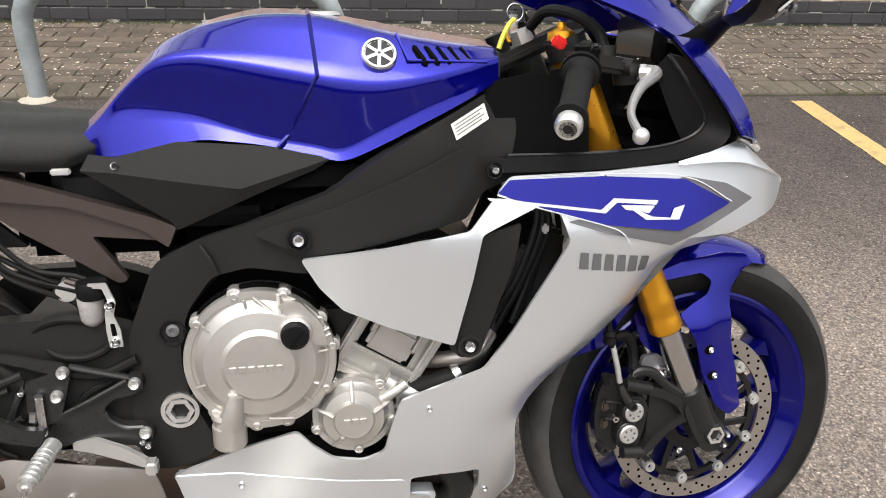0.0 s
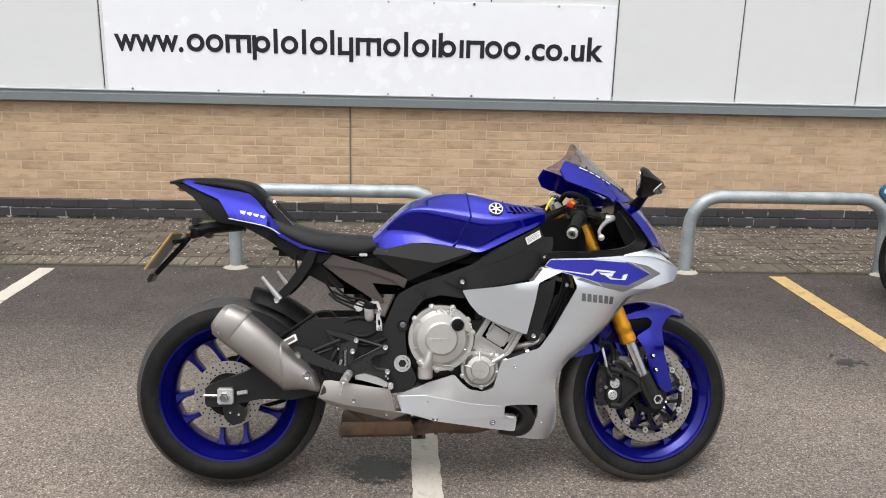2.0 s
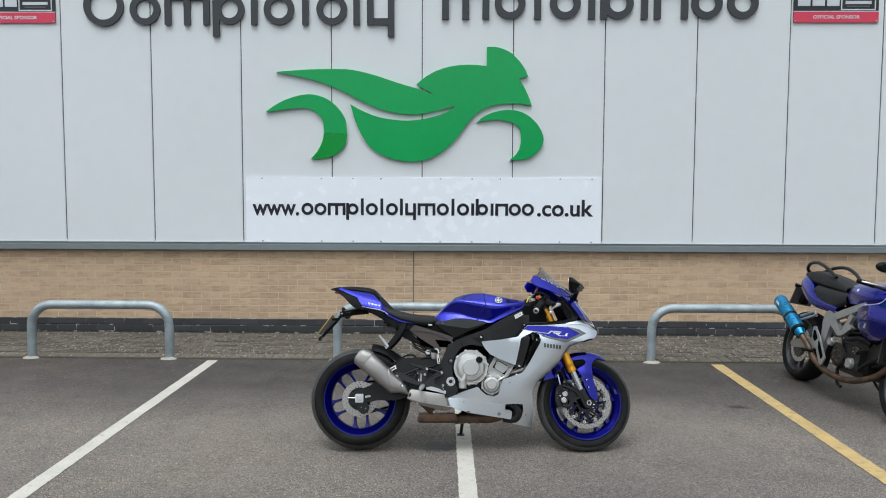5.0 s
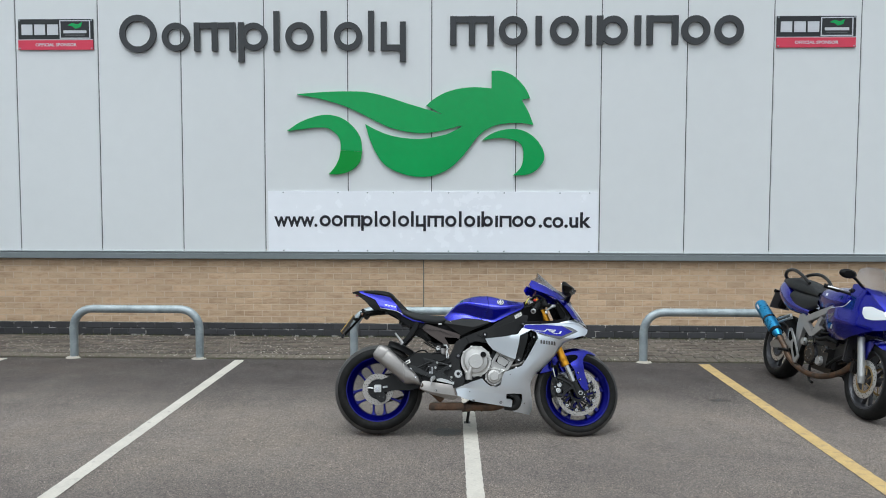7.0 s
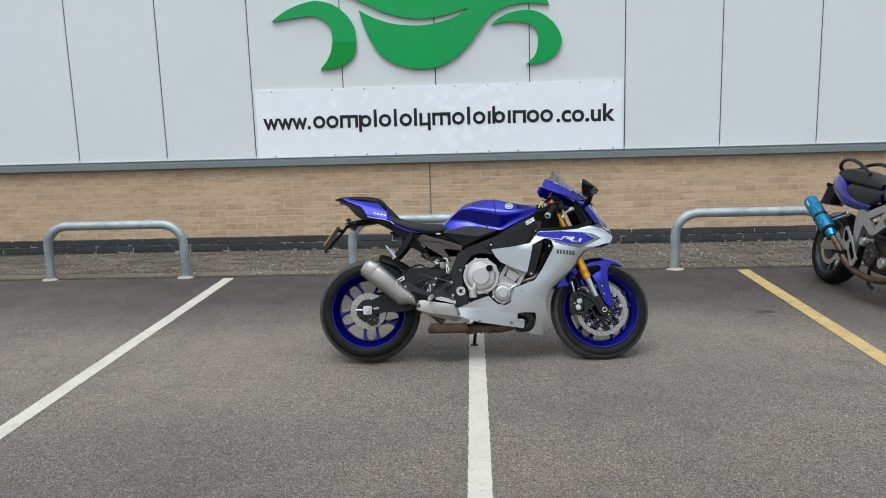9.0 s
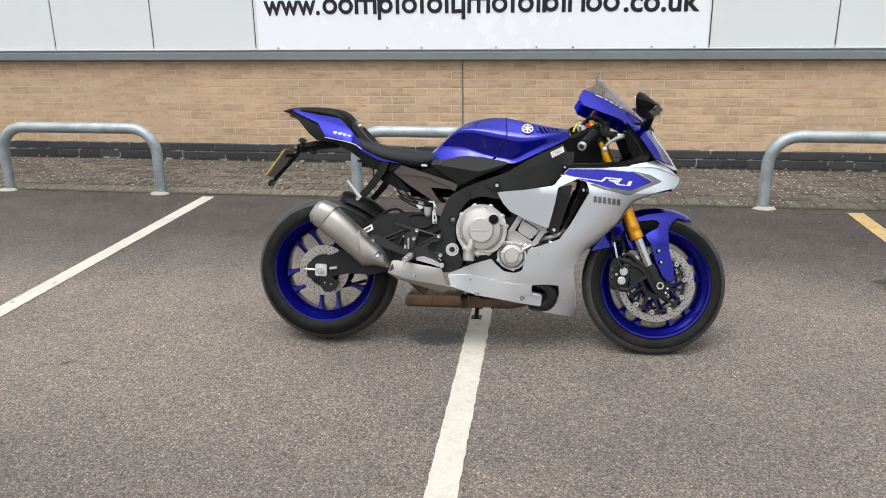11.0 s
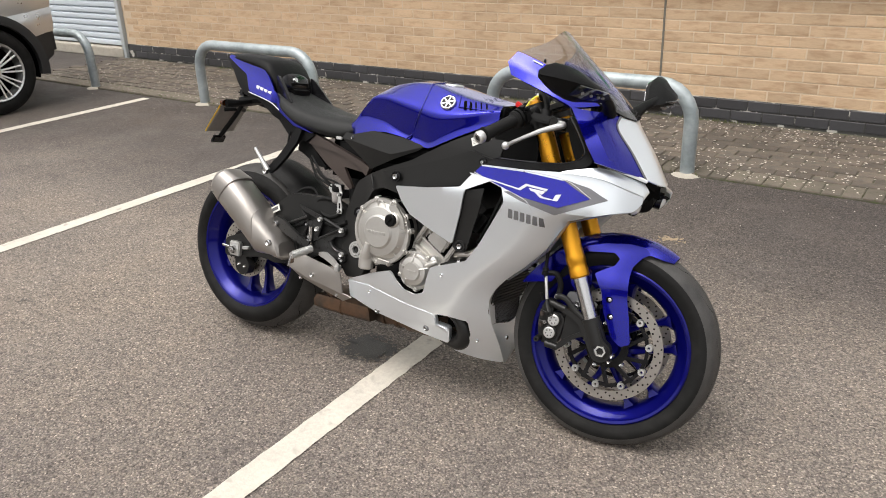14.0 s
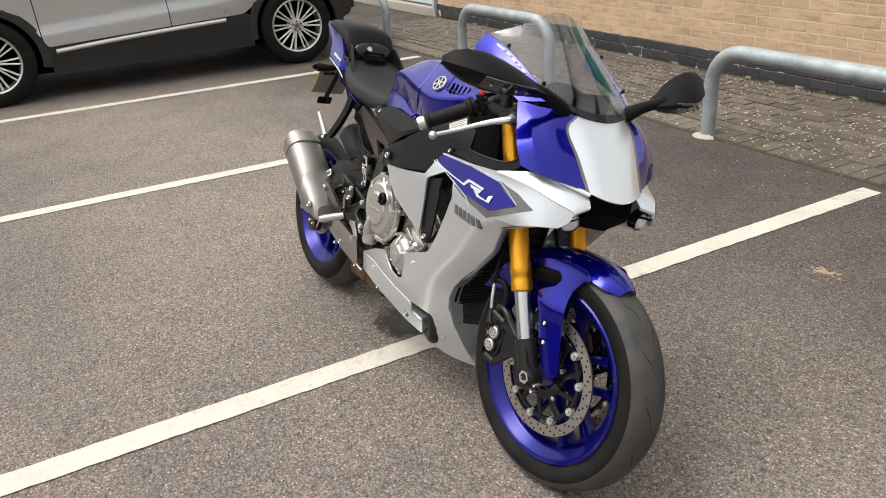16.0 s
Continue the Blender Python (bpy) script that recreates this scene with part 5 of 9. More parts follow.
on("water_pipe", tube([(0.15, -0.15, 0.45), (0.185, -0.155, 0.43), (0.225, -0.158, 0.445)], 0.0135, 12), ALLOY, "silver water pipe")
on("hose_clamp", rod((0.252, -0.158, 0.454), (0.262, -0.157, 0.459), 0.0185, n=18), STEEL)

# radiator
rad = pose(0.37, 0, 0.5, 0, 14, 0)
radiator = on("radiator", box((0, 0, 0), (0.03, 0.22, 0.34), 0.006, rad), MESH_GREY, "dark radiator core between the fairings")
for k in range(30):
    part("fin", box((0.016, 0, -0.16 + k * 0.011), (0.004, 0.21, 0.0025), m=rad), FRAME_BLACK, radiator)
for s in (-1, 1):
    part("tank", box((0, s * 0.118, 0), (0.036, 0.024, 0.34), 0.008, rad), FRAME_BLACK, radiator)

# swing arm
ARM = [(-0.2, 0.545), (-0.27, 0.57), (-0.37, 0.57), (-0.443, 0.566), (-0.519, 0.509), (-0.64, 0.4), (-0.735, 0.365), (-0.775, 0.35), (-0.775, 0.285), (-0.72, 0.285), (-0.6, 0.31), (-0.5, 0.31), (-0.4, 0.33), (-0.3, 0.38), (-0.2, 0.39)]
arm = pair("swing_arm", plate(ARM, lambda a, b: Vector((a, -between(a, (-0.75, -0.55, -0.5, -0.2), (0.125, 0.13, 0.15, 0.13)), b)), 0.032, 0.04, 0.016), SATIN, "satin black aluminium swing arm", 28)
on("swing_arm_bridge", box((-0.32, 0, 0.5), (0.16, 0.22, 0.09), 0.03), FRAME_BLACK)
for a, s in zip(arm, (-1, 1)):
    v = s * 0.136
    blk = part("axle_adjuster", box((-0.708, v, 0.323), (0.05, 0.022, 0.052), 0.004), ALLOY, a, "machined axle adjuster block")
    part("axle_nut", lathe([(v - 0.0 * s, 0.0), (v + s * 0.03, 0.0), (v + s * 0.03, 0.008), (v + s * 0.026, 0.0085), (v + s * 0.026, 0.015), (v + s * 0.01, 0.017)], 6 if s < 0 else 24, (-0.709, 0, 0.321)), STEEL, blk)
    part("adjuster_bolt", rod((-0.775, v, 0.325), (-0.735, v, 0.323), 0.005, n=10), STEEL, blk)
    part("adjuster_nut", rod((-0.672, v, 0.33), (-0.64, v, 0.335), 0.007, n=6), ALLOY, blk)
bm = plate([(-0.72, 0.3), (-0.67, 0.3), (-0.645, 0.27), (-0.655, 0.235), (-0.69, 0.225), (-0.715, 0.25)], lambda a, b: Vector((a, -0.128, b)), 0.03, 0.2, 0.01)
rc = on("rear_calliper", bm, FRAME_BLACK, "black rear brake calliper")
for q in ((-0.695, 0.268), (-0.668, 0.262)):
    part("bolt", lathe([(-0.13, 0), (-0.134, 0.004), (-0.128, 0.0075), (-0.12, 0.0075)], 10, (q[0], 0, q[1])), STEEL, rc)
on("rear_brake_hose", tube([(-0.66, -0.11, 0.29), (-0.63, -0.105, 0.38), (-0.551, -0.1, 0.493), (-0.504, -0.1, 0.53), (-0.463, -0.1, 0.558), (-0.427, -0.1, 0.581), (-0.388, -0.1, 0.587), (-0.366, -0.1, 0.573), (-0.343, -0.1, 0.545)], 0.0055, 8), RUBBER, "black rubber brake hose")
lbl = on("swing_arm_label", plate([(-0.538, 0.495), (-0.487, 0.523), (-0.48, 0.502), (-0.53, 0.476)], lambda a, b: Vector((a, -0.1585, b)), 0.001, 0.05, 0.002), LABEL, "pale printed label on the swing arm")
part("print_bar", plate([(-0.532, 0.4925), (-0.492, 0.5145), (-0.488, 0.5045), (-0.528, 0.483)], lambda a, b: Vector((a, -0.1594, b)), 0.0005, 0.05, 0.001), GREY_DECAL, lbl)
# shock and hugger
on("shock_absorber", tube([(-0.25, 0, 0.42), (-0.27, 0, 0.56), (-0.29, 0, 0.7)], 0.03, 14), FRAME_BLACK)
rings = []
for k in range(22):
    f = k / 21
    a = radians(28 + 50 * f)
    hw = between(f, (0, 0.5, 0.9, 1), (0.085, 0.09, 0.08, 0.06))
    ring = []
    for t in (-1, -0.9, -0.6, -0.2, 0.2, 0.6, 0.9, 1):
        rr = between(f, (0, 0.6, 1), (0.375, 0.358, 0.352)) - 0.045 * abs(t) ** 4
        ring.append(Vector((RW[0] + rr * math.cos(a), hw * t, RW[2] + rr * math.sin(a))))
    rings.append(ring)
bm = skin(rings, closed=False)
bmesh.ops.recalc_face_normals(bm, faces=bm.faces[:])
thicken(bm, 0.003)
on("rear_hugger", bm, PLASTIC, "matt black rear tyre hugger", angle=45)
# chain side
on("rear_sprocket", lathe([(0.083, 0.1), (0.083, 0.05), (0.089, 0.05), (0.089, 0.1)], 44, RW, loop=True), FRAME_BLACK)
on("drive_chain", tube([(-0.709, 0.086, 0.418), (-0.4, 0.086, 0.44), (-0.12, 0.086, 0.45)], 0.008, 6), FRAME_BLACK)
on("drive_chain", tube([(-0.709, 0.086, 0.216), (-0.4, 0.086, 0.3), (-0.12, 0.086, 0.37)], 0.008, 6), FRAME_BLACK)

# side stand
stand = on("side_stand", tube([(-0.05, 0.1, 0.29), (-0.06, 0.2, 0.18), (-0.072, 0.29, 0.072 + 0.002)], 0.011, 12), FRAME_BLACK, "black steel side stand")
part("stand_foot", box((-0.072, 0.297, 0.0735), (0.05, 0.05, 0.008), 0.003, Matrix.Translation((-0.072, 0.297, 0.0735)) @ pose(0, 0, 0, 13.5, 0, 0) @ Matrix.Translation((0.072, -0.297, -0.0735))), FRAME_BLACK, stand)

# ---- bodywork of the sports motorcycle ----
def body_shell(sections, along, around):
    """A symmetric shell through half sections (u, [(v, w), ...] from the lower edge up to the middle line)."""
    halves = []
    for u, pts in sections:
        halves.append([Vector((u, v, w)) for v, w in pts])
    cols = [spline([h[i] for h in halves], along) for i in range(len(halves[0]))]
    rings = []
    for k in range(len(cols[0])):
        right = [c[k] for c in cols]
        half = spline(right, around)
        full = [Vector((p.x, -p.y, p.z)) for p in half] + [p for p in reversed(half[:-1])]
        rings.append(full)
    bm = skin(rings, closed=False)
    return bm


def facets(sections, along, fine=4, soft=0.055):
    """A symmetric shell of flat bands with softened creases: half sections (u, [(v, w), ...]) from the lower edge to the middle line."""
    cols = [spline([Vector((u, *pts[i])) for u, pts in sections], along) for i in range(len(sections[0][1]))]
    rings = []
    for k in range(len(cols[0])):
        half = [c[k] for c in cols]
        line = [half[0]]
        for i in range(1, len(half)):
            p, q = half[i - 1], half[i]
            a0, a1 = (soft if i > 1 else 0.0), (1 - soft)
            line += [p.lerp(q, a0 + (a1 - a0) * x / fine) for x in range(0 if i > 1 else 1, fine + 1)]
        line.append(half[-1])
        rings.append([Vector((p.x, -p.y, p.z)) for p in line] + [p for p in reversed(line[:-1])])
    return skin(rings, closed=False)


# tank cover
tank = on("tank_cover", facets([
    (-0.25, [(0.078, 0.79), (0.098, 0.8), (0.096, 0.815), (0.06, 0.83), (0, 0.834)]),
    (-0.222, [(0.108, 0.79), (0.104, 0.82), (0.1, 0.84), (0.062, 0.856), (0, 0.86)]),
    (-0.19, [(0.119, 0.792), (0.104, 0.85), (0.108, 0.874), (0.066, 0.889), (0, 0.892)]),
    (-0.139, [(0.127, 0.803), (0.112, 0.85), (0.131, 0.914), (0.074, 0.934), (0, 0.938)]),
    (-0.09, [(0.131, 0.812), (0.119, 0.842), (0.141, 0.922), (0.082, 0.956), (0, 0.962)]),
    (-0.045, [(0.136, 0.809), (0.126, 0.826), (0.148, 0.917), (0.09, 0.966), (0, 0.975)]),
    (0.0, [(0.138, 0.803), (0.133, 0.813), (0.154, 0.909), (0.095, 0.972), (0, 0.982)]),
    (0.062, [(0.147, 0.79), (0.141, 0.802), (0.162, 0.897), (0.1, 0.972), (0, 0.979)]),
    (0.1, [(0.156, 0.783), (0.15, 0.797), (0.167, 0.891), (0.11, 0.965), (0, 0.973)]),
    (0.15, [(0.163, 0.803), (0.159, 0.822), (0.169, 0.887), (0.121, 0.952), (0, 0.964)]),
    (0.21, [(0.162, 0.832), (0.159, 0.85), (0.165, 0.893), (0.121, 0.94), (0, 0.953)]),
    (0.27, [(0.15, 0.86), (0.148, 0.872), (0.15, 0.905), (0.114, 0.932), (0, 0.943)]),
    (0.318, [(0.132, 0.885), (0.132, 0.893), (0.13, 0.914), (0.1, 0.928), (0, 0.936)])], 4), BLUE, "metallic blue tank cover", angle=60)
on("tank_underside", box((0.04, 0, 0.84), (0.46, 0.2, 0.1), 0.04), PLASTIC)
on("tank_front_end", box((0.318, 0, 0.905), (0.012, 0.24, 0.045), 0.005), GLOSS_BLACK)
for s in (-1, 1):
    # round badge, slots and the seam between the covers
    mm = Matrix.Translation((0.152, s * 0.1475, 0.9225)) @ pose(0, 0, 0, 0, 6, 0) @ pose(0, 0, 0, s * 35, 0, 0)
    badge = part("badge", lathe([(s * 0.002, 0.0), (s * 0.002, 0.019), (s * 0.0045, 0.02), (s * 0.0045, 0.0225), (s * 0.002, 0.0245), (-s * 0.004, 0.0245)], 36), STEEL, tank, "round chrome badge", m=mm)
    part("badge_field", lathe([(s * 0.0026, 0.0), (s * 0.0026, 0.0185), (s * 0.001, 0.0188)], 30), GLOSS_BLACK, badge)
    for k in range(6):
        part("badge_ray", box((0, s * 0.0032, 0.0105), (0.0042, 0.0014, 0.017), m=pose(0, 0, 0, 0, 60 * k, 0)), STEEL, badge)
    for k in range(5):
        mm = Matrix.Translation((0.207 + 0.0165 * k, s * (0.1408 - 0.003 * k), 0.92 - 0.0008 * k)) @ pose(0, 0, 0, s * 45, 0, 0) @ pose(0, 0, 0, 0, -26, 0)
        part("slot", box((0, 0, 0), (0.009, 0.007, 0.038), 0.0025, mm), HOLE, tank)
    part("seam", tube([(0.06, s * 0.03, 0.9785), (0.062, s * 0.099, 0.9715), (0.07, s * 0.1615, 0.896), (0.05, s * 0.152, 0.86), (0.03, s * 0.1355, 0.818), (0.013, s * 0.146, 0.802)], 0.0032, 6, smooth=False), BLUE_RIM, tank)
    part("slot_panel_edge", tube([(0.178, s * 0.12, 0.9475), (0.19, s * 0.15, 0.914), (0.3, s * 0.139, 0.91)], 0.0022, 6, smooth=False), BLUE, tank)
filler = on("fuel_cap", lathe([(0.006, 0.0), (0.006, 0.03), (0.004, 0.036), (0, 0.038)], 32, (0.07, 0, 0.972), "Z"), ALLOY, "silver fuel cap on the tank")

# black covers under the tank
SIDE_UP = [(-0.245, 0.776), (-0.232, 0.797), (-0.2, 0.793), (-0.118, 0.812), (0.0, 0.803), (0.085, 0.786), (-0.04, 0.747), (-0.2, 0.772)]
SIDE_LOW = [(-0.245, 0.776), (-0.2, 0.772), (-0.04, 0.747), (0.085, 0.786), (0.06, 0.77), (-0.02, 0.738), (-0.13, 0.688), (-0.136, 0.7)]


def side_fold(a):
    return between(a, (-0.245, -0.2, -0.04, 0.085), (0.776, 0.772, 0.747, 0.786))


side = pair("side_cover", plate(SIDE_UP, lambda a, b: Vector((a, -(0.15 - 0.2 * max(0, b - side_fold(a)) - 0.1 * max(0, -0.12 - a)), b)), 0.008, 0.02, 0.001), SATIN, "matt black plastic side cover", 50)
for c, s, low in zip(side, (-1, 1), (0, 1)):
    part("lower_facet", plate(SIDE_LOW, lambda a, b: Vector((a, s * (0.15 - 0.28 * max(0, side_fold(a) - b) - 0.1 * max(0, -0.12 - a)), b)), 0.008, 0.02, 0.001), SATIN, c, "", 50)
    bolt((-0.2, s * 0.1385, 0.782), 0.006, c, STEEL, 0.005, s)
# added near-black block darkens the gap between frame and tank
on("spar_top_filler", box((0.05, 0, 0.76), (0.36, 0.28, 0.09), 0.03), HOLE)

# seat
on("rider_seat", body_shell([
    (-0.58, [(0.088, 0.862), (0.098, 0.872), (0.09, 0.895), (0.05, 0.904), (0, 0.902)]),
    (-0.53, [(0.115, 0.83), (0.124, 0.846), (0.11, 0.872), (0.06, 0.884), (0, 0.88)]),
    (-0.45, [(0.126, 0.795), (0.137, 0.812), (0.122, 0.845), (0.065, 0.858), (0, 0.854)]),
    (-0.36, [(0.122, 0.778), (0.132, 0.796), (0.118, 0.83), (0.065, 0.842), (0, 0.84)]),
    (-0.285, [(0.108, 0.772), (0.118, 0.79), (0.104, 0.822), (0.06, 0.836), (0, 0.836)]),
    (-0.228, [(0.095, 0.79), (0.1, 0.805), (0.086, 0.824), (0.05, 0.833), (0, 0.835)])], 5, 5), SEAT, "grained black rider seat", angle=50)
on("seat_base", box((-0.4, 0, 0.79), (0.34, 0.19, 0.05), 0.02), PLASTIC)
for s in (-1, 1):
    on("seat_bracket", box((-0.275, s * 0.116, 0.772), (0.026, 0.008, 0.009), 0.002), ALLOY)

# tail unit: blue side wings, black middle and pad
def tail_v(u, w):
    fold = between(u, (-0.85, -0.735, -0.619, -0.589), (1.008, 0.966, 0.931, 0.916))
    v = between(u, (-0.93, -0.85, -0.7, -0.58, -0.4), (0.03, 0.066, 0.094, 0.112, 0.138))
    if u > -0.575:
        return v
    return v + 0.28 * max(0, min(0.06, fold - w)) - 0.12 * max(0, w - fold)


WING = [(-0.86, 1.004), (-0.85, 1.012), (-0.757, 1.0), (-0.652, 0.977), (-0.62, 0.95), (-0.601, 0.929), (-0.566, 0.888), (-0.53, 0.836), (-0.465, 0.802), (-0.39, 0.782), (-0.372, 0.776), (-0.47, 0.792), (-0.55, 0.834), (-0.566, 0.858), (-0.693, 0.883), (-0.706, 0.897), (-0.738, 0.948), (-0.794, 0.973)]
wings = pair("tail_fairing", plate(WING, lambda a, b: Vector((a, -tail_v(a, b), b)), 0.006, 0.01, 0.005), BLUE, "metallic blue tail fairing", 30)
for wg, s in zip(wings, (-1, 1)):
    for k in range(4):
        u0 = -0.668 + 0.021 * k
        part("decal", plate([(u0, 0.913 - 0.005 * k), (u0 + 0.019, 0.911 - 0.005 * k), (u0 + 0.014, 0.899 - 0.004 * k), (u0 + 0.002, 0.904 - 0.004 * k)], lambda a, b: Vector((a, s * (tail_v(a, b) + 0.0018), b)), 0.001, 0.03, 0.001), WHITE_DECAL, wg, "pale angular decal")
    part("trim_line", tube([(-0.704, s * (tail_v(-0.704, 0.886) + 0.001), 0.887), (-0.585, s * (tail_v(-0.585, 0.862) + 0.001), 0.862), (-0.54, s * 0.127, 0.838)], 0.0018, 6), WHITE_DECAL, wg)
UNDER = [(-0.905, 1.008), (-0.855, 1.004), (-0.79, 0.972), (-0.736, 0.944), (-0.704, 0.895), (-0.69, 0.88), (-0.566, 0.856), (-0.47, 0.788), (-0.372, 0.772), (-0.41, 0.745), (-0.5, 0.755), (-0.58, 0.82), (-0.66, 0.862), (-0.745, 0.876), (-0.778, 0.902), (-0.829, 0.96)]
pair("tail_lower", plate(UNDER, lambda a, b: Vector((a, -(tail_v(a, b) - 0.012), b)), 0.01, 0.03, 0.006), PLASTIC, "matt black tail underside", 30)
on("pillion_pad", body_shell([
    (-0.912, [(0.012, 1.002), (0.016, 1.005), (0.014, 1.008), (0.008, 1.01), (0, 1.01)]),
    (-0.855, [(0.055, 0.998), (0.06, 1.004), (0.052, 1.014), (0.03, 1.019), (0, 1.02)]),
    (-0.74, [(0.085, 0.985), (0.09, 0.995), (0.078, 1.012), (0.04, 1.02), (0, 1.021)]),
    (-0.645, [(0.095, 0.962), (0.1, 0.974), (0.086, 0.997), (0.045, 1.007), (0, 1.01)]),
    (-0.602, [(0.09, 0.92), (0.094, 0.937), (0.08, 0.962), (0.04, 0.976), (0, 0.98)]),
    (-0.582, [(0.08, 0.885), (0.082, 0.905), (0.07, 0.93), (0.035, 0.945), (0, 0.95)]),
    (-0.575, [(0.06, 0.875), (0.06, 0.885), (0.05, 0.9), (0.025, 0.91), (0, 0.912)])], 4, 4), PLASTIC, "black seat cowl pad over the pillion", angle=45)
rings = []
for f in (0.0, 0.35, 0.62, 0.82, 0.94, 1.0):
    rings.append([Vector((0.02 * math.sqrt(max(0, 1 - f * f)), 0.074 * f * math.cos(t), 0.037 * f * math.copysign(abs(math.sin(t)) ** 0.85, math.sin(t)))) for t in (2 * math.pi * k / 32 for k in range(32))] if f else [Vector((0.02, 0.0002 * math.cos(2 * math.pi * k / 32), 0.0002 * math.sin(2 * math.pi * k / 32))) for k in range(32)])
rings.append([p + Vector((-0.014, 0, 0)) for p in rings[-1]])
bm = skin(rings)
bmesh.ops.transform(bm, matrix=Matrix.Translation((-0.588, 0, 0.932)) @ pose(0, 0, 0, 0, -24, 0), verts=bm.verts[:])
rest = on("cowl_front", bm, GLOSS_BLACK, "gloss black cowl front with a lock", angle=40)
part("seat_lock", lathe([(0.004, 0.0), (0.004, 0.009), (-0.004, 0.011)], 16, axis="X"), STEEL, rest, "", m=Matrix.Translation((-0.57, -0.02, 0.942)) @ pose(0, 0, 0, 0, -24, 0))
for s in (-1, 1):
    on("grab_strap", plate([(-0.592, 0.955), (-0.573, 0.944), (-0.53, 0.898), (-0.5, 0.866), (-0.52, 0.862), (-0.565, 0.872), (-0.588, 0.9)], lambda a, b: Vector((a, s * (0.092 + 0.22 * (a + 0.58)), b)), 0.01, 0.04, 0.006), GLOSS_BLACK)
on("tail_core", box((-0.66, 0, 0.92), (0.22, 0.12, 0.07), 0.02, Matrix.Translation((-0.66, 0, 0.92)) @ pose(0, 0, 0, 0, 14, 0) @ Matrix.Translation((0.66, 0, -0.92))), PLASTIC)
lamp = on("tail_light", box((-0.872, 0, 0.985), (0.03, 0.05, 0.014), 0.005), material("red tail lens", (0.3, 0.01, 0.012), 0.15, coat=0.6), "slim red tail light")

# number plate carrier with indicators and a reflector
carrier = on("plate_carrier", tube([(-0.67, 0, 0.868), (-0.76, 0, 0.86), (-0.85, 0, 0.845)], 0.02, 8), PLASTIC, "black bolt-on number plate carrier")
part("carrier_arm", tube([(-0.84, 0, 0.85), (-0.87, 0, 0.805), (-0.96, 0, 0.705)], 0.009, 8), PLASTIC, carrier)
mm = Matrix.Translation((-0.94, 0.012, 0.78)) @ pose(0, 0, 0, 0, 36.5, 0)
npl = part("number_plate", box((0, 0, 0), (0.004, 0.14, 0.15), 0.002, mm), PLATE_YELLOW, carrier, "yellow number plate seen edge on")
for z in (-0.035, 0.035):
    for k in range(3):
        part("bar", box((-0.003, -0.042 + 0.042 * k, z), (0.0015, 0.03, 0.045), m=mm), INK, npl)
part("plate_backing", box((0.004, 0, 0), (0.004, 0.136, 0.143), 0.002, mm), material("dusty plate back", (0.27, 0.25, 0.23), 0.5, var=0.15, scale=20), carrier)
part("reflector", box((-0.972, 0.0, 0.692), (0.014, 0.06, 0.032), 0.004, Matrix.Translation((-0.972, 0, 0.692)) @ pose(0, 0, 0, 0, 30, 0) @ Matrix.Translation((0.972, 0, -0.692))), GLOSS_BLACK, carrier)
part("plate_light", box((-0.83, -0.012, 0.878), (0.035, 0.04, 0.022), 0.008), GLOSS_BLACK, carrier)
for s in (-1, 1):
    ind = part("indicator", tube([(-0.79, s * 0.02, 0.848), (-0.8, s * 0.07, 0.84), (-0.815, s * 0.11, 0.838)], lambda f: 0.009 + 0.008 * f, 10), PLASTIC, carrier, "small black indicator")
    part("indicator_lens", lathe([(0, 0.0), (-0.006, 0.01), (-0.004, 0.01), (0.008, 0.011)], 14, (-0.828, s * 0.115, 0.838), "X"), AMBER, ind)
    part("indicator_stalk", tube([(-0.87, s * 0.01, 0.815), (-0.89, s * 0.05, 0.81)], 0.008, 8), PLASTIC, carrier)

# bronze rear subframe plates
SUB = [(-0.374, 0.773), (-0.161, 0.707), (-0.131, 0.693), (-0.144, 0.664), (-0.158, 0.673), (-0.247, 0.681), (-0.204, 0.617), (-0.217, 0.611), (-0.27, 0.646), (-0.337, 0.688), (-0.406, 0.74)]
BAND = [(-0.374, 0.773), (-0.161, 0.707), (-0.131, 0.693), (-0.144, 0.664), (-0.155, 0.672), (-0.174, 0.689), (-0.269, 0.724), (-0.406, 0.74)]
subs = pair("rear_subframe", plate(SUB, lambda a, b: Vector((a, -(0.11 + 0.05 * (a + 0.37)), b)), 0.012, 0.03, 0.006), BRONZE, "bronze-grey painted rear subframe", 28)
for sb, s in zip(subs, (-1, 1)):
    part("upper_band", plate(BAND, lambda a, b: Vector((a, s * (0.119 + 0.05 * (a + 0.37)), b)), 0.008, 0.03, 0.004), BRONZE, sb)
UNDERSEAT = [(-0.456, 0.775), (-0.378, 0.775), (-0.41, 0.738), (-0.334, 0.665), (-0.378, 0.666), (-0.44, 0.7), (-0.467, 0.71)]
pair("underseat_cover", plate(UNDERSEAT, lambda a, b: Vector((a, -0.1, b)), 0.01, 0.05, 0.006), PLASTIC, "matt black cover under the seat", 28)
# near-black block added to darken the space inside the subframe
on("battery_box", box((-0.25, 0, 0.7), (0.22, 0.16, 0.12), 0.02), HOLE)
on("wiring", tube([(-0.39, -0.115, 0.7), (-0.33, -0.12, 0.64), (-0.27, -0.12, 0.625), (-0.23, -0.125, 0.6)], 0.004, 6), RUBBER)
on("wiring", tube([(-0.4, -0.11, 0.69), (-0.36, -0.115, 0.635), (-0.28, -0.118, 0.605), (-0.24, -0.12, 0.59)], 0.004, 6), RUBBER)
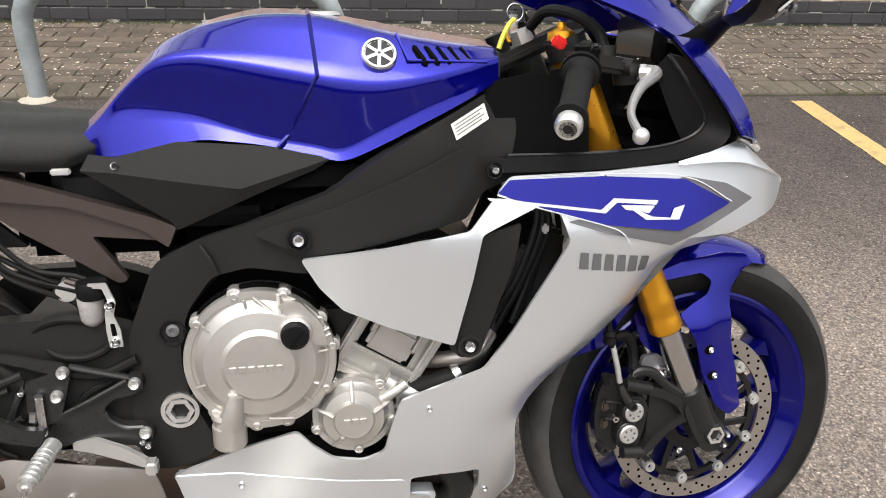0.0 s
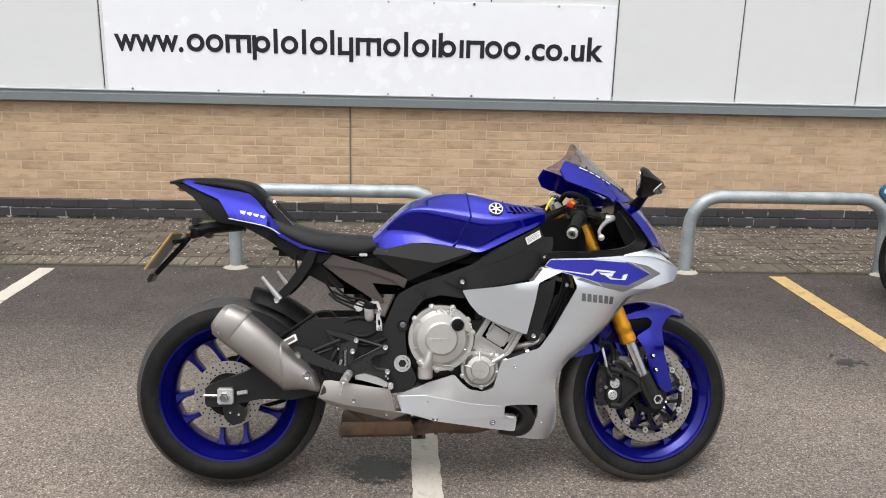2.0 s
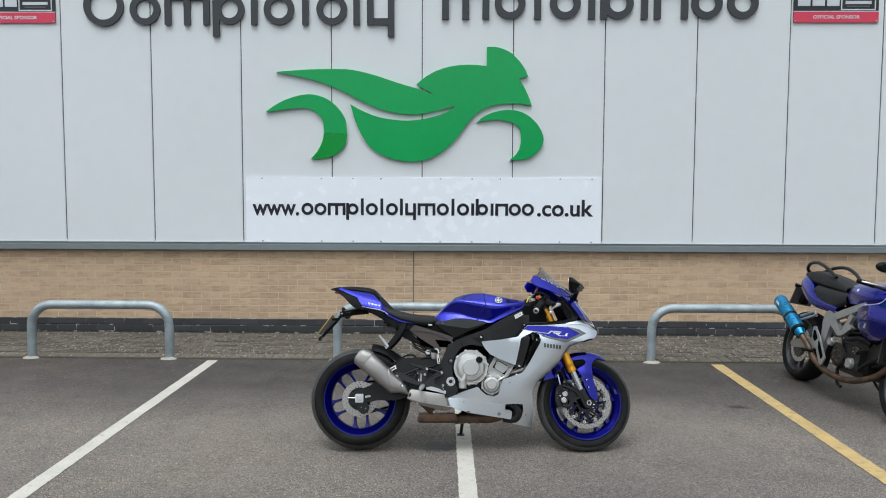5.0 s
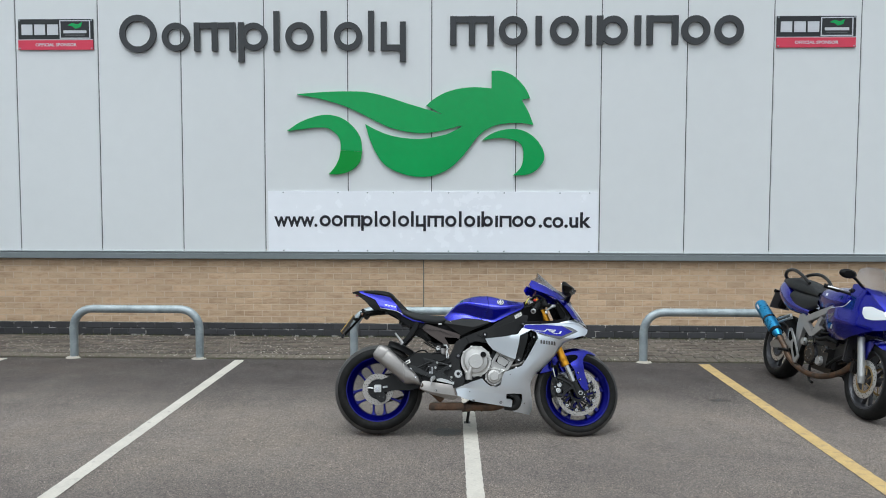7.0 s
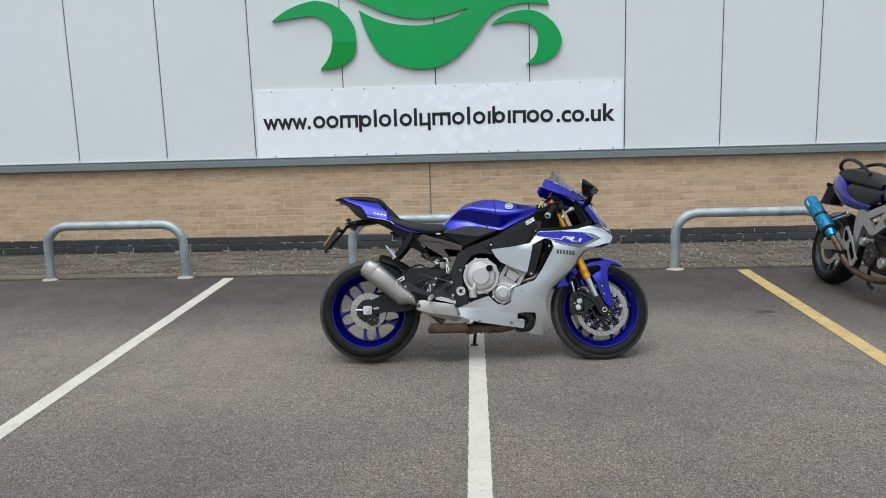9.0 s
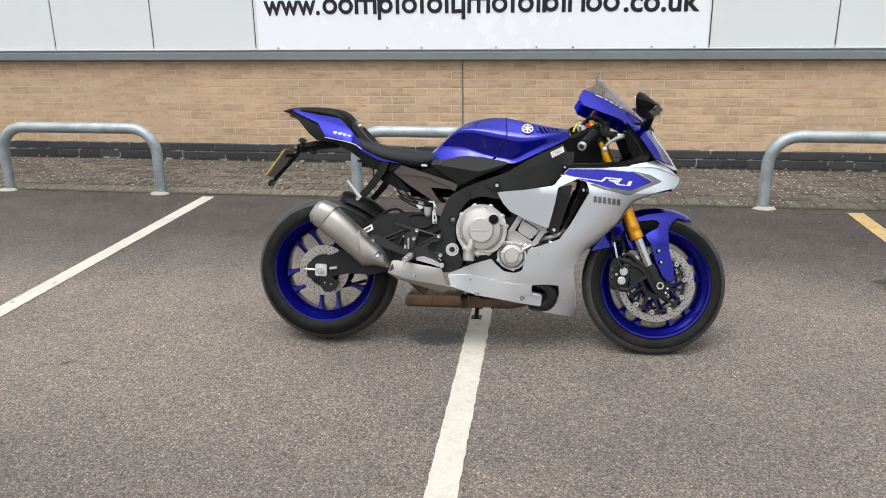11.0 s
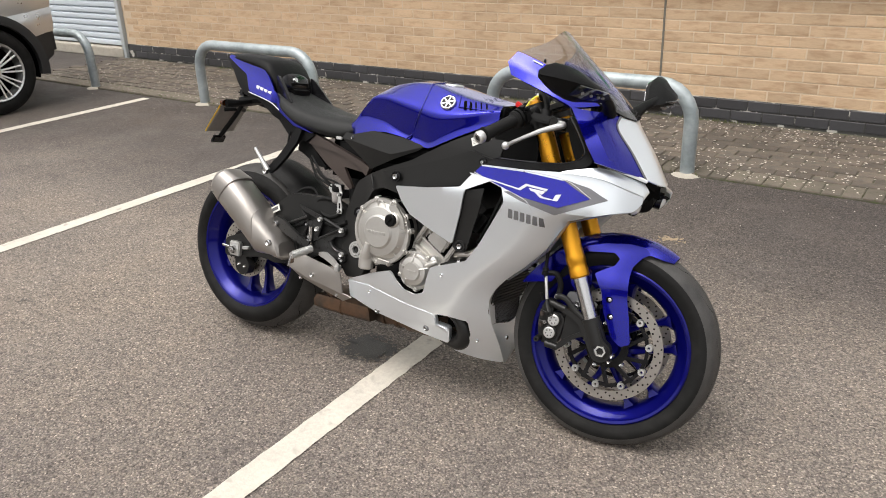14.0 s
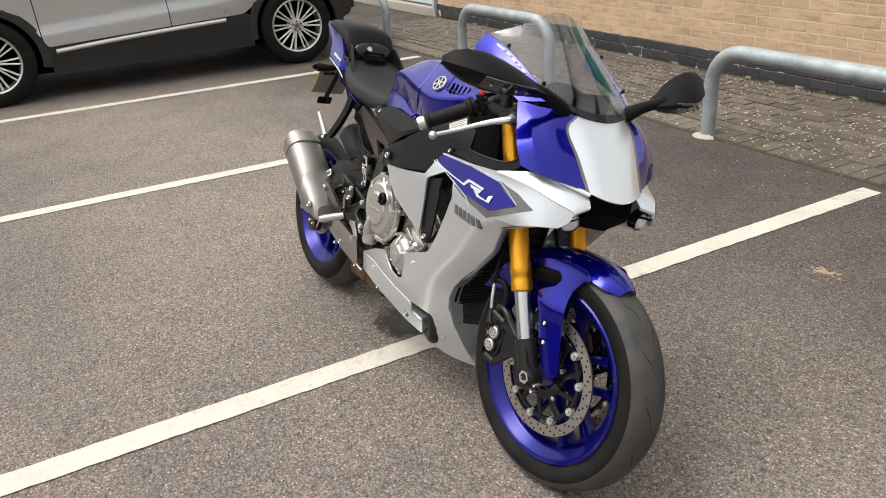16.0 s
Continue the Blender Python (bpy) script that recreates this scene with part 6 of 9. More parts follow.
res = on("brake_reservoir", lathe([(0.0, 0.0), (0.0, 0.0165), (-0.004, 0.0175), (-0.034, 0.0155), (-0.04, 0.012), (-0.044, 0.006), (-0.044, 0)], 20, (-0.254, -0.135, 0.602), "Z"), FLUID, "translucent rear brake fluid reservoir")
part("reservoir_cap", lathe([(0.0, 0.0), (0.0, 0.0195), (-0.003, 0.021), (-0.02, 0.021), (-0.024, 0.019), (-0.024, 0)], 24, (-0.25, -0.135, 0.623), "Z"), PLASTIC, res, "black screw cap")
br = on("reservoir_bracket", plate([(-0.25, 0.625), (-0.226, 0.625), (-0.216, 0.597), (-0.221, 0.578), (-0.214, 0.556), (-0.213, 0.531), (-0.231, 0.531), (-0.233, 0.558), (-0.232, 0.583), (-0.226, 0.597), (-0.232, 0.617), (-0.25, 0.619)], lambda a, b: Vector((a, -0.155, b)), 0.003, 0.1, 0.002), ALLOY, "bright alloy bracket")
part("slot", plate([(-0.227, 0.566), (-0.221, 0.566), (-0.219, 0.548), (-0.226, 0.548)], lambda a, b: Vector((a, -0.1555, b)), 0.003, 0.1, 0.002), HOLE, br)
bolt((-0.224, -0.158, 0.594), 0.007, br)
bolt((-0.222, -0.158, 0.539), 0.0065, br)
sw = on("brake_switch", lathe([(-0.012, 0.0), (-0.012, 0.014), (-0.008, 0.0165), (0.012, 0.0165)], 24, (-0.289, -0.108, 0.603)), ALLOY, "round bright switch canister")
part("switch_stub", rod((-0.288, -0.118, 0.62), (-0.268, -0.122, 0.613), 0.005, n=8), BRONZE, sw)
on("wire_loom", tube([(-0.38, -0.1, 0.655), (-0.345, -0.115, 0.64), (-0.31, -0.118, 0.622), (-0.29, -0.112, 0.612)], 0.004, 8), RUBBER, "black wire loom")
on("wire_loom", tube([(-0.385, -0.1, 0.645), (-0.36, -0.115, 0.625), (-0.32, -0.118, 0.605), (-0.28, -0.115, 0.585), (-0.27, -0.12, 0.56)], 0.004, 8), RUBBER)
on("hose", tube([(-0.254, -0.135, 0.56), (-0.258, -0.135, 0.566), (-0.3, -0.135, 0.569), (-0.333, -0.132, 0.554), (-0.345, -0.128, 0.52), (-0.335, -0.125, 0.47)], 0.0075, 10), RUBBER, "black rubber hose")
on("hose", tube([(-0.226, -0.138, 0.545), (-0.241, -0.138, 0.522), (-0.272, -0.138, 0.511), (-0.305, -0.136, 0.515), (-0.325, -0.13, 0.53)], 0.0065, 10), RUBBER)
on("hose", tube([(-0.2, -0.14, 0.505), (-0.25, -0.14, 0.485), (-0.3, -0.14, 0.49)], 0.008, 10), RUBBER)
on("hose", tube([(-0.24, -0.13, 0.47), (-0.28, -0.135, 0.45), (-0.3, -0.13, 0.41), (-0.32, -0.12, 0.37)], 0.006, 10), RUBBER)

# rear-set foot rests: a lattice hanger plate, peg, pedals
for s in (-1, 1):
    v = s * 0.152
    hg = part("footrest_hanger", plate([(-0.34, 0.41), (-0.327, 0.424), (-0.222, 0.475), (-0.211, 0.488), (-0.195, 0.483), (-0.194, 0.464), (-0.207, 0.456), (-0.236, 0.451), (-0.251, 0.437), (-0.247, 0.422), (-0.229, 0.411), (-0.203, 0.409), (-0.187, 0.399), (-0.19, 0.378), (-0.203, 0.365), (-0.214, 0.375), (-0.282, 0.388), (-0.325, 0.381), (-0.338, 0.392)],
                                       lambda a, b: Vector((a, v, b)), s * 0.012, 0.06, 0.004), HANGER, bike, "black lattice footrest hanger")
    part("edge_rib", tube([(-0.327, v + s * 0.002, 0.424), (-0.27, v + s * 0.004, 0.451), (-0.215, v + s * 0.002, 0.479)], 0.0035, 6), HANGER, hg)
    part("edge_rib", tube([(-0.25, v + s * 0.003, 0.432), (-0.243, v + s * 0.003, 0.418), (-0.225, v + s * 0.003, 0.407), (-0.2, v + s * 0.003, 0.405)], 0.0035, 6), HANGER, hg)
    HEEL = ([(-0.394, 0.536), (-0.295, 0.511), (-0.315, 0.498), (-0.347, 0.51), (-0.382, 0.521)], [(-0.394, 0.536), (-0.382, 0.521), (-0.347, 0.49), (-0.352, 0.478), (-0.366, 0.49)], [(-0.295, 0.511), (-0.288, 0.492), (-0.307, 0.43), (-0.335, 0.416), (-0.35, 0.44), (-0.347, 0.49), (-0.332, 0.492), (-0.315, 0.498)])
    for k, piece in enumerate(HEEL):
        part("heel_plate", plate(piece, lambda a, b: Vector((a, v + s * (0.005 + 0.0004 * k), b)), s * 0.006, 0.1, 0.002), HANGER, hg)
    for p, q, r in (((-0.431, 0.453), (-0.373, 0.474), 0.005), ((-0.359, 0.468), (-0.377, 0.429), 0.0055), ((-0.341, 0.459), (-0.349, 0.417), 0.006), ((-0.29, 0.503), (-0.205, 0.478), 0.005), ((-0.4, 0.41), (-0.36, 0.43), 0.005)):
        part("hanger_arm", tube([(p[0], v - s * 0.004, p[1]), ((p[0] + q[0]) / 2, v - s * 0.004, (p[1] + q[1]) / 2), (q[0], v - s * 0.004, q[1])], r, 8), HANGER, hg)
    part("link_nut", rod((-0.343, v + s * 0.002, 0.44), (-0.346, v + s * 0.002, 0.424), 0.008, n=6), STEEL, hg)
    part("return_spring", tube([(-0.393, v, 0.43), (-0.405, v, 0.41), (-0.398, v, 0.385), (-0.375, v, 0.37)], 0.004, 6), RUBBER, hg)
    for q in ((-0.203, 0.478), (-0.196, 0.4), (-0.295, 0.501), (-0.307, 0.466)):
        bolt((q[0], v + s * 0.011, q[1]), 0.0085, hg, ALLOY, 0.006, s)
    for q in ((-0.352, 0.475), (-0.362, 0.409), (-0.201, 0.386), (-0.194, 0.379)):
        bolt((q[0], v + s * 0.009, q[1]), 0.005, hg, STEEL, 0.005, s)
    peg0, peg1 = Vector((-0.318, v + s * 0.02, 0.398)), Vector((-0.332, v + s * 0.1, 0.382))
    peg = part("foot_peg", rod(peg0, peg1, 0.0125, 0.0105, 14), ALLOY, hg, "knurled alloy foot peg")
    bm = bmesh.new()
    for k in range(7):
        q = peg0.lerp(peg1, 0.25 + 0.1 * k)
        rod(q - (peg1 - peg0) * 0.02, q + (peg1 - peg0) * 0.02, 0.0135, n=14, bm=bm)
    part("knurling", bm, ALLOY, peg)
    part("peg_feeler", rod(peg1, peg1 + Vector((-0.006, s * 0.005, -0.035)), 0.004, 0.003, 8), STEEL, peg)
    ped = part("pedal", plate([(-0.299, 0.388), (-0.269, 0.394), (-0.225, 0.382), (-0.194, 0.366), (-0.198, 0.353), (-0.232, 0.362), (-0.277, 0.372), (-0.299, 0.376)], lambda a, b: Vector((a, v + s * between(a, (-0.3, -0.27, -0.19), (0.002, 0.006, 0.03)), b)), s * 0.008, 0.03, 0.004), ALLOY, hg, "alloy foot pedal")
    part("pedal_pad", box((-0.186, v + s * 0.036, 0.36), (0.016, 0.022, 0.02), 0.003), ALLOY, ped)
    # pillion rest bracket and folded peg
    pb = part("pillion_bracket", plate([(-0.448, 0.79), (-0.422, 0.785), (-0.436, 0.74), (-0.48, 0.68), (-0.522, 0.634), (-0.545, 0.62), (-0.556, 0.638), (-0.518, 0.677), (-0.478, 0.732)], lambda a, b: Vector((a, s * (0.135 + 0.12 * max(0, 0.79 - b)), b)), s * 0.014, 0.03, 0.008), PLASTIC, bike, "black pillion footrest bracket")
    part("pillion_peg", rod((-0.534, s * 0.172, 0.633), (-0.588, s * 0.182, 0.704), 0.0095, 0.0055, 14), ALLOY, pb, "folded alloy pillion peg")
    bolt((-0.543, s * 0.172, 0.63), 0.011, pb, STEEL, 0.008, s)
    part("strap_hook", tube([(-0.49, s * 0.12, 0.77), (-0.485, s * 0.13, 0.72), (-0.465, s * 0.13, 0.71)], 0.004, 6), PLASTIC, pb)
on("link_rod", rod((-0.345, -0.165, 0.503), (-0.47, -0.15, 0.45), 0.006, n=10), FRAME_BLACK)
stay = on("silencer_stay", plate([(-0.488, 0.484), (-0.452, 0.479), (-0.35, 0.425), (-0.322, 0.423), (-0.333, 0.398), (-0.366, 0.405), (-0.469, 0.442), (-0.486, 0.458)], lambda a, b: Vector((a, -0.178, b)), 0.012, 0.1, 0.006), HANGER, "black silencer stay")
bolt((-0.477, -0.18, 0.456), 0.012, stay, STEEL, 0.008)
on("gear_rod", rod((-0.33, -0.165, 0.41), (-0.33, -0.165, 0.47), 0.006, n=10), STEEL)

# exhaust: silencer, cone, heat shield, collector and downpipes
def oval(c, ax, rv, rn, n=28, power=2.6):
    """A ring of a rounded-box section across the axis ax, rv sideways, rn upright."""
    t = Vector((0, 1, 0))
    up = ax.cross(t).normalized()
    side = up.cross(ax).normalized()
    out = []
    for k in range(n):
        a = 2 * math.pi * k / n
        cc, ss = math.cos(a), math.sin(a)
        out.append(Vector(c) + side * rv * math.copysign(abs(cc) ** (2 / power), cc) + up * rn * math.copysign(abs(ss) ** (2 / power), ss))
    return out


def boxed(top, low, v, hw, power=3.0, n=36):
    """A rounded-box ring between an upper and a lower point of the side view."""
    t, b = Vector((top[0], v, top[1])), Vector((low[0], v, low[1]))
    c, up = (t + b) / 2, (t - b) / 2
    out = []
    for k in range(n):
        x, y = math.cos(2 * math.pi * k / n), math.sin(2 * math.pi * k / n)
        out.append(c + Vector((0, hw, 0)) * math.copysign(abs(x) ** (2 / power), x) + up * math.copysign(abs(y) ** (2 / power), y))
    return out


can = on("silencer", skin([boxed((-0.64, 0.603), (-0.712, 0.512), -0.198, 0.058), boxed((-0.63, 0.597), (-0.702, 0.505), -0.198, 0.062), boxed((-0.571, 0.547), (-0.605, 0.428), -0.192, 0.063), boxed((-0.527, 0.506), (-0.52, 0.356), -0.187, 0.062), boxed((-0.515, 0.488), (-0.5, 0.37), -0.186, 0.056)]), TITAN, "brushed titanium exhaust silencer", angle=24)
part("end_cap", skin([boxed((-0.7, 0.596), (-0.72, 0.56), -0.2, 0.03), boxed((-0.694, 0.617), (-0.737, 0.556), -0.2, 0.046), boxed((-0.672, 0.62), (-0.732, 0.53), -0.2, 0.058), boxed((-0.624, 0.6), (-0.7, 0.503), -0.198, 0.0645), boxed((-0.618, 0.594), (-0.694, 0.498), -0.198, 0.0635)]), TITAN, can, "titanium end cap", angle=24)
part("tail_pipe", rod((-0.69, -0.2, 0.557), (-0.718, -0.2, 0.58), 0.02, 0.021, 20), HOLE, can)
part("cone", skin([boxed((-0.529, 0.504), (-0.516, 0.352), -0.187, 0.0635), boxed((-0.523, 0.506), (-0.505, 0.352), -0.187, 0.066), boxed((-0.492, 0.466), (-0.458, 0.354), -0.184, 0.062), boxed((-0.45, 0.434), (-0.43, 0.348), -0.182, 0.058), boxed((-0.435, 0.414), (-0.41, 0.345), -0.181, 0.053), boxed((-0.425, 0.404), (-0.407, 0.352), -0.18, 0.042)]), TITAN, can, "titanium cone sleeve", angle=20)
bolt((-0.443, -0.246, 0.404), 0.011, can)
part("rivet", lathe([(-0.002, 0.0), (-0.002, 0.003), (0.002, 0.004)], 8, (-0.706, -0.258, 0.54)), STEEL, can)
SHIELD = [(-0.397, 0.374), (-0.378, 0.376), (-0.292, 0.362), (-0.188, 0.346), (-0.178, 0.31), (-0.17, 0.274), (-0.319, 0.296), (-0.414, 0.322)]
sh = on("heat_shield", plate(SHIELD, lambda a, b: Vector((a, -(0.176 - 0.25 * max(0, b - 0.34)), b)), 0.004, 0.03, 0.006), TITAN, "titanium-look exhaust heat shield", angle=40)
part("skirt", plate([(-0.414, 0.323), (-0.319, 0.297), (-0.17, 0.275), (-0.132, 0.268), (-0.183, 0.243), (-0.371, 0.293)], lambda a, b: Vector((a, -(0.176 - 0.7 * max(0, between(a, (-0.414, -0.319, -0.17, -0.13), (0.323, 0.297, 0.275, 0.268)) - b)), b)), 0.004, 0.03, 0.003), TITAN, sh)
bolt((-0.303, -0.178, 0.312), 0.008, sh)
bolt((-0.355, -0.172, 0.291), 0.006, sh)
bolt((-0.2, -0.162, 0.262), 0.006, sh)
on("exhaust_link_pipe", tube([(-0.41, -0.15, 0.345), (-0.33, -0.125, 0.31), (-0.26, -0.09, 0.25)], 0.03, 16), RUST)
cat = on("catalyst_box", skin([[(u + (0.01 if u < -0.2 else -0.01) * (abs(w - 0.2) > 0.02), y, w) for y, w in ((-0.1, 0.225), (-0.104, 0.205), (-0.098, 0.182), (-0.085, 0.172), (0.06, 0.172), (0.075, 0.182), (0.08, 0.205), (0.075, 0.228))] for u in (-0.352, -0.342, -0.32, -0.235, -0.232, -0.14, -0.118, -0.108)]), RUST, "heat-stained brown steel catalyst box", angle=28)
part("weld_bead", tube([(-0.234, -0.1, 0.225), (-0.234, -0.105, 0.205), (-0.234, -0.099, 0.182), (-0.234, -0.085, 0.1705)], 0.003, 6), RUST, cat)
for u in (-0.085, -0.03, 0.018):
    on("pipe_clamp", lathe([(-0.006, 0.033), (-0.006, 0.0355), (0.006, 0.0355), (0.006, 0.033)], 20, (u, -0.028, 0.197), "X"), RUST, "brown pipe clamp")
on("collector_pipe", tube([(-0.12, -0.02, 0.19), (-0.02, -0.03, 0.2), (0.1, -0.04, 0.2), (0.2, -0.04, 0.23)], 0.032, 16), RUST, "heat-stained collector pipe")
for k in range(4):
    y = -0.1 + 0.065 * k
    on("exhaust_header", tube([(0.22, y, 0.45), (0.29, y, 0.4), (0.305, y * 0.9, 0.32), (0.26, y * 0.7, 0.24), (0.18, y * 0.5, 0.215)], 0.021, 14), RUST, "heat-stained exhaust header")
on("header_bend", tube([(0.2, -0.1, 0.3), (0.25, -0.112, 0.275), (0.268, -0.112, 0.235), (0.245, -0.1, 0.198), (0.18, -0.08, 0.2)], 0.026, 16), FRAME_BLACK, "dark exhaust bend in the fairing opening")
# dark sheet added behind the fairing opening to hide the ground beyond
on("opening_liner", box((0.24, -0.07, 0.24), (0.12, 0.01, 0.13), 0.003), LINER)

# silver fairing ---------------------------------------------------------
def patch(rows, along=5, fine=2, flip=1, thick=0.004, off=0.0, middle=(0.45, 0.0, 0.85)):
    """A curved panel: each row is a list of points across it, softened along, flat bands across; flip mirrors it."""
    cols = [spline([Vector((p[0], flip * p[1], p[2])) for p in col], along) for col in zip(*rows)]
    rings = []
    for k in range(len(cols[0])):
        line = [cols[0][k]]
        for i in range(1, len(cols)):
            line += [cols[i - 1][k].lerp(cols[i][k], x / fine) for x in range(1, fine + 1)]
        rings.append(line)
    bm = skin(rings, closed=False)
    bmesh.ops.recalc_face_normals(bm, faces=bm.faces[:])
    bm.normal_update()
    mid = sum((v.co for v in bm.verts), Vector()) / len(bm.verts)
    if sum((f.normal.dot(mid - Vector((middle[0], middle[1], middle[2]))) for f in bm.faces)) < 0:
        bmesh.ops.reverse_faces(bm, faces=bm.faces[:])
        bm.normal_update()
    outer = {v: v.normal.copy() for v in bm.verts}
    for v, nn in outer.items():
        v.co += nn * off
    made = bmesh.ops.duplicate(bm, geom=bm.verts[:] + bm.edges[:] + bm.faces[:])
    back = {v: made["vert_map"][v] for v in outer}
    for v, nn in outer.items():
        back[v].co -= nn * thick
    rim = [e for e in bm.edges if e.is_boundary and e.verts[0] in outer]
    for e in rim:
        p, q = e.verts
        bm.faces.new((p, q, back[q], back[p]))
    return bm


def fair_v(u, w):
    """Half width of the fairing skin."""
    a = between(w, (0.16, 0.25, 0.33, 0.42, 0.55, 0.68, 0.76), (0.098, 0.145, 0.172, 0.184, 0.196, 0.212, 0.2))
    b = between(u, (-0.17, 0.0, 0.1, 0.45, 0.6, 0.66, 0.7, 0.722, 0.765), (0.92, 1.0, 1.03, 1.03, 0.99, 0.925, 0.85, 0.79, 0.62))
    edge = between(w, (0.138, 0.195, 0.24, 0.285, 0.33, 0.365, 0.402, 0.44, 0.486, 0.552, 0.605, 0.643, 0.667), (0.36, 0.37, 0.368, 0.36, 0.352, 0.354, 0.372, 0.405, 0.46, 0.523, 0.555, 0.585, 0.65))
    span = between(w, (0.2, 0.42), (0.16, 0.09))
    x = max(0, min(1, (u - edge + span) / span)) ** 2
    front = between(w, (0.138, 0.285, 0.33, 0.42), (0.012, 0.12, 0.14, 0.147))
    if w > 0.42:
        front = a * b - 0.045 * between(w, (0.62, 0.67), (1, 0))
    return a * b * (1 - x) + front * x


def on_fair(off=0.0, s=-1):
    return lambda a, b: Vector((a, s * (fair_v(a, b) + off), b))


FAIR = [(0.3, 0.74), (0.32, 0.764), (0.456, 0.767), (0.6, 0.777), (0.668, 0.769), (0.722, 0.752), (0.762, 0.736), (0.765, 0.716), (0.748, 0.692), (0.7, 0.682), (0.65, 0.667), (0.585, 0.643), (0.555, 0.605), (0.523, 0.552), (0.46, 0.486), (0.405, 0.44), (0.372, 0.402), (0.354, 0.365), (0.352, 0.33), (0.36, 0.285), (0.368, 0.24), (0.37, 0.195), (0.36, 0.14),
        (0.3, 0.153), (0.25, 0.164), (0.228, 0.169), (0.272, 0.195), (0.297, 0.24), (0.294, 0.286), (0.233, 0.29), (0.184, 0.286), (0.184, 0.249), (0.22, 0.24), (0.22, 0.198), (0.08, 0.222), (-0.042, 0.24), (-0.1, 0.252), (-0.15, 0.273), (-0.167, 0.322), (-0.065, 0.366), (0.017, 0.392), (0.04, 0.365), (0.068, 0.342), (0.112, 0.334), (0.143, 0.347), (0.157, 0.4), (0.168, 0.434), (0.29, 0.478), (0.33, 0.535), (0.38, 0.625), (0.405, 0.672), (0.39, 0.712), (0.35, 0.728)]
fair = pair("side_fairing", plate(FAIR, on_fair(), 0.005, 0.022, 0.008), SILVER, "metallic silver side fairing", 30)
MID = [(0.037, 0.664), (0.15, 0.675), (0.263, 0.694), (0.297, 0.737), (0.322, 0.734), (0.362, 0.726), (0.28, 0.688), (0.268, 0.62), (0.245, 0.522), (0.155, 0.556), (0.09, 0.588), (0.06, 0.622)]
pair("fairing_infill", plate(MID, on_fair(0.006), 0.005, 0.03, 0.006), SILVER, "pale silver fairing infill panel", 30)
ducts = pair("duct_panel", plate([(0.238, 0.516), (0.27, 0.682), (0.336, 0.7), (0.328, 0.645), (0.302, 0.56), (0.284, 0.502), (0.256, 0.497)], on_fair(-0.004), 0.006, 0.03, 0.006), SATIN, "matt black air duct panel", 30)
for d, s in zip(ducts, (-1, 1)):
    dv = fair_v(0.268, 0.518) + 0.002
    part("bolt_cup", lathe([(s * (dv - 0.004), 0.0), (s * (dv - 0.004), 0.011), (s * dv, 0.013), (s * dv, 0.0175), (s * (dv - 0.006), 0.019)], 24, (0.268, 0, 0.518)), FRAME_BLACK, d)
    bolt((0.268, s * (dv - 0.003), 0.518), 0.0095, d, STEEL, 0.006, s)
    on("fairing_fin", box((0.33, s * 0.12, 0.56), (0.02, 0.05, 0.18), 0.006, Matrix.Translation((0.33, s * 0.12, 0.56)) @ pose(0, 0, 0, 0, 22, 0) @ Matrix.Translation((-0.33, -s * 0.12, -0.56))), MESH_GREY)
    for k in range(3):
        on("cable", tube([(0.3 + 0.02 * k, s * 0.15, 0.53), (0.34 + 0.014 * k, s * (0.165 - 0.01 * k), 0.6), (0.37 + 0.01 * k, s * 0.16, 0.68), (0.38, s * 0.13, 0.73)], 0.005, 8), RUBBER)
    on("cable_clip", box((0.383, s * 0.165, 0.678), (0.01, 0.012, 0.014), 0.003), ALLOY)
    on("coolant_pipe", tube([(0.215, s * 0.13, 0.468), (0.25, s * 0.158, 0.482), (0.285, s * 0.163, 0.493), (0.31, s * 0.14, 0.51)], 0.012, 12), DISC, "dull metal coolant pipe")
STRIPS = ([(0.287, 0.738), (0.446, 0.716), (0.464, 0.731), (0.53, 0.725), (0.527, 0.719), (0.469, 0.725), (0.452, 0.711), (0.29, 0.734)],
          [(0.475, 0.721), (0.525, 0.718), (0.516, 0.708), (0.501, 0.712), (0.482, 0.714)],
          [(0.491, 0.714), (0.502, 0.712), (0.521, 0.703), (0.549, 0.7), (0.554, 0.713), (0.57, 0.717), (0.562, 0.697), (0.512, 0.699)])
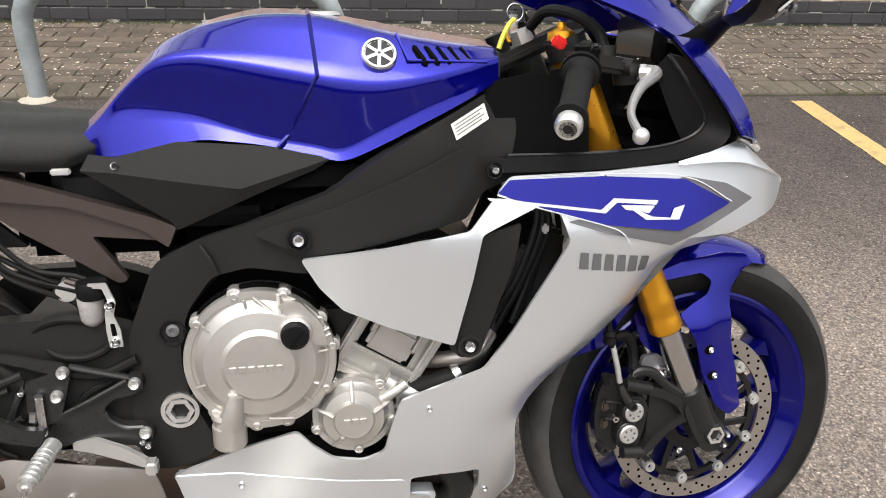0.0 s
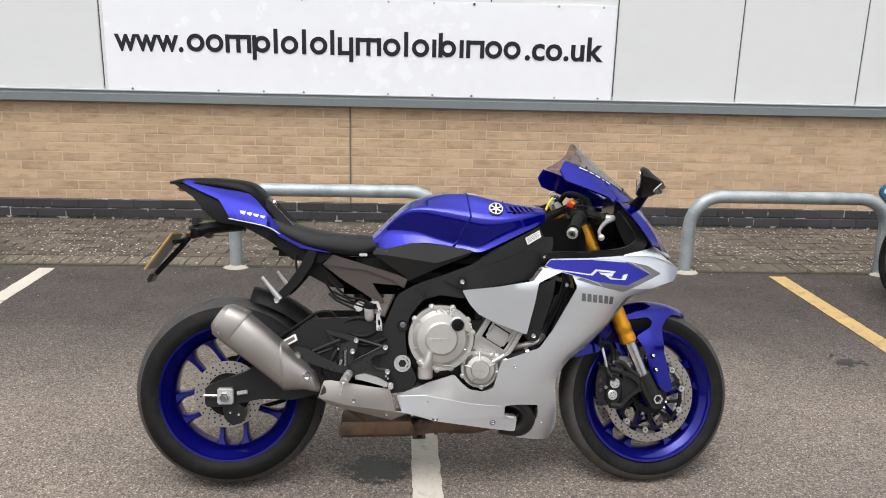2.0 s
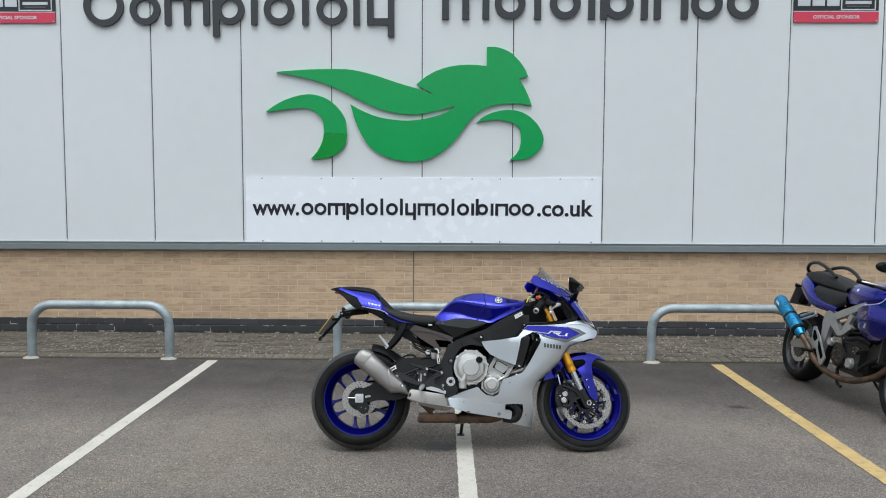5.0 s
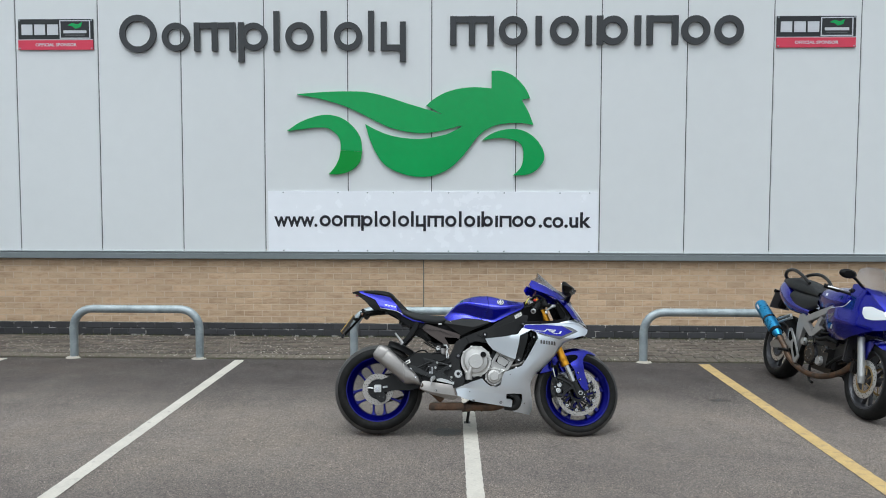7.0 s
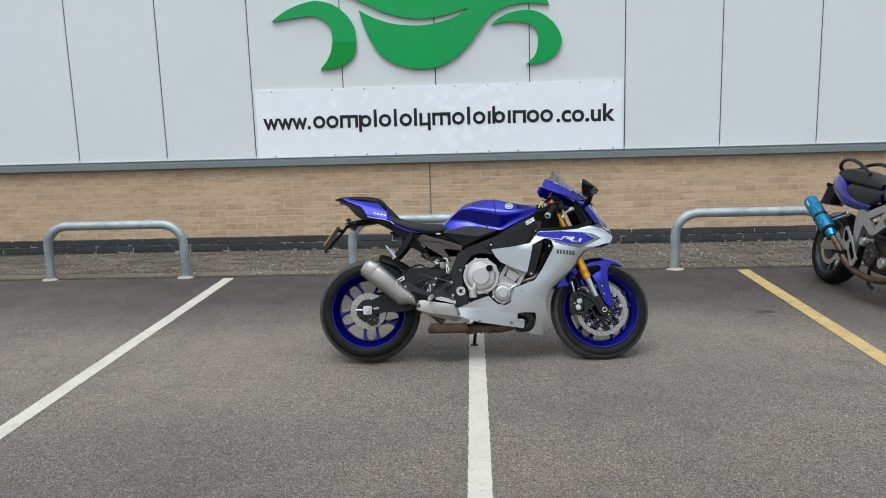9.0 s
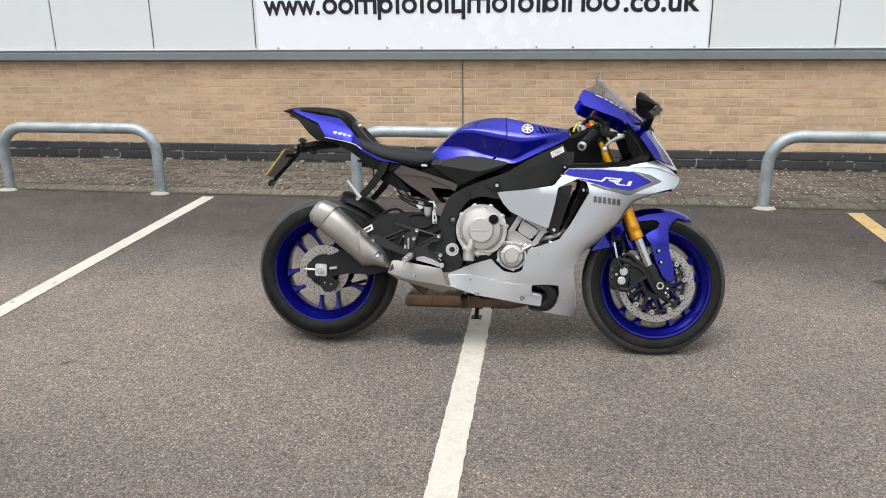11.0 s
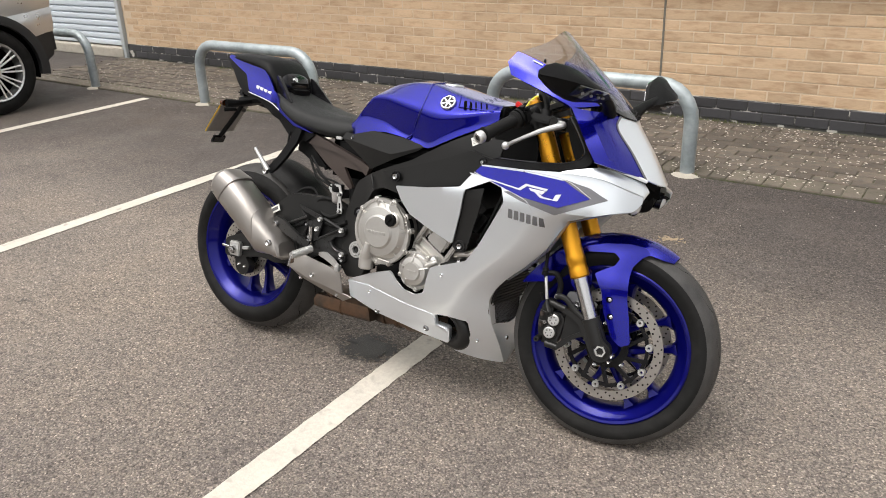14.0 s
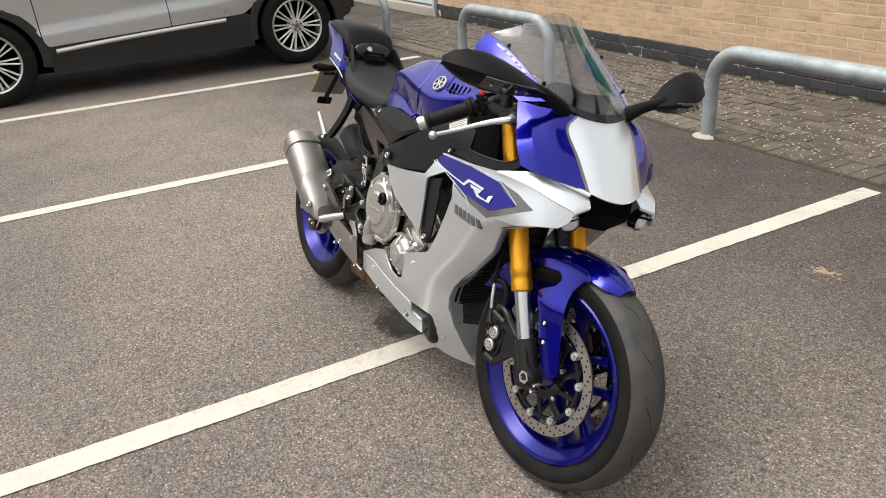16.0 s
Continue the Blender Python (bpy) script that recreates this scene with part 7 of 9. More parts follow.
for f, s in zip(fair, (-1, 1)):
    # blue and grey side graphic with a pale emblem made of plain strips
    part("grey_flash", plate([(0.4, 0.7), (0.455, 0.682), (0.556, 0.658), (0.69, 0.716), (0.64, 0.742), (0.572, 0.756), (0.5, 0.72)], on_fair(0.0015, s), 0.001, 0.02, 0.004), SILVER_GREY, f, "grey flash")
    blue = part("blue_flash", plate([(0.302, 0.742), (0.318, 0.76), (0.45, 0.761), (0.572, 0.752), (0.646, 0.714), (0.565, 0.68), (0.455, 0.694), (0.36, 0.722)], on_fair(0.004, s), 0.003, 0.02, 0.004), BLUE, f, "blue flash panel")
    for strip in STRIPS:
        part("pale_stripe", plate(strip, on_fair(0.0065, s), 0.0008, 0.02, 0.0008), WHITE_DECAL, blue)
    part("edge_stripe", tube([Vector((a, s * (fair_v(a, b) + 0.006), b)) for a, b in ((0.3, 0.741), (0.36, 0.721), (0.455, 0.693), (0.48, 0.68), (0.492, 0.662))], 0.001, 6), WHITE_DECAL, f)
    part("edge_stripe", tube([Vector((a, s * (fair_v(a, b) + 0.005), b)) for a, b in ((0.32, 0.763), (0.45, 0.764), (0.572, 0.755), (0.648, 0.716))], 0.0009, 6), WHITE_DECAL, f)
    for k in range(6):
        u0 = 0.42 + 0.0185 * k
        wa = 0.654 - 0.0022 * k
        part("mark_bar", plate([(u0, wa - 0.024), (u0 + 0.014, wa - 0.025), (u0 + 0.0125, wa), (u0 + 0.0005, wa + 0.001)], on_fair(0.0014, s), 0.0008, 0.006, 0.001), GREY_DECAL, f)
    # below the crease the belly flares out again: lower flank and the stepped strip with its bolts
    ridge = lambda a: between(a, (-0.16, -0.075, -0.02, 0.075, 0.172), (0.322, 0.322, 0.312, 0.294, 0.284))
    lower_v = lambda a, b: fair_v(a, ridge(a)) + between(a, (-0.15, -0.09, 0.0, 0.2), (0.0, -0.07, -0.17, -0.23)) * (ridge(a) - b)
    part("belly_flank", plate([(-0.164, 0.321), (-0.075, 0.322), (-0.02, 0.312), (0.075, 0.294), (0.172, 0.284), (0.182, 0.268), (0.184, 0.248), (0.077, 0.243), (-0.05, 0.247), (-0.15, 0.27)], lambda a, b: Vector((a, s * (lower_v(a, b) + 0.001), b)), s * 0.02, 0.02, 0.004), SILVER, f, "", 20)
    part("belly_step", plate([(-0.152, 0.27), (-0.05, 0.25), (0.077, 0.246), (0.186, 0.252), (0.227, 0.246), (0.223, 0.194), (0.08, 0.217), (-0.04, 0.236)], lambda a, b: Vector((a, s * (lower_v(a, b) - 0.003 - 0.12 * max(0, a - 0.15)), b)), s * 0.02, 0.02, 0.01), SILVER, f, "", 20)
    for q in ((-0.069, 0.302), (0.21, 0.418), (0.312, 0.222), (0.452, 0.758)):
        bolt((q[0], s * ((lower_v(*q) + 0.001 if q[0] < 0 else fair_v(*q)) + 0.001), q[1]), 0.0048, f, STEEL, 0.003, s, n=10)
    for q in ((-0.042, 0.244), (0.146, 0.229)):
        part("bolt_cup", lathe([(s * 0.001, 0.0), (s * 0.001, 0.009), (s * -0.006, 0.012)], 16, (q[0], s * (lower_v(*q) - 0.002), q[1])), SILVER_GREY, f)
        bolt((q[0], s * (lower_v(*q) - 0.001), q[1]), 0.006, f, STEEL, 0.004, s)
    # inner flank turned in behind the wheel, with mesh grille
    inner_edge = [(0.742, 0.692), (0.7, 0.683), (0.585, 0.641), (0.523, 0.55), (0.46, 0.484), (0.405, 0.438)]
    rings = []
    for a, b in inner_edge:
        v = fair_v(a, b)
        t = between(b, (0.18, 0.3, 0.5, 0.64, 0.72), (0.015, 0.05, 0.055, 0.05, 0.02))
        rings.append([Vector((a, s * v, b)), Vector((a + 0.004, s * (v - t * 0.15), b - 0.002)), Vector((a - 0.004, s * (v - t * 0.5), b + 0.004)), Vector((a - 0.03, s * (v - t), b + 0.012))])
    bm = skin(rings, closed=False)
    part("inner_flank", bm, SILVER, f, angle=60)
    fold = lambda b: (between(b, (0.138, 0.195, 0.24, 0.285, 0.33, 0.365, 0.402, 0.44), (0.36, 0.37, 0.368, 0.36, 0.352, 0.354, 0.372, 0.405)), fair_v(0.36, b) if b < 0.3 else between(b, (0.3, 0.33, 0.44), (0.125, 0.14, 0.147)), b)
    part("front_frame", patch([[fold(0.44), (0.372, 0.095, 0.418)], [fold(0.402), (0.352, 0.094, 0.39)], [fold(0.36), (0.345, 0.088, 0.345)], [fold(0.285), (0.352, 0.08, 0.282)]], 4, 2, s, 0.003, 0.0, (0.1, 0, 0.3)), SILVER, f)
    part("lower_front", patch([[fold(0.285), (0.354, 0.08, 0.281), (0.357, 0.0, 0.268)], [fold(0.24), (0.368, 0.04, 0.235), (0.37, 0, 0.23)], [fold(0.195), (0.372, 0.025, 0.19), (0.374, 0, 0.187)], [(0.36, 0.012, 0.14), (0.361, 0.006, 0.139), (0.362, 0, 0.138)]], 4, 2, s, 0.003, 0.0, (0.1, 0, 0.25)), SILVER, f, "silver belly pan front")
    part("grille_hood", patch([[(0.376, 0.118, 0.428), (0.36, 0.094, 0.404)], [(0.372, 0.06, 0.444), (0.36, 0.05, 0.419)], [(0.372, 0, 0.457), (0.362, 0, 0.43)]], 4, 1, s, 0.003, 0.0, (0.1, 0, 0.3)), SILVER, f)
    part("bolt", lathe([(0.0, 0.0), (0.003, 0.004), (0.001, 0.0075), (-0.006, 0.008)], 14, (0.371, s * 0.029, 0.228), "X"), STEEL, f)
    grille = part("grille", box((0.334, s * 0.05, 0.348), (0.004, 0.1, 0.17), 0.001), HOLE, f, "black mesh grille")
    bm = bmesh.new()
    mm = Matrix.Translation((0.34, s * 0.05, 0.348))
    for k in range(-17, 18):
        for sg in (-1, 1):
            box((0, 0, 0.0), (0.0016, 0.0016, 0.3), m=mm @ pose(0, k * 0.0085, 0, sg * 38, 0, 0), bm=bm)
    for co, no in (((0, s * 0.05 - 0.05, 0), (0, -1, 0)), ((0, s * 0.05 + 0.05, 0), (0, 1, 0)), ((0, 0, 0.43), (0, 0, 1)), ((0, 0, 0.265), (0, 0, -1))):
        bmesh.ops.bisect_plane(bm, geom=bm.verts[:] + bm.edges[:] + bm.faces[:], plane_co=co, plane_no=no, clear_outer=True)
    part("grille_wire", bm, GREY_DECAL, grille)
# near-black filler added so nothing shows through behind the duct panel
on("radiator", box((0, 0, 0), (0.05, 0.25, 0.26), 0.012, Matrix.Translation((0.335, 0, 0.56)) @ pose(0, 0, 0, 0, 22, 0)), HOLE, "near-black block closing the gap behind the duct panel")
on("belly_bottom", box((0.1, 0, 0.232), (0.36, 0.12, 0.012), 0.004), LINER)

# cockpit lining, nose cowl, screen --------------------------------------
FLANK = [[(0.655, 0.072, 0.932), (0.628, 0.112, 0.938), (0.592, 0.15, 0.94), (0.552, 0.175, 0.945)],
         [(0.66, 0.1, 0.9), (0.645, 0.142, 0.905), (0.618, 0.175, 0.908), (0.584, 0.192, 0.905)],
         [(0.706, 0.09, 0.84), (0.683, 0.145, 0.85), (0.657, 0.188, 0.855), (0.62, 0.208, 0.855)],
         [(0.75, 0.08, 0.775), (0.718, 0.13, 0.788), (0.688, 0.178, 0.8), (0.65, 0.21, 0.812)]]
CROWN = [[Vector((uc - (uc - ue) * f * f, ve * f, wc + (we - wc) * f * f)) for f in (0, 0.25, 0.5, 0.75, 1.0)] for uc, wc, ue, ve, we in ((0.673, 0.922, 0.655, 0.072, 0.932), (0.688, 0.897, 0.66, 0.1, 0.9), (0.731, 0.84, 0.706, 0.09, 0.84), (0.782, 0.757, 0.75, 0.08, 0.775))]
WINGS = [[(0.554, 0.175, 0.944), (0.58, 0.152, 0.948), (0.61, 0.12, 0.955)],
         [(0.506, 0.186, 0.966), (0.522, 0.166, 0.985), (0.545, 0.137, 1.0)],
         [(0.424, 0.19, 0.996), (0.438, 0.178, 1.025), (0.46, 0.153, 1.048)],
         [(0.37, 0.19, 1.016), (0.354, 0.184, 1.05), (0.372, 0.166, 1.08)]]
LEDGE = [[(0.3, 0.178, 0.764), (0.33, 0.15, 0.782), (0.335, 0.146, 0.74)],
         [(0.45, 0.197, 0.768), (0.45, 0.172, 0.786), (0.45, 0.165, 0.73)],
         [(0.58, 0.203, 0.784), (0.56, 0.178, 0.797), (0.555, 0.168, 0.74)],
         [(0.636, 0.197, 0.81), (0.606, 0.178, 0.826), (0.59, 0.165, 0.77)],
         [(0.612, 0.195, 0.862), (0.585, 0.174, 0.872), (0.56, 0.16, 0.84)],
         [(0.572, 0.18, 0.915), (0.55, 0.166, 0.92), (0.535, 0.155, 0.9)]]
cowls = []
for s in (-1, 1):
    cw = on("nose_cowl", patch(FLANK, 5, 3, s), BLUE, "metallic blue nose cowl half", angle=24)
    cowls.append(cw)
    part("inner_liner", patch(FLANK, 4, 1, s, 0.003, -0.006), LINER, cw, "matt black inner lining")
    part("trim_band", patch([[p.lerp(q, -0.02), p.lerp(q, 0.13)] for p, q in [(Vector(r[0]), Vector(r[1])) for r in FLANK]], 5, 1, s, 0.001, 0.0016), SILVER_GREY, cw, "grey trim band")
    on("nose_panel", patch(CROWN, 5, 2, s), SILVER, "metallic silver nose panel half", angle=40)
    on("panel_liner", patch(CROWN, 4, 2, s, 0.003, -0.006), LINER)
    on("screen_side_liner", patch(WINGS, 4, 1, s, 0.003, -0.0055), BLUE)
    wing = on("screen_side", patch(WINGS, 5, 3, s), BLUE, "metallic blue cowl side beside the screen", angle=24)
    # pale lettering as plain bars below the upper edge
    for k in range(6):
        f0, f1 = 0.2 + 0.075 * k, 0.25 + 0.075 * k
        row = []
        for f in (f0, f1):
            top, low = [spline([Vector((r[i][0], s * r[i][1], r[i][2])) for r in reversed(WINGS)], 12) for i in (2, 1)]
            n = int(f * (len(top) - 1))
            row.append([top[n].lerp(low[n], 0.14) + Vector((0, s * 0.0015, 0.0008)), top[n].lerp(low[n], 0.25) + Vector((0, s * 0.0015, 0.0008))])
        part("mark_bar", patch(row, 1, 1, 1, 0.0006, 0.0012), WHITE_DECAL, wing)
    ledge = on("cockpit_lining", patch(LEDGE, 5, 2, s, 0.004, 0.0, (0.5, 0, 0.6)), PLASTIC, "matt black cockpit lining", angle=30)
    part("lining_edge", tube([(r[1][0], s * r[1][1], r[1][2]) for r in LEDGE], 0.0032, 6), GLOSS_BLACK, ledge)
    # silver cheek above and in front of the fairing, running light, projector lamp
    ck = on("cheek", patch([[(0.56, 0.204, 0.777), (0.56, 0.2055, 0.772)], [(0.61, 0.198, 0.789), (0.612, 0.2035, 0.774)], [(0.664, 0.17, 0.797), (0.668, 0.188, 0.769)], [(0.712, 0.118, 0.779), (0.724, 0.162, 0.751)], [(0.745, 0.073, 0.763), (0.763, 0.129, 0.735)]], 5, 3, s, 0.003, 0.0, (0.6, 0, 0.6)), SILVER, "silver fairing cheek", angle=35)
    part("cheek_front", patch([[(0.745, 0.073, 0.763), (0.763, 0.129, 0.735)], [(0.762, 0.078, 0.744), (0.766, 0.128, 0.729)], [(0.76, 0.08, 0.736), (0.765, 0.127, 0.724)]], 3, 2, s, 0.003, 0.0, (0.6, 0, 0.7)), SILVER, ck)
    rl = on("running_light", tube([(0.664, s * 0.171, 0.805), (0.712, s * 0.122, 0.787), (0.75, s * 0.076, 0.77)], 0.006, 10), LIGHT_STRIP, "thin white running light")
    part("light_seat", tube([(0.65, s * 0.178, 0.806), (0.7, s * 0.122, 0.787), (0.738, s * 0.072, 0.771)], 0.009, 8), GLOSS_BLACK, rl)
    hl = on("headlamp", patch([[(0.762, 0.078, 0.721), (0.763, 0.129, 0.711)], [(0.735, 0.082, 0.704), (0.738, 0.132, 0.698)], [(0.732, 0.084, 0.686), (0.732, 0.13, 0.683)]], 3, 2, s, 0.003, 0.0, (0.6, 0, 0.7)), LINER, "small projector headlamp")
    part("lamp_bezel", lathe([(0.0, 0.0235), (0.003, 0.0245), (0.002, 0.0255), (-0.02, 0.0255)], 24, (0, 0, 0), "X"), GLOSS_BLACK, hl, m=pose(0.741, s * 0.112, 0.702, 0, 12, s * 14))
    part("lamp_lens", lathe([(0.014, 0.0), (0.0125, 0.009), (0.007, 0.018), (-0.002, 0.0236)], 24, (0, 0, 0), "X"), LAMP_GLASS, hl, m=pose(0.741, s * 0.112, 0.702, 0, 12, s * 14))
for s in (-1, 1):
    on("inner_panel", plate([(0.29, 0.75), (0.3, 0.882), (0.37, 0.896), (0.425, 0.886), (0.45, 0.84), (0.455, 0.74)], lambda a, b: Vector((a, s * (0.135 + 0.0 * b), b)), 0.004, 0.05, 0.012), LINER, "black inner panel beside the fork")
on("ram_air_intake", box((0.7, 0, 0.735), (0.1, 0.15, 0.07), 0.015), HOLE, "black ram-air intake mouth")
CHIN = [[(0.772, 0.0, 0.756), (0.752, 0.068, 0.768)], [(0.748, 0.0, 0.735), (0.742, 0.07, 0.742)], [(0.754, 0.0, 0.705), (0.742, 0.072, 0.716)], [(0.74, 0.0, 0.68), (0.722, 0.075, 0.692)], [(0.69, 0.0, 0.67), (0.68, 0.08, 0.68)]]
for s in (-1, 1):
    on("chin", patch(CHIN, 4, 4, s), LINER, "gloss black intake surround", angle=40)
lbl = on("warning_label", plate([(0.247, 0.829), (0.297, 0.855), (0.304, 0.833), (0.255, 0.807)], lambda a, b: Vector((a, -spar_v(a, b) - 0.0015, b)), 0.0008, 0.012, 0.001), LABEL, "small white warning label")
bm = bmesh.new()
for k in range(4):
    o = -0.0042 * k
    plate([(0.252 + 0.0014 * k, 0.8275 + o), (0.294 + 0.0014 * k - 0.005 * (k % 2), 0.8495 + o - 0.0026 * (k % 2)), (0.294 + 0.0014 * k - 0.005 * (k % 2), 0.848 + o - 0.0026 * (k % 2)), (0.252 + 0.0014 * k, 0.826 + o)], lambda a, b: Vector((a, -spar_v(a, b) - 0.0021, b)), 0.0003, 0.05, 0, bm)
part("print_bar", bm, GREY_DECAL, lbl)
lay = Matrix.Translation((0.577, 0, 0.936)) @ pose(0, 0, 0, 0, 7, 0)
dash = on("dash", box((0, 0, 0), (0.02, 0.172, 0.082), 0.009, lay), PLASTIC, "black instrument display")
part("display", box((-0.0105, 0, 0.001), (0.002, 0.15, 0.056), 0.001, lay), GLOSS_BLACK, dash, "dark glossy display")
# near-black masses added behind dash and nose for the cockpit's unlit inside
on("dash_stay", box((0.6, 0, 0.86), (0.06, 0.15, 0.1), 0.02), HOLE)
on("lamp_unit", box((0.6, 0, 0.775), (0.16, 0.26, 0.08), 0.03), HOLE)

# screen
def scr(v, w, off=0.0):
    u = between(w, (0.922, 0.985, 1.154), (0.673, 0.617, 0.43))
    k = between(w, (0.922, 0.935, 0.957, 1.002, 1.05, 1.082), (1.0, 1.4, 2.1, 2.86, 3.7, 5.08))
    return Vector((u - k * v * v + off, v, w))


SCR = [(0, 0.924), (0.03, 0.926), (0.068, 0.934), (0.119, 0.956), (0.136, 1.001), (0.152, 1.049), (0.165, 1.081), (0.1, 1.114), (0.05, 1.141), (0.02, 1.152), (0, 1.154)]
scro = SCR + [(-a, b) for a, b in reversed(SCR[1:-1])]
screen = on("windscreen", plate(scro, lambda a, b: scr(a, b, 0.004), 0.0028, 0.018, 0.006), SCREEN, "tinted clear bubble windscreen", angle=60)
for s in (-1, 1):
    part("base_trim", patch([[scr(s * 0.0, 0.924, 0.006), scr(s * 0.0, 0.94, 0.006)], [scr(s * 0.066, 0.933, 0.006), scr(s * 0.064, 0.946, 0.006)], [scr(s * 0.114, 0.954, 0.006), scr(s * 0.107, 0.964, 0.006)]], 6, 1, 1, 0.002), GLOSS_BLACK, screen)
    for q in ((0.126, 0.99), (0.15, 1.06)):
        part("screw", lathe([(0.004, 0.0), (0.003, 0.004), (0, 0.006)], 10, (0, 0, 0), "X"), PLASTIC, screen, m=Matrix.Translation(scr(s * q[0], q[1], 0.007)))

# mirrors: a flat wedge on a swept stalk; one is folded a little further forward
for s, fold in ((-1, 0.0), (1, 0.33)):
    def at(u, v, w):
        k = between(v, (0.13, 0.23), (0, 1)) if s > 0 else 0
        v = v - 0.17 * max(0, v - 0.13) * (s > 0)
        return Vector((u + fold * max(0, v - 0.13), s * v, w + 0.22 * k * (w - 0.99)))
    base = tube([at(0.62, 0.085, 0.925), at(0.632, 0.11, 0.945), at(0.638, 0.14, 0.962), at(0.64, 0.18, 0.978), at(0.635, 0.215, 0.988)], lambda f: 0.024 - 0.011 * math.sin(min(1, f * 1.3) * 1.57), 12)
    mir = on("mirror", base, PLASTIC, "black mirror with built-in indicator")
    rings = []
    for v, uf, ur, lo, hi in ((0.16, 0.652, 0.628, 0.962, 0.982), (0.195, 0.662, 0.612, 0.962, 1.0), (0.225, 0.668, 0.592, 0.96, 1.018), (0.26, 0.668, 0.578, 0.958, 1.033), (0.3, 0.654, 0.57, 0.963, 1.045), (0.345, 0.618, 0.562, 0.976, 1.048), (0.375, 0.585, 0.556, 0.992, 1.04), (0.395, 0.557, 0.55, 1.008, 1.026)):
        h, m0 = hi - lo, lo + (hi - lo) * 0.42
        rings.append([at(ur, v, lo + h * 0.12), at(ur, v, hi - h * 0.1), at(ur + (uf - ur) * 0.14, v, hi), at(ur + (uf - ur) * 0.45, v, hi - h * 0.1), at(uf - 0.004, v, m0 + h * 0.1), at(uf, v, m0), at(uf - 0.006, v, m0 - h * 0.1), at(ur + (uf - ur) * 0.55, v, lo + h * 0.06), at(ur + (uf - ur) * 0.15, v, lo)])
    part("mirror_shell", skin(rings), PLASTIC, mir, "matt black mirror shell", 30)
    part("mirror_glass", plate([(0.215, 0.978), (0.25, 0.97), (0.3, 0.974), (0.345, 0.985), (0.376, 1.002), (0.376, 1.03), (0.34, 1.038), (0.3, 1.036), (0.25, 1.023), (0.218, 1.004)], lambda a, b: at(between(a, (0.2, 0.26, 0.395), (0.604, 0.5755, 0.5475)), a, b), 0.002, 0.03, 0.006), MIRROR, mir, "mirror glass")
    lens = patch([[at(0.667, 0.215, 0.987), at(0.645, 0.218, 0.972)], [at(0.669, 0.25, 0.99), at(0.638, 0.25, 0.968)], [at(0.66, 0.29, 0.994), at(0.626, 0.29, 0.97)], [at(0.634, 0.33, 1.0), at(0.606, 0.33, 0.977)]], 5, 2, 1, 0.003, 0.003, (0.58, s * 0.28, 1.02))
    part("indicator_lens", lens, CAR_GLASS, mir, "smoked indicator lens")
    for q in ((0.6585, 0.235, 0.9735), (0.657, 0.262, 0.9745), (0.649, 0.289, 0.9765), (0.636, 0.314, 0.9805)):
        bm = bmesh.new()
        bmesh.ops.create_uvsphere(bm, u_segments=10, v_segments=7, radius=0.0042, matrix=Matrix.Translation(at(*q)))
        part("indicator_led", bm, SILVER_GREY, mir)

# ---- the second motorcycle ----
moto = thing("sports_tourer_motorcycle", pose(2.88, 2.11, 0.002, 0, 0, -86.6) @ pose(0, 0, 0, -11, 0, 0),
             "older blue half-faired motorcycle with a blue exhaust can", "motorcycle")
STEEL_DULL = material("dull silver alloy", (0.34, 0.34, 0.335), 0.4, metal=0.6, var=0.12, scale=12)
BRASS = material("dull brass anodising", (0.42, 0.3, 0.14), 0.4, metal=0.8, var=0.15, scale=20)
WHEEL_DARK = material("dark grey wheel paint", (0.05, 0.05, 0.055), 0.4, metal=0.3, var=0.15, scale=10)


def m2(name, bm, mat, label="", angle=35, parent=None):
    return part(name, bm, mat, parent or moto, label, angle)


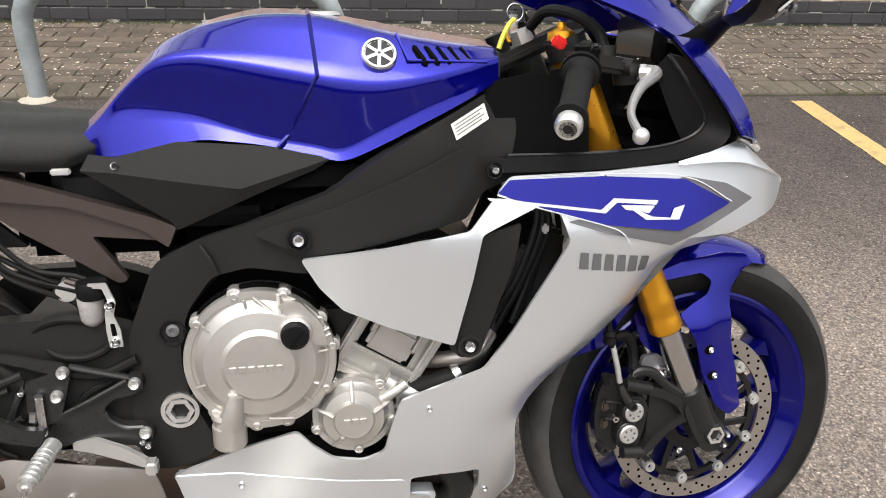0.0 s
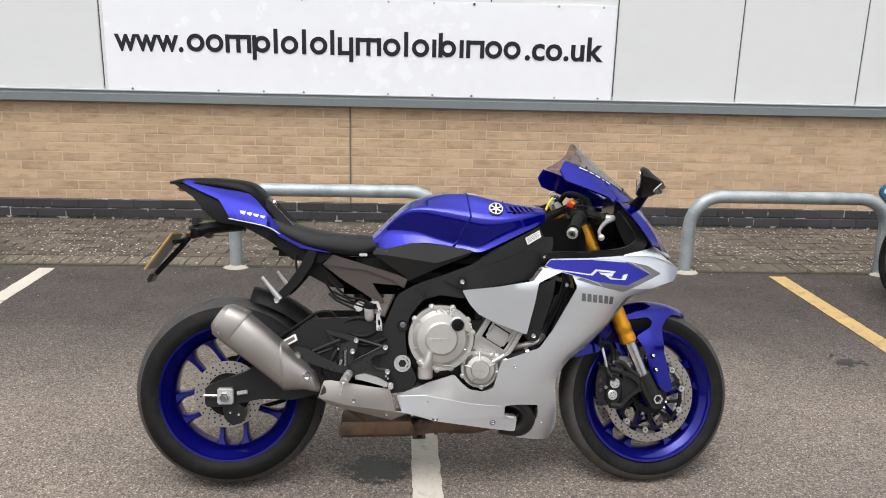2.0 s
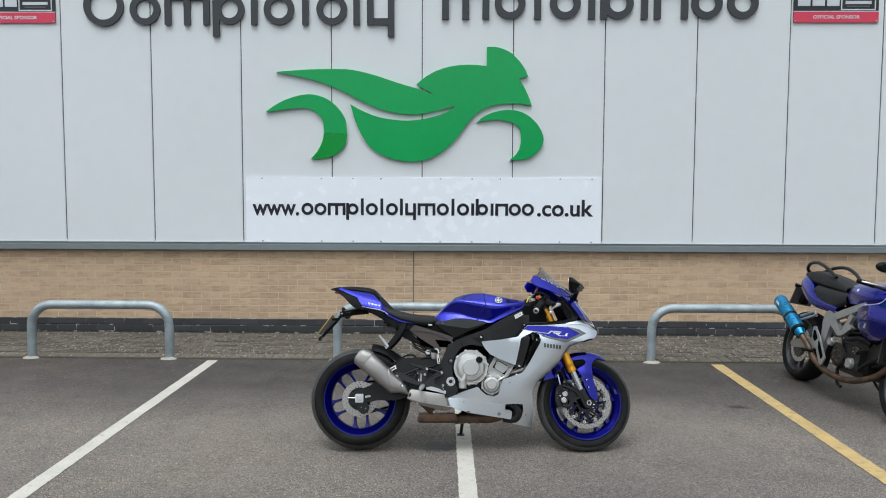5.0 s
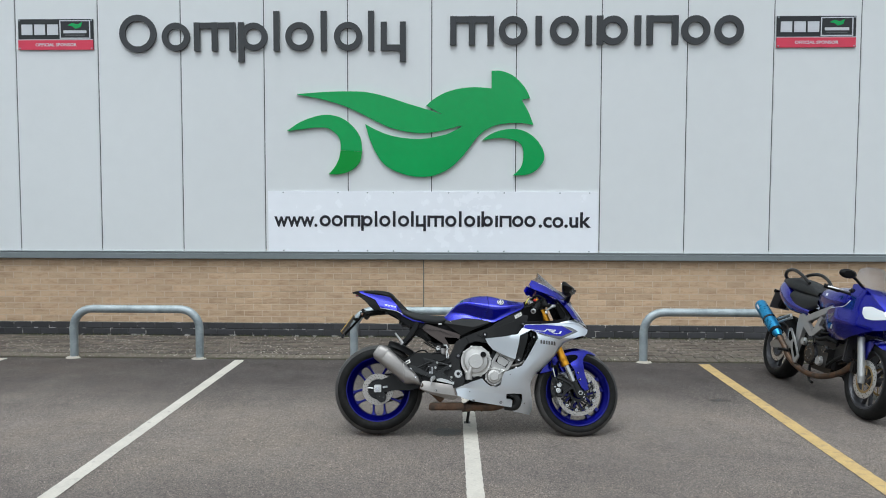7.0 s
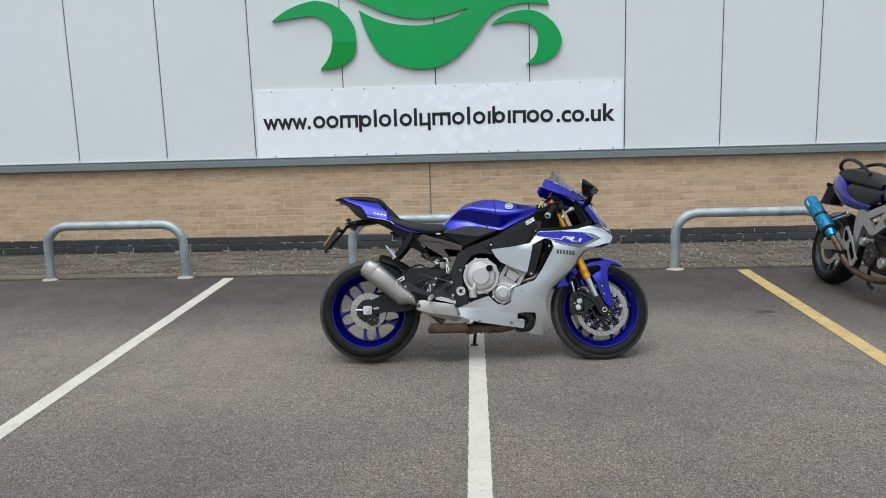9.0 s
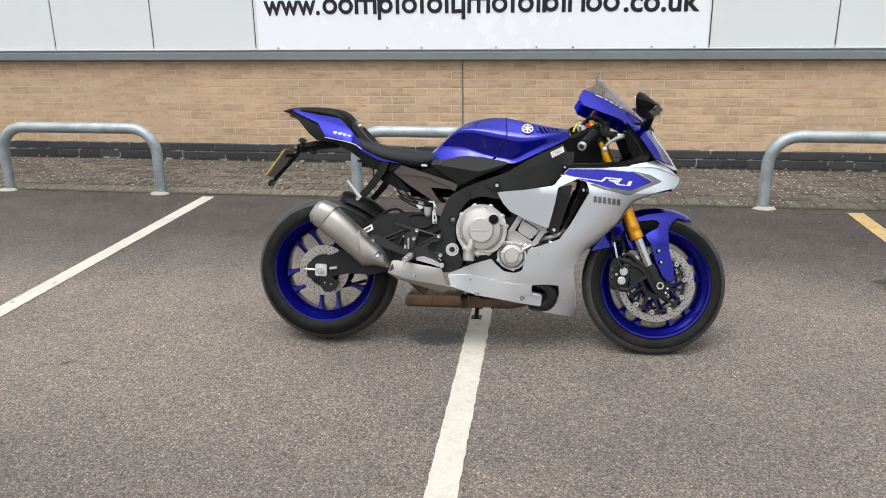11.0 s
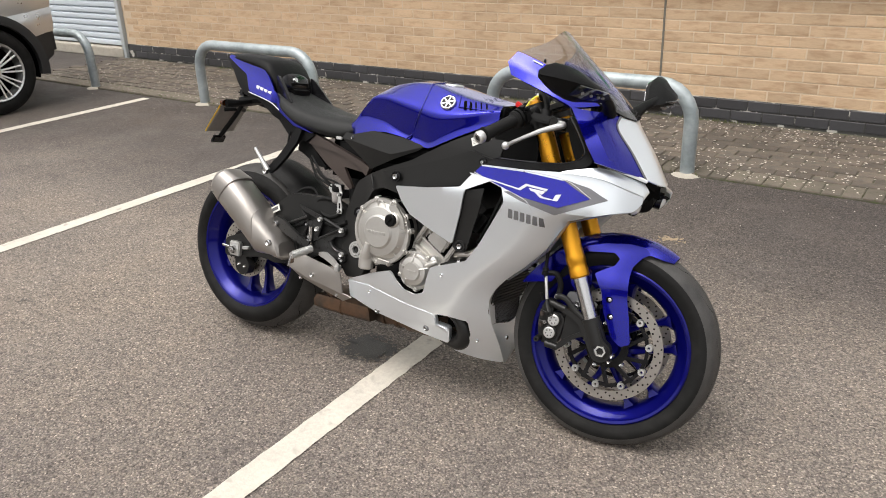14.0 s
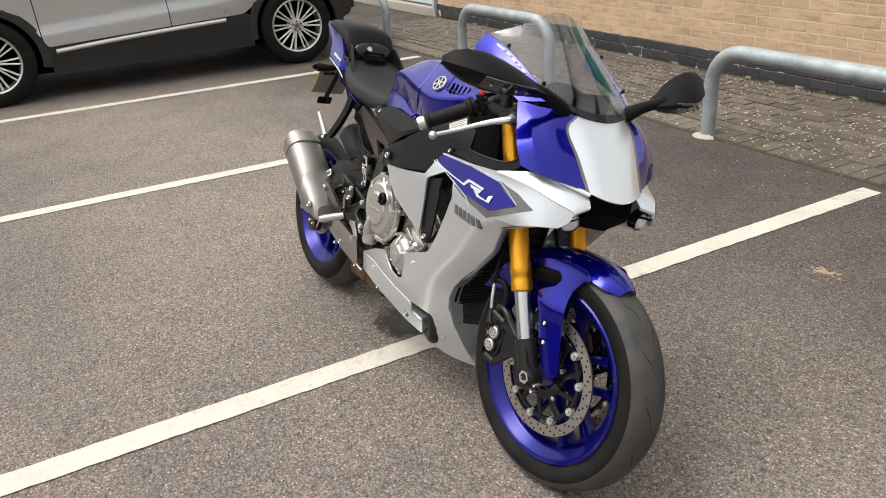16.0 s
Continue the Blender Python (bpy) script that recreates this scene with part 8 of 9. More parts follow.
def road_wheel(name, u, half, turn, discs):
    w = new(name)
    w.parent = moto
    w.matrix_basis = Matrix.Translation((u, 0, 0.298))
    tagged(w, "dark cast wheel with a black road tyre")
    pr = [(-half * 0.78, 0.217), (-half * 0.97, 0.24), (-half, 0.262), (-half * 0.8, 0.282), (-half * 0.4, 0.294), (0, 0.298)]
    pr = pr + [(-a, r) for a, r in reversed(pr[:-1])]
    part("tyre", lathe([(q.x, q.y) for q in spline([(a, r, 0) for a, r in pr], 2)] + [(half * 0.6, 0.214), (-half * 0.6, 0.214)], 64, loop=True), TYRE, w, "", 50)
    part("rim", lathe([(-half * 0.85, 0.226), (-half * 0.85, 0.214), (-half * 0.5, 0.198), (half * 0.5, 0.198), (half * 0.85, 0.214), (half * 0.85, 0.226)], 64, loop=True), WHEEL_DARK, w, "", 40)
    part("hub", lathe([(-0.05, 0), (-0.05, 0.04), (0.05, 0.04), (0.05, 0)], 24), WHEEL_DARK, w)
    for k in range(3):
        for s in (-1, 1):
            a0, a1 = radians(turn + 120 * k + s * 8), radians(turn + 120 * k + s * 13)
            p0, p1 = Vector((0.03 * math.cos(a0), 0, 0.03 * math.sin(a0))), Vector((0.202 * math.cos(a1), 0, 0.202 * math.sin(a1)))
            mm, d = frame_on(p0, p1)
            part("spoke", box((0, 0, 0), (0.03, 0.016, d), 0.005, mm), WHEEL_DARK, w)
    for s in discs:
        v = s * 0.06
        part("brake_disc", lathe([(v - 0.002, 0.145), (v - 0.002, 0.105), (v + 0.002, 0.105), (v + 0.002, 0.145)], 56, loop=True), ALLOY, w, "drilled steel brake disc")
        bm = bmesh.new()
        for k in range(40):
            a = radians(k * 9)
            r = 0.113 + 0.012 * (k % 3)
            q = Vector((r * math.cos(a), v, r * math.sin(a)))
            rod(q + Vector((0, -0.003, 0)), q + Vector((0, 0.003, 0)), 0.004, n=6, bm=bm)
        part("drilling", bm, HOLE, w)
        part("carrier", lathe([(v - 0.003, 0.106), (v - 0.003, 0.09), (v + 0.003, 0.09), (v + 0.003, 0.106)], 48, loop=True), BRASS if discs == (-1, 1) else WHEEL_DARK, w, "gold disc carrier ring")
        for k in range(6):
            a = radians(60 * k + 15)
            mm, d = frame_on((0.035 * math.cos(a), v, 0.035 * math.sin(a)), (0.098 * math.cos(a + 0.3), v, 0.098 * math.sin(a + 0.3)))
            part("carrier_arm", box((0, 0, 0), (0.006, 0.009, d), 0.002, mm, seg=1), BRASS if discs == (-1, 1) else WHEEL_DARK, w)
    return w


road_wheel("front_wheel", 0.64, 0.06, 30, (-1, 1))
road_wheel("rear_wheel", -0.785, 0.08, 10, (-1,))
for s in (-1, 1):
    v = s * 0.1
    lg = m2("fork_leg", rod((0.545, v, 0.6), (0.655, v, 0.31), 0.027, n=20), STEEL_DULL, "silver telescopic fork leg")
    part("stanchion", rod((0.44, v, 0.87), (0.56, v, 0.56), 0.0205, n=18), STEEL, lg)
    part("fork_foot", rod((0.655, v, 0.32), (0.665, v, 0.265), 0.03, 0.024, 16), STEEL_DULL, lg)
    part("axle_end", lathe([(v + s * 0.025, 0), (v + s * 0.025, 0.016), (v + s * 0.01, 0.018), (v, 0.018)], 16, (0.642, 0, 0.298)), STEEL, lg)
    part("calliper", box((0.5, s * 0.075, 0.36), (0.06, 0.045, 0.1), 0.012), FRAME_BLACK, lg, "black brake calliper")
    part("brake_hose", tube([(0.51, s * 0.09, 0.41), (0.52, s * 0.1, 0.5), (0.48, s * 0.06, 0.64)], 0.005, 8), RUBBER, lg)
rings = []
for k in range(21):
    a = radians(58 + 92 * k / 20)
    hw = between(k / 20, (0, 0.15, 0.85, 1), (0.03, 0.066, 0.068, 0.05))
    rings.append([Vector((0.64 + (0.32 - 0.04 * abs(t) ** 3) * math.cos(a), hw * t, 0.298 + (0.32 - 0.04 * abs(t) ** 3) * math.sin(a))) for t in (-1, -0.9, -0.6, 0, 0.6, 0.9, 1)])
bm = skin(rings, closed=False)
bmesh.ops.recalc_face_normals(bm, faces=bm.faces[:])
thicken(bm, 0.003)
fd = m2("front_mudguard", bm, BLUE, "blue front mudguard")
for s in (-1, 1):
    part("side_leg", plate([(0.5, 0.545), (0.66, 0.6), (0.68, 0.56), (0.64, 0.5), (0.62, 0.44), (0.58, 0.44), (0.57, 0.5)], lambda a, b: Vector((a, s * 0.075, b)), 0.003, 0.05, 0.01), BLUE, fd)

# fairing, lamp, screen
def nose_v(u, w):
    return between(u, (0.05, 0.18, 0.35, 0.55, 0.72, 0.84), (0.15, 0.205, 0.238, 0.212, 0.135, 0.045)) * between(w, (0.5, 0.58, 0.68, 0.8, 0.9, 1.0), (0.62, 0.84, 1.0, 0.97, 0.87, 0.66))


F2 = [(0.38, 0.99), (0.44, 1.0), (0.52, 0.985), (0.64, 0.93), (0.76, 0.84), (0.84, 0.76), (0.8, 0.7), (0.7, 0.665), (0.58, 0.61), (0.44, 0.55), (0.32, 0.53), (0.2, 0.548), (0.07, 0.665), (0.1, 0.715), (0.22, 0.76), (0.42, 0.8), (0.47, 0.86), (0.42, 0.93)]
for s in (-1, 1):
    f = m2("half_fairing", plate(F2, lambda a, b: Vector((a, s * nose_v(a, b), b)), 0.005, 0.03, 0.015), BLUE, "glossy blue half fairing")
    part("decal", plate([(0.18, 0.7), (0.3, 0.735), (0.33, 0.725), (0.26, 0.66), (0.24, 0.665), (0.28, 0.715)], lambda a, b: Vector((a, s * (nose_v(a, b) + 0.002), b)), 0.001, 0.03, 0.002), GREY_DECAL, f, "pale angular decal")
    part("decal", plate([(0.26, 0.61), (0.3, 0.645), (0.32, 0.64), (0.28, 0.605)], lambda a, b: Vector((a, s * (nose_v(a, b) + 0.002), b)), 0.001, 0.05, 0.001), WHITE_DECAL, f)
    part("trim_line", tube([Vector((a, s * (nose_v(a, b) + 0.001), b)) for a, b in ((0.1, 0.72), (0.22, 0.765), (0.42, 0.805), (0.47, 0.86))], 0.003, 6), WHITE_DECAL, f)
rings = []
for w, u, h in ((0.98, 0.53, 0.15), (0.92, 0.655, 0.13), (0.85, 0.755, 0.1), (0.78, 0.83, 0.055), (0.71, 0.815, 0.05)):
    rings.append([Vector((u - 0.9 * (v * h) ** 2 / max(h, 0.05), v * h, w)) for v in (-1, -0.6, -0.2, 0.2, 0.6, 1)])
bm = skin(rings, closed=False)
m2("nose", bm, BLUE, "glossy blue nose section", 50)
lens = plate([(-0.11, 0.79), (-0.06, 0.775), (0.06, 0.775), (0.11, 0.79), (0.1, 0.84), (0.04, 0.862), (-0.04, 0.862), (-0.1, 0.84)], lambda a, b: Vector((0.842 - 0.85 * (b - 0.775) - 2.6 * a * a, a, b)), 0.01, 0.02, 0.02)
hd = m2("headlamp", lens, LAMP_GLASS, "broad clear glass headlamp")
for s in (-1, 1):
    part("bulb_bowl", lathe([(0.004, 0.0), (0.004, 0.012), (0.0, 0.02), (-0.004, 0.034), (0.001, 0.037), (-0.004, 0.04)], 20, (0, 0, 0), "X"), GREY_DECAL, hd, m=pose(0.803, s * 0.05, 0.82, 0, -40, s * 14))
for s in (-1, 1):
    m2("headlamp_wing", plate([(0.66, 0.75), (0.72, 0.752), (0.8, 0.78), (0.77, 0.83), (0.68, 0.85), (0.62, 0.835), (0.63, 0.78)], lambda a, b: Vector((a, s * (nose_v(a, b) + 0.014), b)), 0.01, 0.03, 0.015), LAMP_GLASS, "clear headlamp corner lens")
SC2 = [(0, 0.965), (0.1, 0.975), (0.15, 0.99), (0.155, 1.05), (0.12, 1.12), (0.06, 1.145), (0, 1.15)]
m2("windscreen", plate(SC2 + [(-a, b) for a, b in reversed(SC2[1:-1])], lambda a, b: Vector((0.6 - 1.2 * (b - 0.965) - 4.5 * a * a, a, b)), 0.003, 0.025, 0.01), SCREEN, "smoked touring windscreen", 60)
for s in (-1, 1):
    mr = m2("mirror", tube([(0.5, s * 0.15, 0.98), (0.5, s * 0.22, 1.03), (0.5, s * 0.26, 1.05)], 0.011, 8), PLASTIC, "black oval mirror")
    part("mirror_shell", lathe([(0.03, 0), (0.028, 0.03), (0.01, 0.045), (0.0, 0.046), (-0.004, 0.042)], 20, (0, 0, 0), "X"), PLASTIC, mr, m=pose(0.5, s * 0.29, 1.06) @ Matrix.Diagonal((1, 1.5, 0.8, 1)))
    part("mirror_glass", lathe([(0, 0), (0, 0.042)], 20, (-0.0, 0, 0), "X"), MIRROR, mr, m=pose(0.49, s * 0.29, 1.06) @ Matrix.Diagonal((1, 1.5, 0.8, 1)))
    hb = m2("handlebar", rod((0.4, s * 0.11, 0.9), (0.3, s * 0.34, 0.935), 0.012, n=12), FRAME_BLACK, "black clip-on bar with grip")
    part("grip", rod((0.345, s * 0.235, 0.92), (0.3, s * 0.345, 0.936), 0.018, n=16), RUBBER, hb)
    part("lever", tube([(0.42, s * 0.2, 0.925), (0.42, s * 0.27, 0.93), (0.37, s * 0.35, 0.935)], 0.006, 8), ALLOY, hb)
    part("master_cylinder", box((0.42, s * 0.17, 0.935), (0.05, 0.05, 0.04), 0.01), FRAME_BLACK, hb)

# tank, seats, tail
m2("fuel_tank", body_shell([
    (-0.2, [(0.08, 0.745), (0.1, 0.79), (0.09, 0.84), (0.04, 0.868), (0, 0.872)]),
    (-0.08, [(0.13, 0.75), (0.14, 0.82), (0.125, 0.89), (0.06, 0.92), (0, 0.925)]),
    (0.1, [(0.155, 0.76), (0.17, 0.83), (0.15, 0.9), (0.07, 0.945), (0, 0.952)]),
    (0.28, [(0.15, 0.78), (0.165, 0.84), (0.145, 0.91), (0.07, 0.95), (0, 0.955)]),
    (0.38, [(0.11, 0.8), (0.12, 0.84), (0.11, 0.9), (0.06, 0.925), (0, 0.93)])], 5, 4), BLUE, "rounded blue fuel tank", 50)
for s in (-1, 1):
    m2("tank_decal", plate([(0.02, 0.875), (0.17, 0.885), (0.17, 0.865), (0.02, 0.855)], lambda a, b: Vector((a, s * (0.166 - 0.25 * (b - 0.84)), b)), 0.001, 0.05, 0.002), WHITE_DECAL, "pale decal bar")
m2("rider_seat", body_shell([
    (-0.6, [(0.135, 0.75), (0.15, 0.77), (0.148, 0.805), (0.1, 0.842), (0, 0.848)]),
    (-0.45, [(0.14, 0.7), (0.157, 0.72), (0.152, 0.79), (0.1, 0.84), (0, 0.85)]),
    (-0.3, [(0.13, 0.672), (0.15, 0.695), (0.142, 0.785), (0.09, 0.838), (0, 0.85)]),
    (-0.16, [(0.1, 0.74), (0.12, 0.765), (0.11, 0.81), (0.06, 0.84), (0, 0.85)])], 5, 4), SEAT, "black vinyl rider seat", 50)
m2("pillion_seat", body_shell([
    (-0.9, [(0.05, 0.88), (0.085, 0.89), (0.08, 0.918), (0.04, 0.933), (0, 0.935)]),
    (-0.7, [(0.1, 0.842), (0.124, 0.862), (0.114, 0.925), (0.06, 0.953), (0, 0.957)]),
    (-0.45, [(0.11, 0.828), (0.134, 0.848), (0.12, 0.905), (0.06, 0.931), (0, 0.934)]),
    (-0.2, [(0.08, 0.815), (0.108, 0.83), (0.098, 0.862), (0.05, 0.878), (0, 0.881)])], 5, 4), SEAT, "long black vinyl pillion seat", 50)
m2("tail_fairing", body_shell([
    (-0.955, [(0.02, 0.8), (0.05, 0.815), (0.06, 0.85), (0.045, 0.88), (0, 0.885)]),
    (-0.87, [(0.05, 0.73), (0.112, 0.765), (0.128, 0.825), (0.09, 0.892), (0, 0.9)]),
    (-0.68, [(0.07, 0.66), (0.148, 0.695), (0.166, 0.76), (0.128, 0.835), (0, 0.845)]),
    (-0.5, [(0.08, 0.64), (0.152, 0.655), (0.17, 0.695), (0.15, 0.735), (0, 0.75)]),
    (-0.22, [(0.07, 0.645), (0.135, 0.652), (0.148, 0.675), (0.13, 0.7), (0, 0.71)])], 5, 4), BLUE, "glossy blue tail fairing", 50)
m2("grab_rail", tube([(-0.39, -0.105, 0.925), (-0.52, -0.12, 0.983), (-0.67, -0.122, 1.017), (-0.82, -0.11, 1.0), (-0.92, -0.07, 0.945), (-0.945, 0, 0.915), (-0.92, 0.07, 0.945), (-0.82, 0.11, 1.0), (-0.67, 0.122, 1.017), (-0.52, 0.12, 0.983), (-0.39, 0.105, 0.925)], 0.015, 12), FRAME_BLACK, "black tubular grab rail")
m2("tail_core", box((-0.7, 0, 0.81), (0.44, 0.2, 0.1), 0.03), PLASTIC)
m2("tail_light", box((-0.945, 0, 0.85), (0.03, 0.14, 0.05), 0.012), material("red lens", (0.35, 0.012, 0.012), 0.2, coat=0.6), "red tail light")
pc = m2("plate_carrier", plate([(-0.94, 0.83), (-0.86, 0.8), (-1.0, 0.63), (-1.04, 0.65)], lambda a, b: Vector((a, -0.03, b)), 0.06, 0.1, 0.01), PLASTIC, "black plate carrier")
part("number_plate", box((-1.03, 0, 0.7), (0.006, 0.2, 0.17), 0.003, Matrix.Translation((-1.03, 0, 0.7)) @ pose(0, 0, 0, 0, 22, 0) @ Matrix.Translation((1.03, 0, -0.7))), GREY_DECAL, pc, "number plate seen from the front edge")
for s in (-1, 1):
    part("indicator", lathe([(s * 0.05, 0.0), (s * 0.1, 0.012), (s * 0.13, 0.018), (s * 0.14, 0.0)], 12, (-0.95, 0, 0.79)), PLASTIC, pc)
    part("indicator_stalk", rod((-0.95, s * 0.02, 0.79), (-0.95, s * 0.09, 0.79), 0.007, n=8), PLASTIC, pc)

# engine, frame, swing arm, exhaust
m2("engine", box((0.06, 0, 0.36), (0.44, 0.3, 0.26), 0.05), FRAME_BLACK, "black v-twin engine")
m2("front_cylinder", box((0, 0, 0), (0.22, 0.22, 0.16), 0.02, pose(0.35, 0, 0.44, 0, -20, 0)), FRAME_BLACK)
m2("rear_cylinder", box((0, 0, 0), (0.18, 0.2, 0.24), 0.02, pose(0.0, 0, 0.58, 0, -15, 0)), FRAME_BLACK)
for k in range(6):
    m2("cooling_fin", box((0, 0, -0.09 + 0.034 * k), (0.2, 0.23, 0.006), 0.002, pose(0.0, 0, 0.58, 0, -15, 0)), FRAME_BLACK)
m2("radiator", box((0.43, 0, 0.5), (0.04, 0.28, 0.24), 0.01), MESH_GREY)
for s in (-1, 1):
    m2("engine_cover", lathe([(s * 0.16, 0), (s * 0.175, 0.05), (s * 0.17, 0.085), (s * 0.14, 0.095)], 32, (-0.02, 0, 0.35)), GLOSS_BLACK, "black round engine cover")
    m2("frame_side", plate([(-0.36, 0.64), (-0.29, 0.66), (-0.24, 0.64), (-0.1, 0.69), (0.1, 0.74), (0.3, 0.82), (0.33, 0.79), (0.12, 0.7), (-0.1, 0.645), (-0.22, 0.6), (-0.25, 0.5), (-0.28, 0.36), (-0.3, 0.27), (-0.345, 0.28), (-0.34, 0.42), (-0.37, 0.56)], lambda a, b: Vector((a, s * between(a, (-0.4, 0.0, 0.35), (0.145, 0.165, 0.1)), b)), 0.035, 0.06, 0.015), STEEL_DULL, "silver aluminium frame")
    for rail in ([(-0.2, 0.645), (-0.1, 0.69), (0.17, 0.79), (0.2, 0.76), (0.04, 0.685), (-0.16, 0.6)], [(-0.19, 0.62), (-0.15, 0.6), (-0.06, 0.53), (-0.03, 0.5), (-0.09, 0.49), (-0.21, 0.55)], [(0.02, 0.68), (0.06, 0.66), (0.03, 0.6), (0.08, 0.577), (-0.03, 0.5), (-0.06, 0.53), (-0.02, 0.6)]):
        m2("frame_brace", plate(rail, lambda a, b: Vector((a, s * 0.168, b)), 0.03, 0.08, 0.01), STEEL_DULL)
    m2("swing_arm", plate([(-0.3, 0.4), (-0.36, 0.34), (-0.8, 0.265), (-0.84, 0.3), (-0.8, 0.335), (-0.5, 0.4), (-0.34, 0.45)], lambda a, b: Vector((a, s * 0.125, b)), 0.035, 0.1, 0.02), STEEL_DULL, "silver swing arm")
    hgr = m2("footrest_hanger", plate([(-0.43, 0.5), (-0.4, 0.51), (-0.3, 0.43), (-0.17, 0.29), (-0.2, 0.225), (-0.24, 0.235), (-0.33, 0.34), (-0.42, 0.4)], lambda a, b: Vector((a, s * 0.178, b)), 0.012, 0.1, 0.012), STEEL_DULL, "silver footrest hanger")
    part("hanger_window", plate([(-0.41, 0.475), (-0.39, 0.48), (-0.33, 0.42), (-0.36, 0.39), (-0.4, 0.41)], lambda a, b: Vector((a, s * 0.18, b)), 0.004, 0.1, 0.008), HOLE, hgr)
    part("hanger_window", plate([(-0.31, 0.4), (-0.29, 0.4), (-0.2, 0.3), (-0.22, 0.27), (-0.29, 0.34)], lambda a, b: Vector((a, s * 0.18, b)), 0.004, 0.1, 0.008), HOLE, hgr)
    for a, b in (((-0.78, 0.57), (-0.69, 0.505)), ((-0.69, 0.505), (-0.43, 0.595)), ((-0.66, 0.55), (-0.46, 0.62)), ((-0.43, 0.595), (-0.46, 0.62))):
        part("hanger_arm", rod((a[0], s * 0.18, a[1]), (b[0], s * 0.172, b[1]), 0.011, n=8), STEEL_DULL, hgr)
    part("foot_peg", rod((-0.36, s * 0.18, 0.31), (-0.36, s * 0.27, 0.305), 0.012, n=12), RUBBER, hgr)
    part("pillion_peg", rod((-0.77, s * 0.18, 0.56), (-0.79, s * 0.22, 0.6), 0.012, n=12), RUBBER, hgr)
c0, c1 = Vector((-0.95, -0.235, 0.63)), Vector((-0.49, -0.215, 0.4))
axx = (c1 - c0).normalized()
cn = m2("silencer", skin([oval(c0 + axx * d, axx, rv, rv, 24, 2.0) for d, rv in ((0.0, 0.05), (0.006, 0.056), (0.4, 0.058), (0.43, 0.05), (0.5, 0.026))]), EXHAUST_BLUE, "blue anodised exhaust can")
part("end_cap", skin([oval(c0 + axx * d, axx, rv, rv, 24, 2.0) for d, rv in ((-0.02, 0.02), (-0.02, 0.042), (-0.006, 0.054), (0.012, 0.058), (0.014, 0.056))]), EXHAUST_BLUE, cn)
part("strap", skin([oval(c0 + axx * d, axx, 0.061, 0.061, 24, 2.0) for d in (0.24, 0.262)]), GLOSS_BLACK, cn, "black retaining strap")
part("collar", skin([oval(c0 + axx * d, axx, rv, rv, 24, 2.0) for d, rv in ((0.42, 0.06), (0.445, 0.055))]), PLASTIC, cn)
part("decal", plate([(-0.9, 0.635), (-0.84, 0.605), (-0.85, 0.588), (-0.91, 0.618)], lambda a, b: Vector((a, -0.292, b)), 0.001, 0.1, 0.001), WHITE_DECAL, cn)
m2("link_pipe", tube([(-0.5, -0.215, 0.4), (-0.41, -0.19, 0.33), (-0.35, -0.17, 0.26), (-0.2, -0.15, 0.2), (0.0, -0.13, 0.18), (0.2, -0.12, 0.21), (0.38, -0.08, 0.3), (0.46, -0.05, 0.42)], 0.024, 14), RUST, "brown heat-stained exhaust pipe")
for p, r, m in (((-0.02, 0.35), 0.05, FRAME_BLACK), ((0.14, 0.32), 0.042, STEEL_DULL), ((0.2, 0.43), 0.03, FRAME_BLACK), ((-0.16, 0.43), 0.035, STEEL_DULL)):
    cv = m2("engine_boss", lathe([(-0.15, r), (-0.172, r * 0.95), (-0.178, r * 0.8), (-0.176, 0)], 20, (p[0], 0, p[1])), m)
    for k in range(5):
        part("bolt", lathe([(-0.18, 0), (-0.18, 0.005), (-0.172, 0.006)], 8, (p[0] + r * 0.85 * math.cos(k * 1.2566), 0, p[1] + r * 0.85 * math.sin(k * 1.2566))), STEEL, cv)
m2("coolant_hose", tube([(0.3, -0.13, 0.5), (0.2, -0.16, 0.52), (0.08, -0.165, 0.49), (0.0, -0.16, 0.5)], 0.016, 10), RUBBER, "black coolant hose")
m2("coolant_hose", tube([(0.42, -0.13, 0.42), (0.33, -0.15, 0.36), (0.25, -0.15, 0.3)], 0.014, 10), RUBBER)
m2("wiring", tube([(0.02, -0.15, 0.58), (0.12, -0.17, 0.55), (0.28, -0.15, 0.58)], 0.006, 6), RUBBER)
m2("wiring", tube([(-0.12, -0.15, 0.56), (0.0, -0.165, 0.45), (0.02, -0.16, 0.28)], 0.006, 6), RUBBER)
m2("side_stand", tube([(-0.1, 0.13, 0.28), (-0.06, 0.24, 0.14), (-0.03, 0.31, 0.065)], 0.012, 10), FRAME_BLACK, "black side stand")
m2("belly_stand", tube([(-0.1, -0.1, 0.24), (-0.03, -0.12, 0.14), (0.03, -0.12, 0.12)], 0.013, 8), FRAME_BLACK)

# ---- the parked car ----
car = thing("parked_car", pose(-6.42, 1.12, 0, 0, 0, -90), "silver grey compact sport utility car parked nose out", "car")


def cp(name, bm, mat, label="", parent=None, angle=32):
    return part(name, bm, mat, parent or car, label, angle)


AXR, AXF, WR = -1.33, 1.33, 0.362


def car_v(u, w):
    """Half width of the car's side at height w."""
    low, top = 0.602 - 0.076 * u, 0.67 - 0.076 * u
    a = between(w, (0.25, 0.4, low - 0.06, low - 0.012, low, top, top + 0.012, 0.9, 1.05, 1.5, 1.62), (0.915, 0.938, 0.95, 0.962, 0.961, 0.938, 0.936, 0.956, 0.945, 0.76, 0.68))
    return a * between(u, (-2.0, -1.75, -1.3, 1.4, 2.0, 2.38), (0.86, 0.96, 1, 1, 0.95, 0.78))


